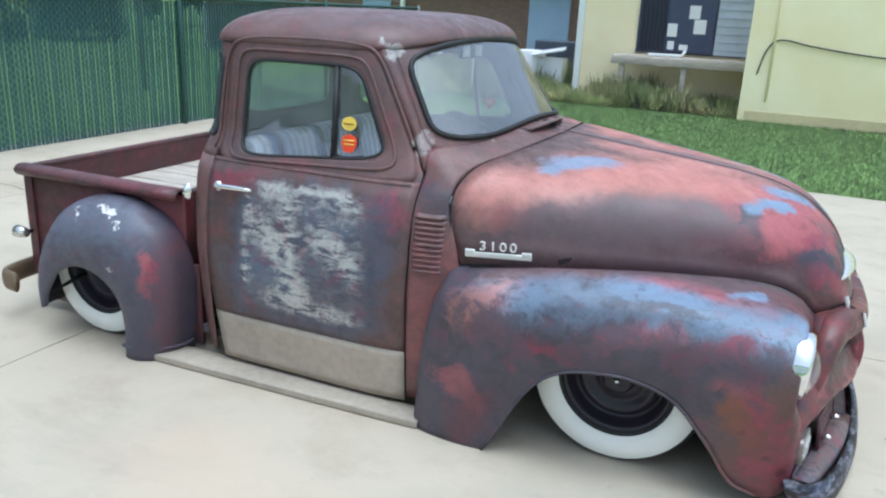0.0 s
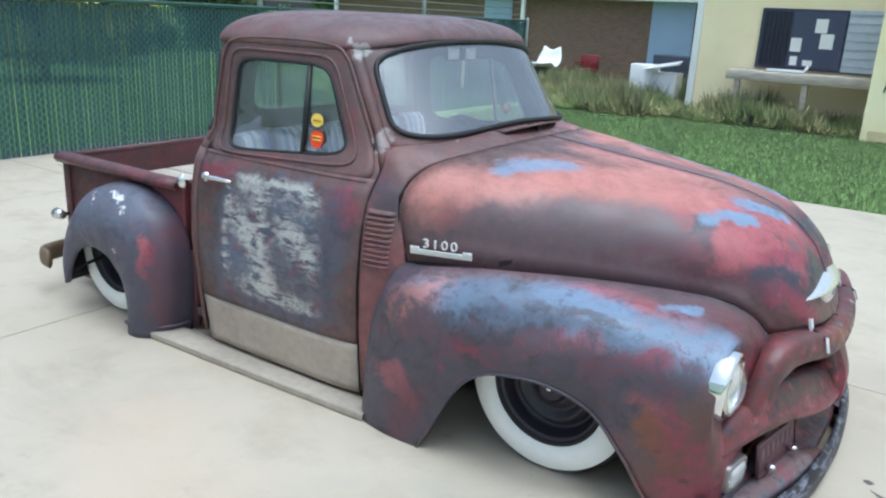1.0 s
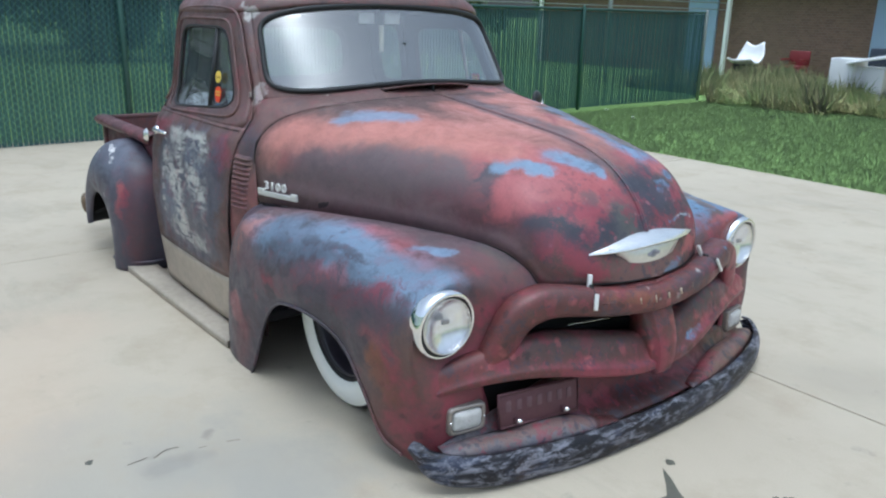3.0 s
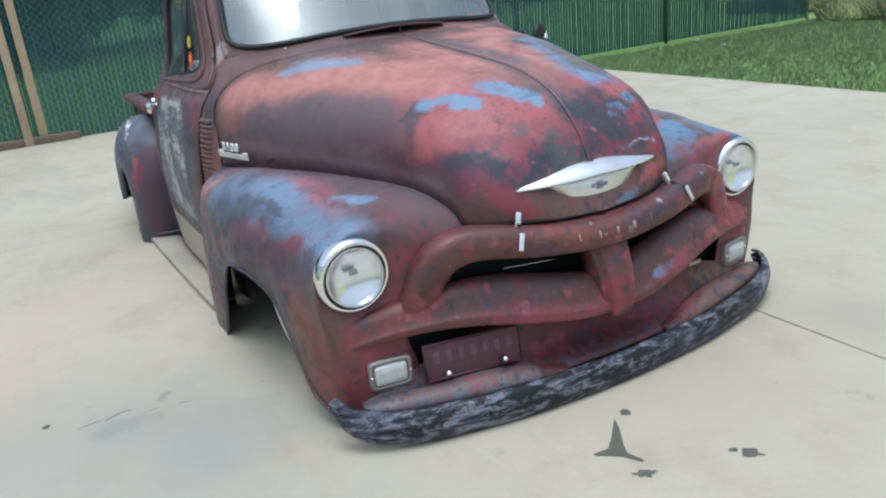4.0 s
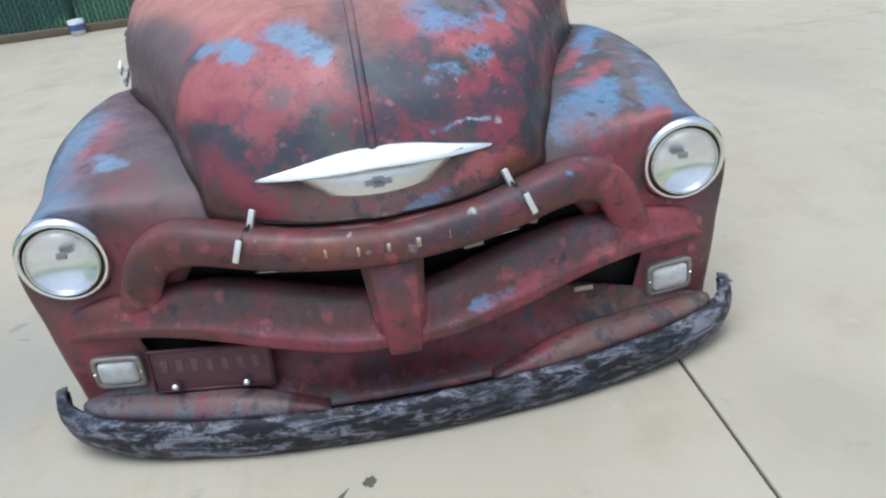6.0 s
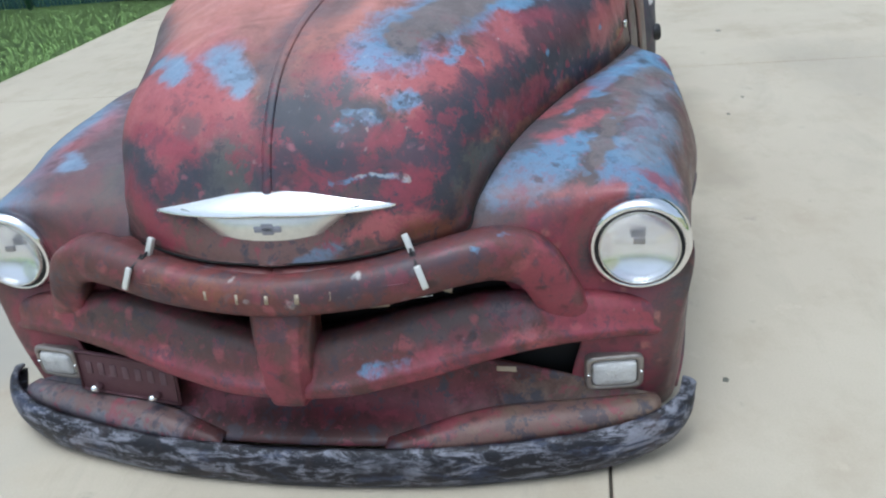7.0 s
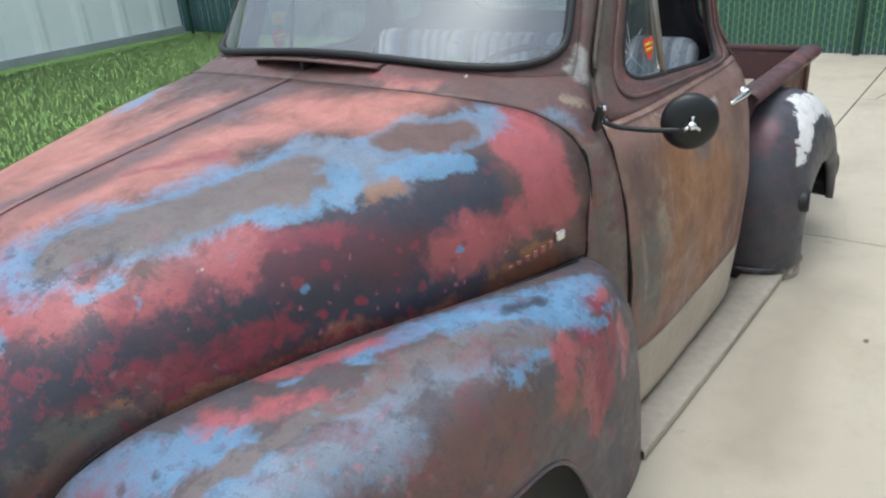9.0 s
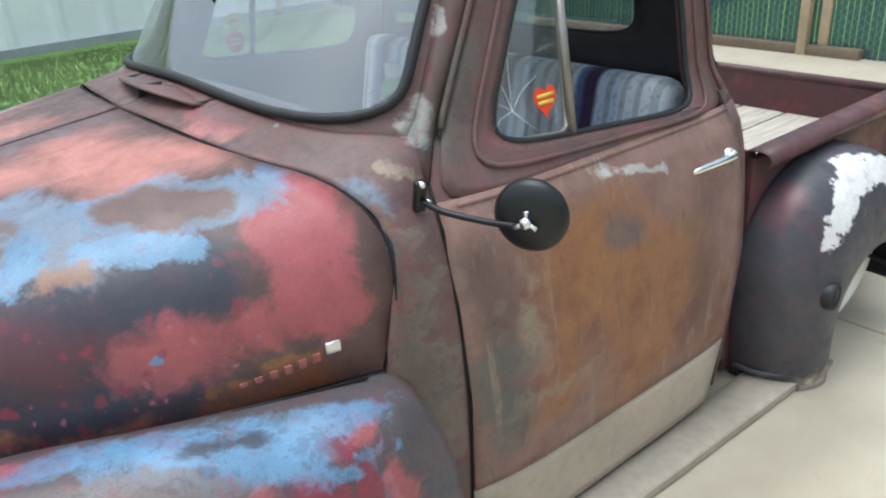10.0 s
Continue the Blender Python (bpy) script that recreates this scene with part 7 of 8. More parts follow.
bm = bmesh.new()
vs = [bm.verts.new((x, y, -0.075)) for x, y in ((-300, -300), (300, -300), (300, 300), (-300, 300))]
bm.faces.new(vs)
tagged(part("ground", bm, lawn_mat), "green mown lawn reaching to the horizon", "ground", kind="structure")
drive = tagged(new("pavement"), "pale concrete drive poured in large slabs", "pavement", kind="structure")
part("joint_bed", box(-6.80, 9.0, -3.62, 4.74, -0.12, -0.012), joint_mat, drive)
XJ = [-6.80, -5.0, -2.53, 2.95, 6.0, 9.0]
YJ = [-3.62, 0.70, 4.74]
for a, b in zip(XJ, XJ[1:]):
    for c, d in zip(YJ, YJ[1:]):
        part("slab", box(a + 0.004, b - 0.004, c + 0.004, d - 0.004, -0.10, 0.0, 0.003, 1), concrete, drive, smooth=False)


def blot(cx, cy, rx, ry, turn, seed, lobes=22):
    rnd = random.Random(seed)
    bm = bmesh.new()
    ring = []
    for i in range(lobes):
        a = 2 * math.pi * i / lobes
        r = 0.6 + 0.6 * rnd.random()
        ring.append(bm.verts.new((rx * r * math.cos(a), ry * r * math.sin(a), 0.0)))
    bm.faces.new(ring)
    return moved(bm, pose(cx, cy, 0.0012, 0, 0, turn))


for i, (cx, cy, rx, ry, tn) in enumerate([(0.860, -0.130, 0.018, 0.016, 0), (1.106, -0.288, 0.035, 0.016, 60), (1.207, -0.010, 0.030, 0.022, 30), (1.17, -0.035, 0.014, 0.010, 70),
                                          (-0.215, -1.625, 0.018, 0.012, 0), (-1.71, 1.315, 0.014, 0.010, 0), (-1.95, 1.42, 0.012, 0.010, 0), (-3.3, 1.5, 0.03, 0.02, 0), (0.30, 1.0, 0.012, 0.01, 0)]):
    tagged(part("oil_stain", blot(cx, cy, rx, ry, tn, i), stain_mat, smooth=False), "dark dried oil drip on the concrete", "stain", "drips on the drive")
arrow = [(0.0, 0.11), (0.012, 0.06), (0.018, 0.0), (0.026, -0.035), (0.065, -0.062), (0.058, -0.070), (0.016, -0.052), (-0.015, -0.050), (-0.050, -0.052), (-0.056, -0.044), (-0.020, -0.020), (-0.010, 0.03), (-0.006, 0.07)]
bm = bmesh.new()
bm.faces.new([bm.verts.new((x, y, 0.0)) for x, y in arrow])
tagged(part("oil_stain", moved(bm, pose(0.963, -0.259, 0.0014, 0, 0, 50) @ Matrix.Diagonal((1.1, 1.15, 1, 1))), stain_mat, smooth=False), "dark pointed oil run on the concrete", "stain", "drips on the drive")

# hairline cracks in the slabs
def crack(points, w=0.006):
    bm = bmesh.new()
    p = np.array(points)
    d = np.gradient(p, axis=0)
    d /= np.linalg.norm(d, axis=1)[:, None] + 1e-9
    left = [bm.verts.new((x - v * w * (0.4 + 0.6 * (i % 2)), y + u * w * (0.4 + 0.6 * (i % 2)), 0.0016)) for i, ((x, y), (u, v)) in enumerate(zip(p, d))]
    right = [bm.verts.new((x + v * w * (1.0 - 0.6 * (i % 2)), y - u * w * (1.0 - 0.6 * (i % 2)), 0.0016)) for i, ((x, y), (u, v)) in enumerate(zip(p, d))]
    for a, b, c, e in zip(left, left[1:], right[1:], right):
        bm.faces.new((a, b, c, e))
    return bm


for w, pts_ in ((0.006, [(-5.03, 0.80), (-5.30, 0.86), (-5.58, 0.845), (-6.02, 0.892)]), (0.0022, [(-0.130, -1.535), (-0.135, -1.50), (-0.138, -1.47)]),
                (0.0024, [(-0.122, -1.455), (-0.148, -1.41), (-0.142, -1.37)]), (0.0018, [(-0.100, -1.32), (-0.094, -1.295)]), (0.0020, [(-0.085, -1.23), (-0.070, -1.19)])):
    part("crack", crack([tuple(p) for p in spline([(x, y, 0) for x, y in pts_], 14)[:, :2]], w), joint_mat, drive, smooth=False)

# lawn edges: blades of grass
def blades(name, label, areas, count, h, mats, seed):
    rnd = np.random.RandomState(seed)
    verts, faces = [], []
    tot = sum((b - a) * (d - c) for a, b, c, d in areas)
    for a, b, c, d in areas:
        n = int(count * (b - a) * (d - c) / tot)
        xy = rnd.rand(n, 2) * (b - a, d - c) + (a, c)
        tuft = 0.75 + 0.35 * np.sin(xy[:, 0] * 2.3 + 1.3 * np.sin(xy[:, 1] * 1.7)) + 0.25 * np.sin(xy[:, 0] * 6.1 + xy[:, 1] * 4.3)
        ang, ht, lean = rnd.rand(n) * 6.283, h * (0.35 + rnd.rand(n) ** 2) * (tuft if h > 0.2 else 1.0), rnd.randn(n, 2) * h * 0.35
        for (x, y), q, z, (lx, ly) in zip(xy, ang, ht, lean):
            wx, wy = 0.006 * math.cos(q) * (1 + h * 6), 0.006 * math.sin(q) * (1 + h * 6)
            i = len(verts)
            verts += [(x - wx, y - wy, -0.075), (x + wx, y + wy, -0.075), (x + lx, y + ly, -0.075 + z + 0.028)]
            faces.append((i, i + 1, i + 2))
    me = bpy.data.meshes.new(name)
    me.from_pydata(verts, [], faces)
    me.materials.append(mats)
    return tagged(new(name, me), label, "grass", kind="stuff")


k = Mat("grass_blade", 0.75)
rnd_ = k.n("NewGeometry").outputs["Random Per Island"]
pt = k.noise(0.7, 4)
k.color(k.mix(k.ramp(pt, 0.35, 0.65), k.mix(rnd_, srgb(108, 140, 70), srgb(126, 158, 84)), k.mix(rnd_, srgb(118, 148, 76), srgb(136, 166, 94))))
k.t.links.new(k.n("CombineXYZ", Z=1.0).outputs[0], k.b.inputs["Normal"])
blade_mat = k.m
k = Mat("weed_blade", 0.8)
rnd_ = k.n("NewGeometry").outputs["Random Per Island"]
pt = k.noise(1.1, 4)
k.color(k.mix(k.ramp(pt, 0.38, 0.62), k.mix(rnd_, srgb(96, 124, 66), srgb(140, 154, 92)), k.mix(rnd_, srgb(128, 140, 84), srgb(184, 174, 124))))
k.t.links.new(k.n("CombineXYZ", Z=1.0).outputs[0], k.b.inputs["Normal"])
weed_mat = k.m
blades("lawn_grass", "short mown grass blades", [(-6.2, 3, 4.72, 8.0), (-6.2, 2, 8.0, 11.5), (-12, 1, -6.0, -3.6), (-12, 1, -8.4, -6.0)], 150000, 0.020, blade_mat, 1)
blades("tall_weeds", "tall unmown weeds along the yellow wall", [(-4.6, -0.55, 10.9, 12.5), (-9.0, -4.0, 11.6, 15.6), (-6.2, -4.0, 10.4, 12.2)], 46000, 0.38, weed_mat, 2)

# -- fence: green slats in chain link --
fence = thing("fence", "green slatted chain-link fence with steel posts", "fence")
FX, FY0, FY1, FH = -6.55, -9.0, 10.70, 1.48
k = Mat("fence_slat", 0.55)
rnd_ = k.n("NewGeometry").outputs["Random Per Island"]
fn = k.noise(1.4, 4)
c0 = k.mix(k.ramp(fn, 0.35, 0.65), srgb(28, 60, 70), srgb(42, 76, 84))
k.color(k.mix(k.math("MULTIPLY", rnd_, 0.35), c0, srgb(60, 98, 92)))
see = k.n("BsdfTransparent", Color=(0.62, 0.80, 0.86, 1))
weave = k.n("MixShader", Fac=0.10, i1=k.b.outputs[0], i2=see.outputs[0])
k.t.links.new(weave.outputs[0], k.t.nodes["Material Output"].inputs[0])
slat_mat = k.m
verts, faces = [], []
n_sl = int((FY1 - FY0) / 0.048)
rr = random.Random(5)
for i in range(n_sl):
    y = FY0 + 0.048 * i
    j = rr.uniform(-0.004, 0.004)
    b = len(verts)
    for z in (-0.05, FH - 0.03 + rr.uniform(-0.008, 0.008)):
        verts += [(FX + j, y + 0.002, z), (FX + 0.010 + j, y + 0.012, z), (FX + 0.010 + j, y + 0.034, z), (FX + j, y + 0.046, z)]
    faces += [(b, b + 1, b + 5, b + 4), (b + 1, b + 2, b + 6, b + 5), (b + 2, b + 3, b + 7, b + 6)]
me = bpy.data.meshes.new("slats")
me.from_pydata(verts, [], faces)
me.materials.append(slat_mat)
sl = tagged(new("slats", me), "green plastic privacy slats", kind="stuff")
sl.parent = fence
galv = plain("galvanised_steel", srgb(150, 156, 152), 0.45, 0.6, 0.15, 20)
green_post = plain("green_post_paint", srgb(44, 78, 70), 0.5, 0, 0.2, 12)
wire_mat = plain("coated_wire", srgb(84, 120, 114), 0.45, 0.2, 0.2, 20)
# woven wire in front of the slats
verts, faces = [], []
step = 0.075
w = 0.0028
for i in range(int((FY1 - FY0 + FH) / step)):
    for s in (1, -1):
        y0 = FY0 - (FH if s > 0 else 0) + step * i
        a, b_ = max(FY0, y0), min(FY1, y0 + FH)
        if b_ <= a:
            continue
        za, zb = (a - y0, b_ - y0) if s > 0 else (FH - (a - y0), FH - (b_ - y0))
        q = len(verts)
        verts += [(FX + 0.02, a, za - w), (FX + 0.02, b_, zb - w), (FX + 0.02, b_, zb + w), (FX + 0.02, a, za + w)]
        faces.append((q, q + 1, q + 2, q + 3))
me = bpy.data.meshes.new("wire_mesh")
me.from_pydata(verts, [], faces)
me.materials.append(wire_mat)
wm = tagged(new("wire_mesh", me), "woven green wire", kind="stuff")
wm.parent = fence
part("top_rail", tube([(FX + 0.03, FY0, FH), (FX + 0.03, FY1, FH)], 0.022, 8), green_post, fence)
for y in (-8.6, -5.8, -2.8, 0.40, 4.2, 7.4, 10.66):
    part("post", tube([(FX + 0.05, y, -0.1), (FX + 0.05, y, FH + 0.03), (FX + 0.05, y, FH + 0.06)], [0.03, 0.03, 0.008], 10), green_post if y < 10 else galv, fence)

# a taller yard fence far behind, steel posts with rails
far_fence = thing("yard_fence", "far steel post and rail fence", "fence")
for y in np.arange(-17.9, 24, 5.0):
    part("far_post", tube([(-10, y, -0.1), (-10, y, 2.15), (-10, y, 2.2)], [0.05, 0.05, 0.02], 8), galv, far_fence)
for z in (1.62, 1.78, 1.94):
    part("far_wire", tube([(-10, -18, z), (-10, 24, z)], 0.012, 5), galv, far_fence)

# wooden gate post and plank leaning at the fence
tagged(part("gate_post", fused(box(-6.53, -6.45, -1.42, -1.34, -0.05, 1.55, 0.008), box(-6.56, -6.51, -1.27, -1.19, -0.05, 1.50, 0.006)), plain("rough_timber", srgb(168, 150, 124), 0.85, 0, 0.3, 9, 0.3)), "rough wooden gate post at the fence", "post")
tagged(part("timber_sill", box(-6.62, -6.46, -4.6, -0.9, -0.02, 0.08, 0.01), plain("old_timber", srgb(110, 96, 80), 0.85, 0, 0.3, 9, 0.3)), "old timber lying along the fence foot", "timber")
bucket = thing("bucket", "small white paint bucket with blue print", "bucket")
bmx = pose(-6.38, -2.75, 0.0, 90, 0, 0) @ Matrix.Diagonal((0.8, 0.8, 0.8, 1))
part("pail", lathe([(0.0, 0.0), (0.085, 0.0), (0.10, 0.19), (0.095, 0.19), (0.08, 0.01)], bmx, 24), plain("white_plastic", srgb(214, 214, 220), 0.4), bucket)
part("print_band", lathe([(0.092, 0.06), (0.0985, 0.14)], bmx, 24), plain("blue_print", srgb(88, 104, 160), 0.4), bucket)

# -- yellow block building with a recess --
yellow_wall = Mat("yellow_render", 0.85)
yn, yf = yellow_wall.noise(0.9, 5), yellow_wall.noise(70, 4)
yellow_wall.color(yellow_wall.mix(yellow_wall.ramp(yn, 0.3, 0.7), srgb(240, 222, 176), srgb(249, 237, 202))).bump(yf, 0.15, 0.004)
yellow_wall = yellow_wall.m
white_trim = plain("white_trim", srgb(232, 234, 234), 0.5, 0, 0.06)
yb = thing("yellow_building", "pale yellow rendered building with a recessed wall", "building")
part("near_wall", box(-0.50, 14.0, 10.72, 17.0, -0.1, 3.6), yellow_wall, yb, smooth=False)
part("recessed_wall", box(-3.80, -0.40, 12.6, 17.0, -0.1, 3.4), yellow_wall, yb, smooth=False)
part("roof_edge", box(-4.0, 14.2, 12.3, 17.2, 3.4, 3.6), white_trim, yb, smooth=False)
part("corner_trim", box(-3.86, -3.74, 12.53, 12.65, -0.1, 3.4), white_trim, yb, smooth=False)
part("plinth_stain", box(-0.40, 14.0, 10.712, 10.725, -0.1, 0.10), plain("stained_plinth", srgb(206, 190, 150), 0.9, 0, 0.2, 4), yb, smooth=False)
part("hanging_cable", tube(spline([(-0.30, 10.70, 0.70), (-0.20, 10.70, 1.10), (0.0, 10.70, 1.26), (0.5, 10.70, 1.18), (1.4, 10.70, 1.08), (3.0, 10.70, 1.0)], 40), 0.012, 6), rubber, yb)
part("downpipe", tube([(-0.10, 10.69, 0.28), (-0.10, 10.69, 3.4)], 0.02, 8), yellow_wall, yb)
win = new("window")
win.parent = yb
tagged(win, "dark barred window with taped papers")
WY = 12.6
part("window_frame", box(-2.66, -0.56, WY - 0.05, WY + 0.02, 0.86, 1.92), plain("dark_frame", srgb(52, 56, 76), 0.5), win, smooth=False)
part("pane", box(-2.60, -2.14, WY - 0.065, WY - 0.05, 0.92, 1.86), plain("dark_pane", srgb(44, 46, 62), 0.15), win, smooth=False)
part("board", box(-2.10, -1.24, WY - 0.07, WY - 0.05, 0.90, 1.88), plain("dark_board", srgb(66, 72, 96), 0.4), win, smooth=False)
part("shutter", box(-1.20, -0.58, WY - 0.08, WY - 0.05, 0.88, 1.92), plain("silver_shutter", srgb(186, 194, 204), 0.4, 0.2), win, smooth=False)
line_mat = plain("shutter_line", srgb(160, 170, 182), 0.4, 0.2)
for z in np.linspace(0.96, 1.84, 7):
    part("shutter_slat", box(-1.20, -0.58, WY - 0.095, WY - 0.079, z, z + 0.02), line_mat, win, smooth=False)
for x in np.linspace(-2.57, -2.18, 6):
    part("bar", box(x, x + 0.012, WY - 0.08, WY - 0.066, 0.90, 1.88), rubber, win, smooth=False)
paper = plain("paper", srgb(226, 226, 226), 0.8, 0, 0.05)
for x, z, a, b in ((-1.62, 1.64, 0.10, 0.12), (-1.50, 1.38, 0.11, 0.13), (-2.00, 1.30, 0.09, 0.12), (-2.00, 1.02, 0.06, 0.08), (-1.76, 0.99, 0.08, 0.05)):
    part("paper", box(x - a, x + a, WY - 0.085, WY - 0.071, z - b, z + b), paper, win, smooth=False)
bench = thing("wooden_ledge", "grey weathered wooden ledge on posts below the window", "ledge")
part("ledge_top", box(-2.95, -0.52, 11.8, 12.5, 0.74, 0.82, 0.01), wood, bench)
part("ledge_face", box(-2.95, -0.52, 11.76, 11.80, 0.66, 0.80, 0.006), wood, bench)
for x in (-2.8, -1.65):
    part("leg", box(x, x + 0.10, 11.8, 11.9, -0.1, 0.74, 0.006), wood, bench)
tagged(part("white_pipe", tube([(-2.3, 11.95, 0.85), (-1.7, 12.0, 0.85), (-1.64, 12.0, 0.95)], 0.03, 8), white_trim), "white plastic pipe lying on the ledge", "pipe")

# -- brick building behind, with white fascia --
k = Mat("brown_brick", 0.85)
bt = k.n("TexBrick", Vector=k.n("Mapping", Vector=k.co, Rotation=(radians(90), 0, 0)).outputs[0], Color1=srgb(132, 104, 92), Color2=srgb(114, 90, 80), Mortar=srgb(140, 124, 112), Scale=4.0)
k.color(k.mix(k.ramp(k.noise(0.6, 4), 0.3, 0.7, 0, 0.4), bt.outputs[0], srgb(118, 98, 88)))
brick = k.m
bb = thing("brick_building", "long low brown brick building with white fascia", "building")
part("brick_wall", box(-17.0, -4.9, 17.0, 22.0, -0.1, 2.15), brick, bb, smooth=False)
part("fascia", box(-17.6, -4.3, 16.6, 22.4, 2.10, 2.26), white_trim, bb, smooth=False)
panel_mat = plain("blue_panel", srgb(158, 178, 208), 0.5, 0, 0.08)
for x0, x1 in ((-11.35, -10.45), (-6.35, -5.25)):
    part("panel", box(x0, x1, 16.94, 17.02, -0.05, 2.1), panel_mat, bb, smooth=False)
for x in (-16.9, -10.0):
    part("porch_post", box(x, x + 0.10, 16.66, 16.76, -0.1, 2.12), white_trim, bb, smooth=False)

# litter on the grass
scrap_mat = plain("wet_paper", srgb(226, 226, 222), 0.7, 0, 0.1)
for i, (x, y) in enumerate(((-5.05, 7.0), (-5.9, 7.4))):
    rnd = random.Random(40 + i)
    bm = sheet([[(x + 0.022 * u + rnd.uniform(-0.006, 0.006), y + 0.030 * v + rnd.uniform(-0.006, 0.006), -0.020 + 0.012 * rnd.random() + 0.012 * abs(u - v)) for u in (-1, -0.3, 0.4, 1)] for v in (-1, -0.3, 0.4, 1)])
    tagged(part("paper_scrap", bm, scrap_mat, solid=0.002), "crumpled white paper scrap on the grass", "litter", "scraps on the grass")

# yard things
wash = thing("washing_machine", "discarded white appliance with its lid askew", "appliance")
part("body", box(-5.15, -4.70, 12.75, 13.3, -0.08, 0.74, 0.02), white_enamel, wash)
part("lid", moved(box(-0.34, 0.34, -0.26, 0.26, -0.02, 0.02, 0.008), pose(-4.50, 12.9, 0.74, 4, -12, 10)), white_enamel, wash)
part("skirt", box(-4.70, -4.20, 12.85, 13.3, -0.08, 0.60, 0.02), white_enamel, wash)
tub = thing("garden_chair", "white moulded plastic chair on a dark stand", "chair")
part("seat_shell", sheet(loft([[(-8.65, 14.6, 0.74), (-8.3, 14.4, 0.70), (-7.85, 14.6, 0.74)], [(-8.65, 15.0, 0.60), (-8.3, 14.9, 0.56), (-7.85, 15.0, 0.60)], [(-8.7, 15.3, 0.80), (-8.3, 15.35, 0.75), (-7.85, 15.3, 0.80)], [(-8.6, 15.5, 1.22), (-8.3, 15.5, 1.10), (-8.0, 15.5, 1.22)]], 16, 12)), white_enamel, tub, solid=0.05)
part("chair_base", box(-8.5, -8.05, 14.7, 15.2, -0.08, 0.56, 0.02), rubber, tub)
tub.matrix_basis = Matrix.Translation((-8.25, 15.0, -0.08)) @ Matrix.Diagonal((0.75, 0.75, 0.75, 1)) @ Matrix.Translation((8.25, -15.0, 0.08))
rc = thing("red_chair", "faded red plastic chair in the weeds", "chair")
red_pl = plain("red_plastic", srgb(130, 52, 56), 0.5)
part("seat", box(-7.9, -7.4, 15.9, 16.3, 0.30, 0.36, 0.01), red_pl, rc)
part("backrest", box(-7.9, -7.4, 16.3, 16.36, 0.36, 0.70, 0.01), red_pl, rc)
for x in (-7.9, -7.44):
    part("armrest", box(x, x + 0.04, 15.9, 16.3, 0.48, 0.52, 0.006), red_pl, rc)
    for y in (15.9, 16.26):
        part("leg", box(x, x + 0.04, y, y + 0.04, -0.08, 0.30), red_pl, rc)
tagged(part("air_conditioner", box(-5.6, -4.6, 15.3, 16.0, -0.08, 0.86, 0.02), plain("dark_metal", srgb(62, 68, 84), 0.5)), "dark metal outdoor cooling unit by the brick wall", "cooling unit")

# -- white metal shed across the lawn --
shed = thing("metal_shed", "long white ribbed metal building", "building")
shed_mat = plain("white_sheet_metal", srgb(240, 243, 247), 0.4, 0.0, 0.06, 4)
xs = np.arange(-32.0, 8.0, 0.075)
rows = [[(x, -8.9 + (0.03 if (i // 2) % 4 == 0 else 0.0), z) for i, x in enumerate(xs)] for z in (-0.1, 3.4)]
part("ribbed_wall", sheet(rows, flip=True), shed_mat, shed, smooth=False, solid=0.01)
part("base_flashing", box(-32, 8, -8.9, -8.85, -0.1, 0.03), plain("grey_flashing", srgb(160, 165, 168), 0.5), shed, smooth=False)
part("shed_roof", box(-32.2, 8.2, -16, -8.6, 3.4, 3.5), shed_mat, shed, smooth=False)

# -- trees behind the fence --
bark = plain("bark", srgb(92, 80, 68), 0.9, 0, 0.3, 8, 0.4)
k = Mat("leaves", 0.7)
rnd_ = k.n("NewGeometry").outputs["Random Per Island"]
k.color(k.mix(rnd_, srgb(36, 56, 28), srgb(84, 108, 50)))
leaf_dark = k.m
k = Mat("yellow_leaves", 0.7)
rnd_ = k.n("NewGeometry").outputs["Random Per Island"]
k.color(k.mix(rnd_, srgb(120, 128, 44), srgb(176, 172, 70)))
leaf_yellow = k.m


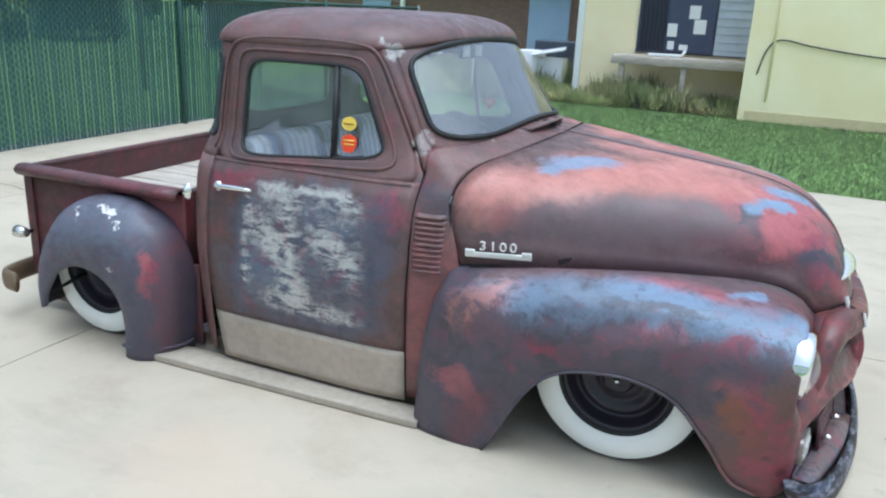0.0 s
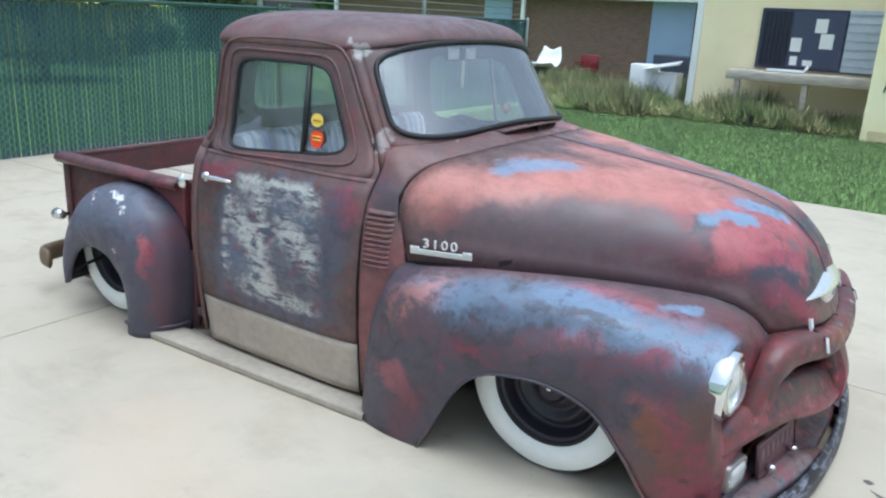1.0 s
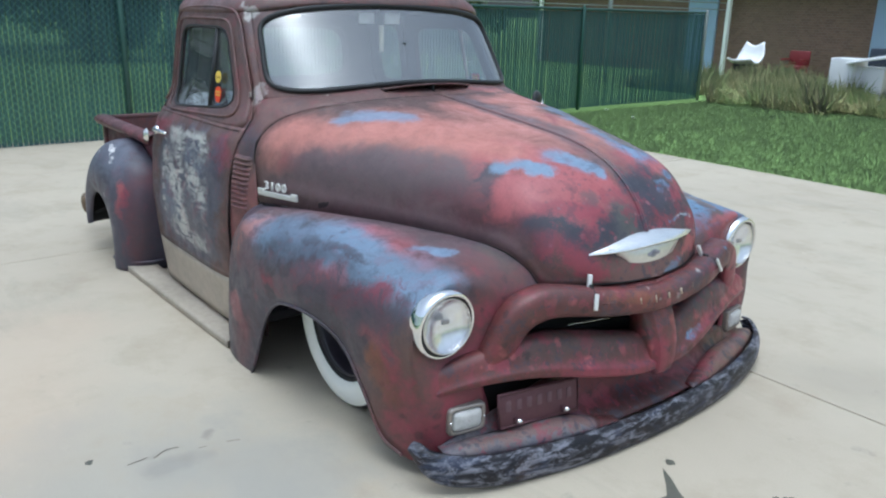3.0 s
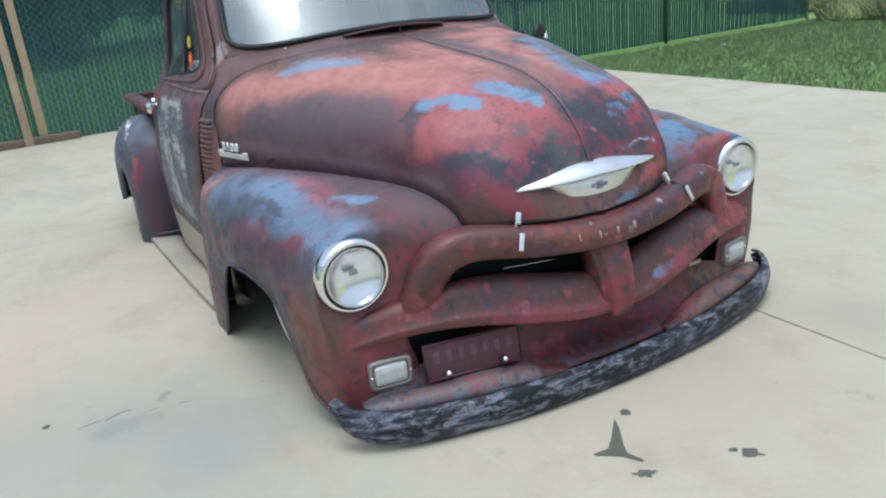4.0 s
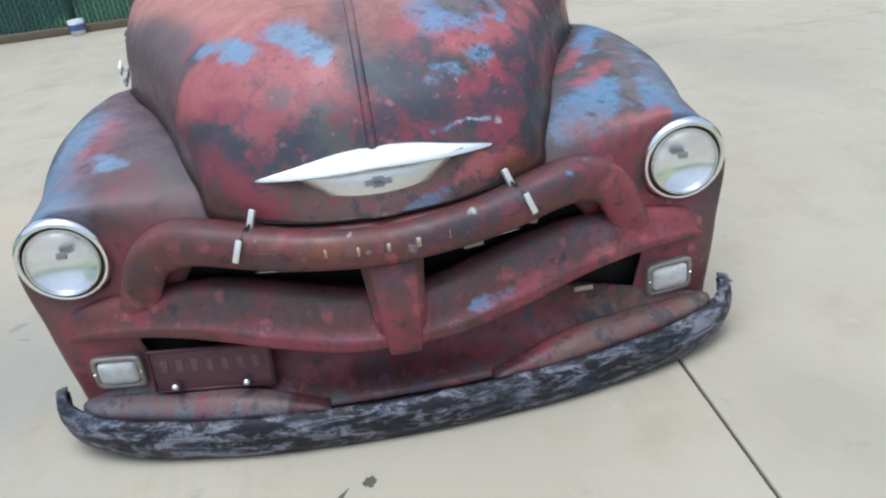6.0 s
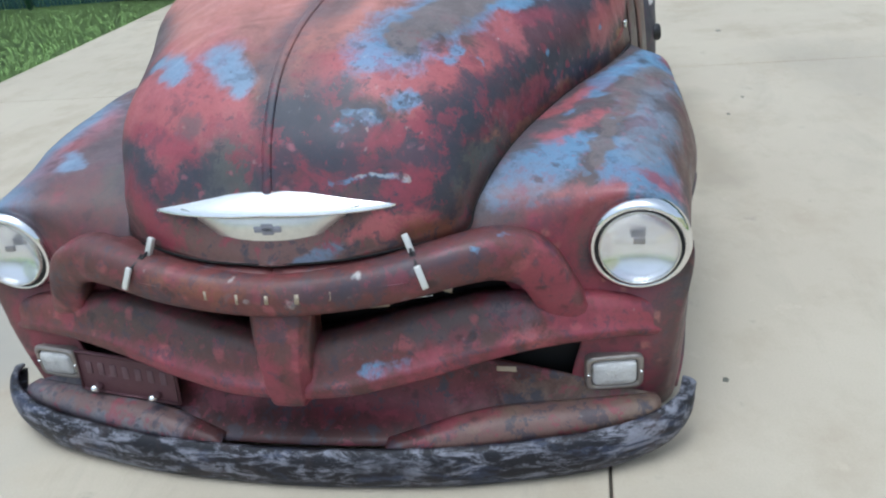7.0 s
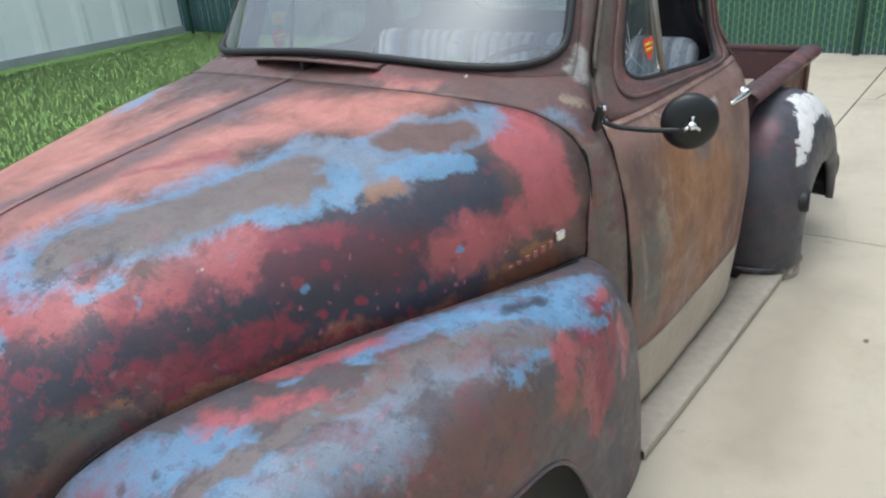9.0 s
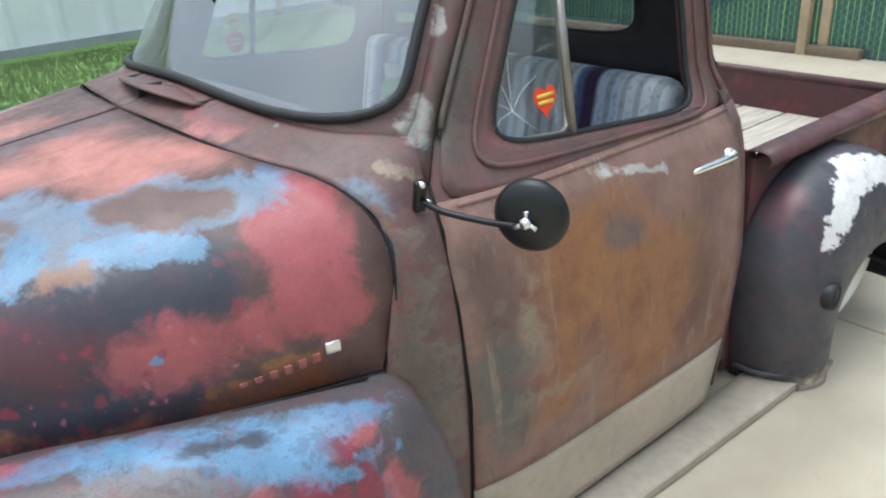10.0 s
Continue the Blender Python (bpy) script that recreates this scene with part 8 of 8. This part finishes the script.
def tree(name, label, h, crown_r, crown_z, leaves, mat, seed, leaf=0.16):
    rnd = random.Random(seed)
    t = thing(name, label, name)
    trunk = tube(spline([(0, 0, -0.1), (0.1, 0.05, h * 0.3), (-0.05, 0.1, h * 0.6), (0.05, 0, h * 0.85)], 12), list(np.linspace(h * 0.035, h * 0.008, 12)), 8)
    for i in range(7):
        a, z = rnd.uniform(0, 6.28), h * rnd.uniform(0.3, 0.7)
        fused(trunk, tube([(0, 0, z), (math.cos(a) * crown_r * 0.4, math.sin(a) * crown_r * 0.4, z + h * 0.08), (math.cos(a) * crown_r * 0.75, math.sin(a) * crown_r * 0.75, z + h * 0.2)], [h * 0.014, h * 0.009, h * 0.003], 6))
    part("trunk", trunk, bark, t)
    verts, faces = [], []
    clumps = [(rnd.gauss(0, crown_r * 0.42), rnd.gauss(0, crown_r * 0.42), crown_z + rnd.uniform(-1, 1) * (h - crown_z) * 0.9, rnd.uniform(0.3, 0.6) * crown_r * 0.6) for _ in range(26)]
    for _ in range(leaves):
        cx, cy, cz, r = rnd.choice(clumps)
        d = Vector((rnd.gauss(0, 1), rnd.gauss(0, 1), rnd.gauss(0, 1))).normalized() * r * rnd.uniform(0.5, 1.05)
        p = Vector((cx, cy, cz)) + d
        u = Vector((rnd.gauss(0, 1), rnd.gauss(0, 1), rnd.gauss(0, 0.5))).normalized() * leaf * rnd.uniform(0.6, 1.3)
        v = u.cross(Vector((rnd.gauss(0, 1), rnd.gauss(0, 1), rnd.gauss(0, 1)))).normalized() * leaf * 0.45
        i = len(verts)
        verts += [p - u, p + v, p + u, p - v]
        faces.append((i, i + 1, i + 2, i + 3))
    me = bpy.data.meshes.new("crown")
    me.from_pydata(verts, [], faces)
    me.materials.append(mat)
    c = new("crown", me)
    c.parent = t
    return t


t1 = tree("tree", "broad dark green tree behind the fence", 8.0, 3.2, 4.2, 9000, leaf_dark, 11)
t1.matrix_basis = pose(-27, -6, 0)
for i, (x, y, r) in enumerate([(-25, 0, 60), (-28, 5, 130), (-24, 10, 200), (-30, 15, 20), (-26, -11, 280), (-29, 21, 90), (-31, -17, 10), (-24, 28, 45), (-30, 33, 160), (-22, -22, 160)]):
    tagged(copy_thing(t1, pose(x, y, 0, 0, 0, r)), group="trees behind the fence")
tagged(t1, group="trees behind the fence")
s1 = tree("shrub", "yellow-green leafy shrub behind the fence", 2.6, 1.3, 1.7, 2600, leaf_yellow, 12, 0.10)
s1.matrix_basis = pose(-14, 5.2, -0.4)
for i, (x, y, r) in enumerate([(-18, -3.5, 90), (-17.5, 9, 200)]):
    tagged(copy_thing(s1, pose(x, y, 0, 0, 0, r)), group="shrubs behind the fence")
tagged(s1, group="shrubs behind the fence")
d1 = tree("bush", "dense green bush behind the fence", 3.2, 2.2, 1.6, 4500, leaf_dark, 14, 0.13)
d1.matrix_basis = pose(-20, -1, 0)
for i, (x, y, r) in enumerate([(-21, 4, 90), (-20, 8, 200), (-22, 12, 30), (-21, -6, 250), (-20, -10, 140), (-22, 16.5, 300), (-21, -14, 0)]):
    tagged(copy_thing(d1, pose(x, y, 0, 0, 0, r)), group="bushes behind the fence")
tagged(d1, group="bushes behind the fence")
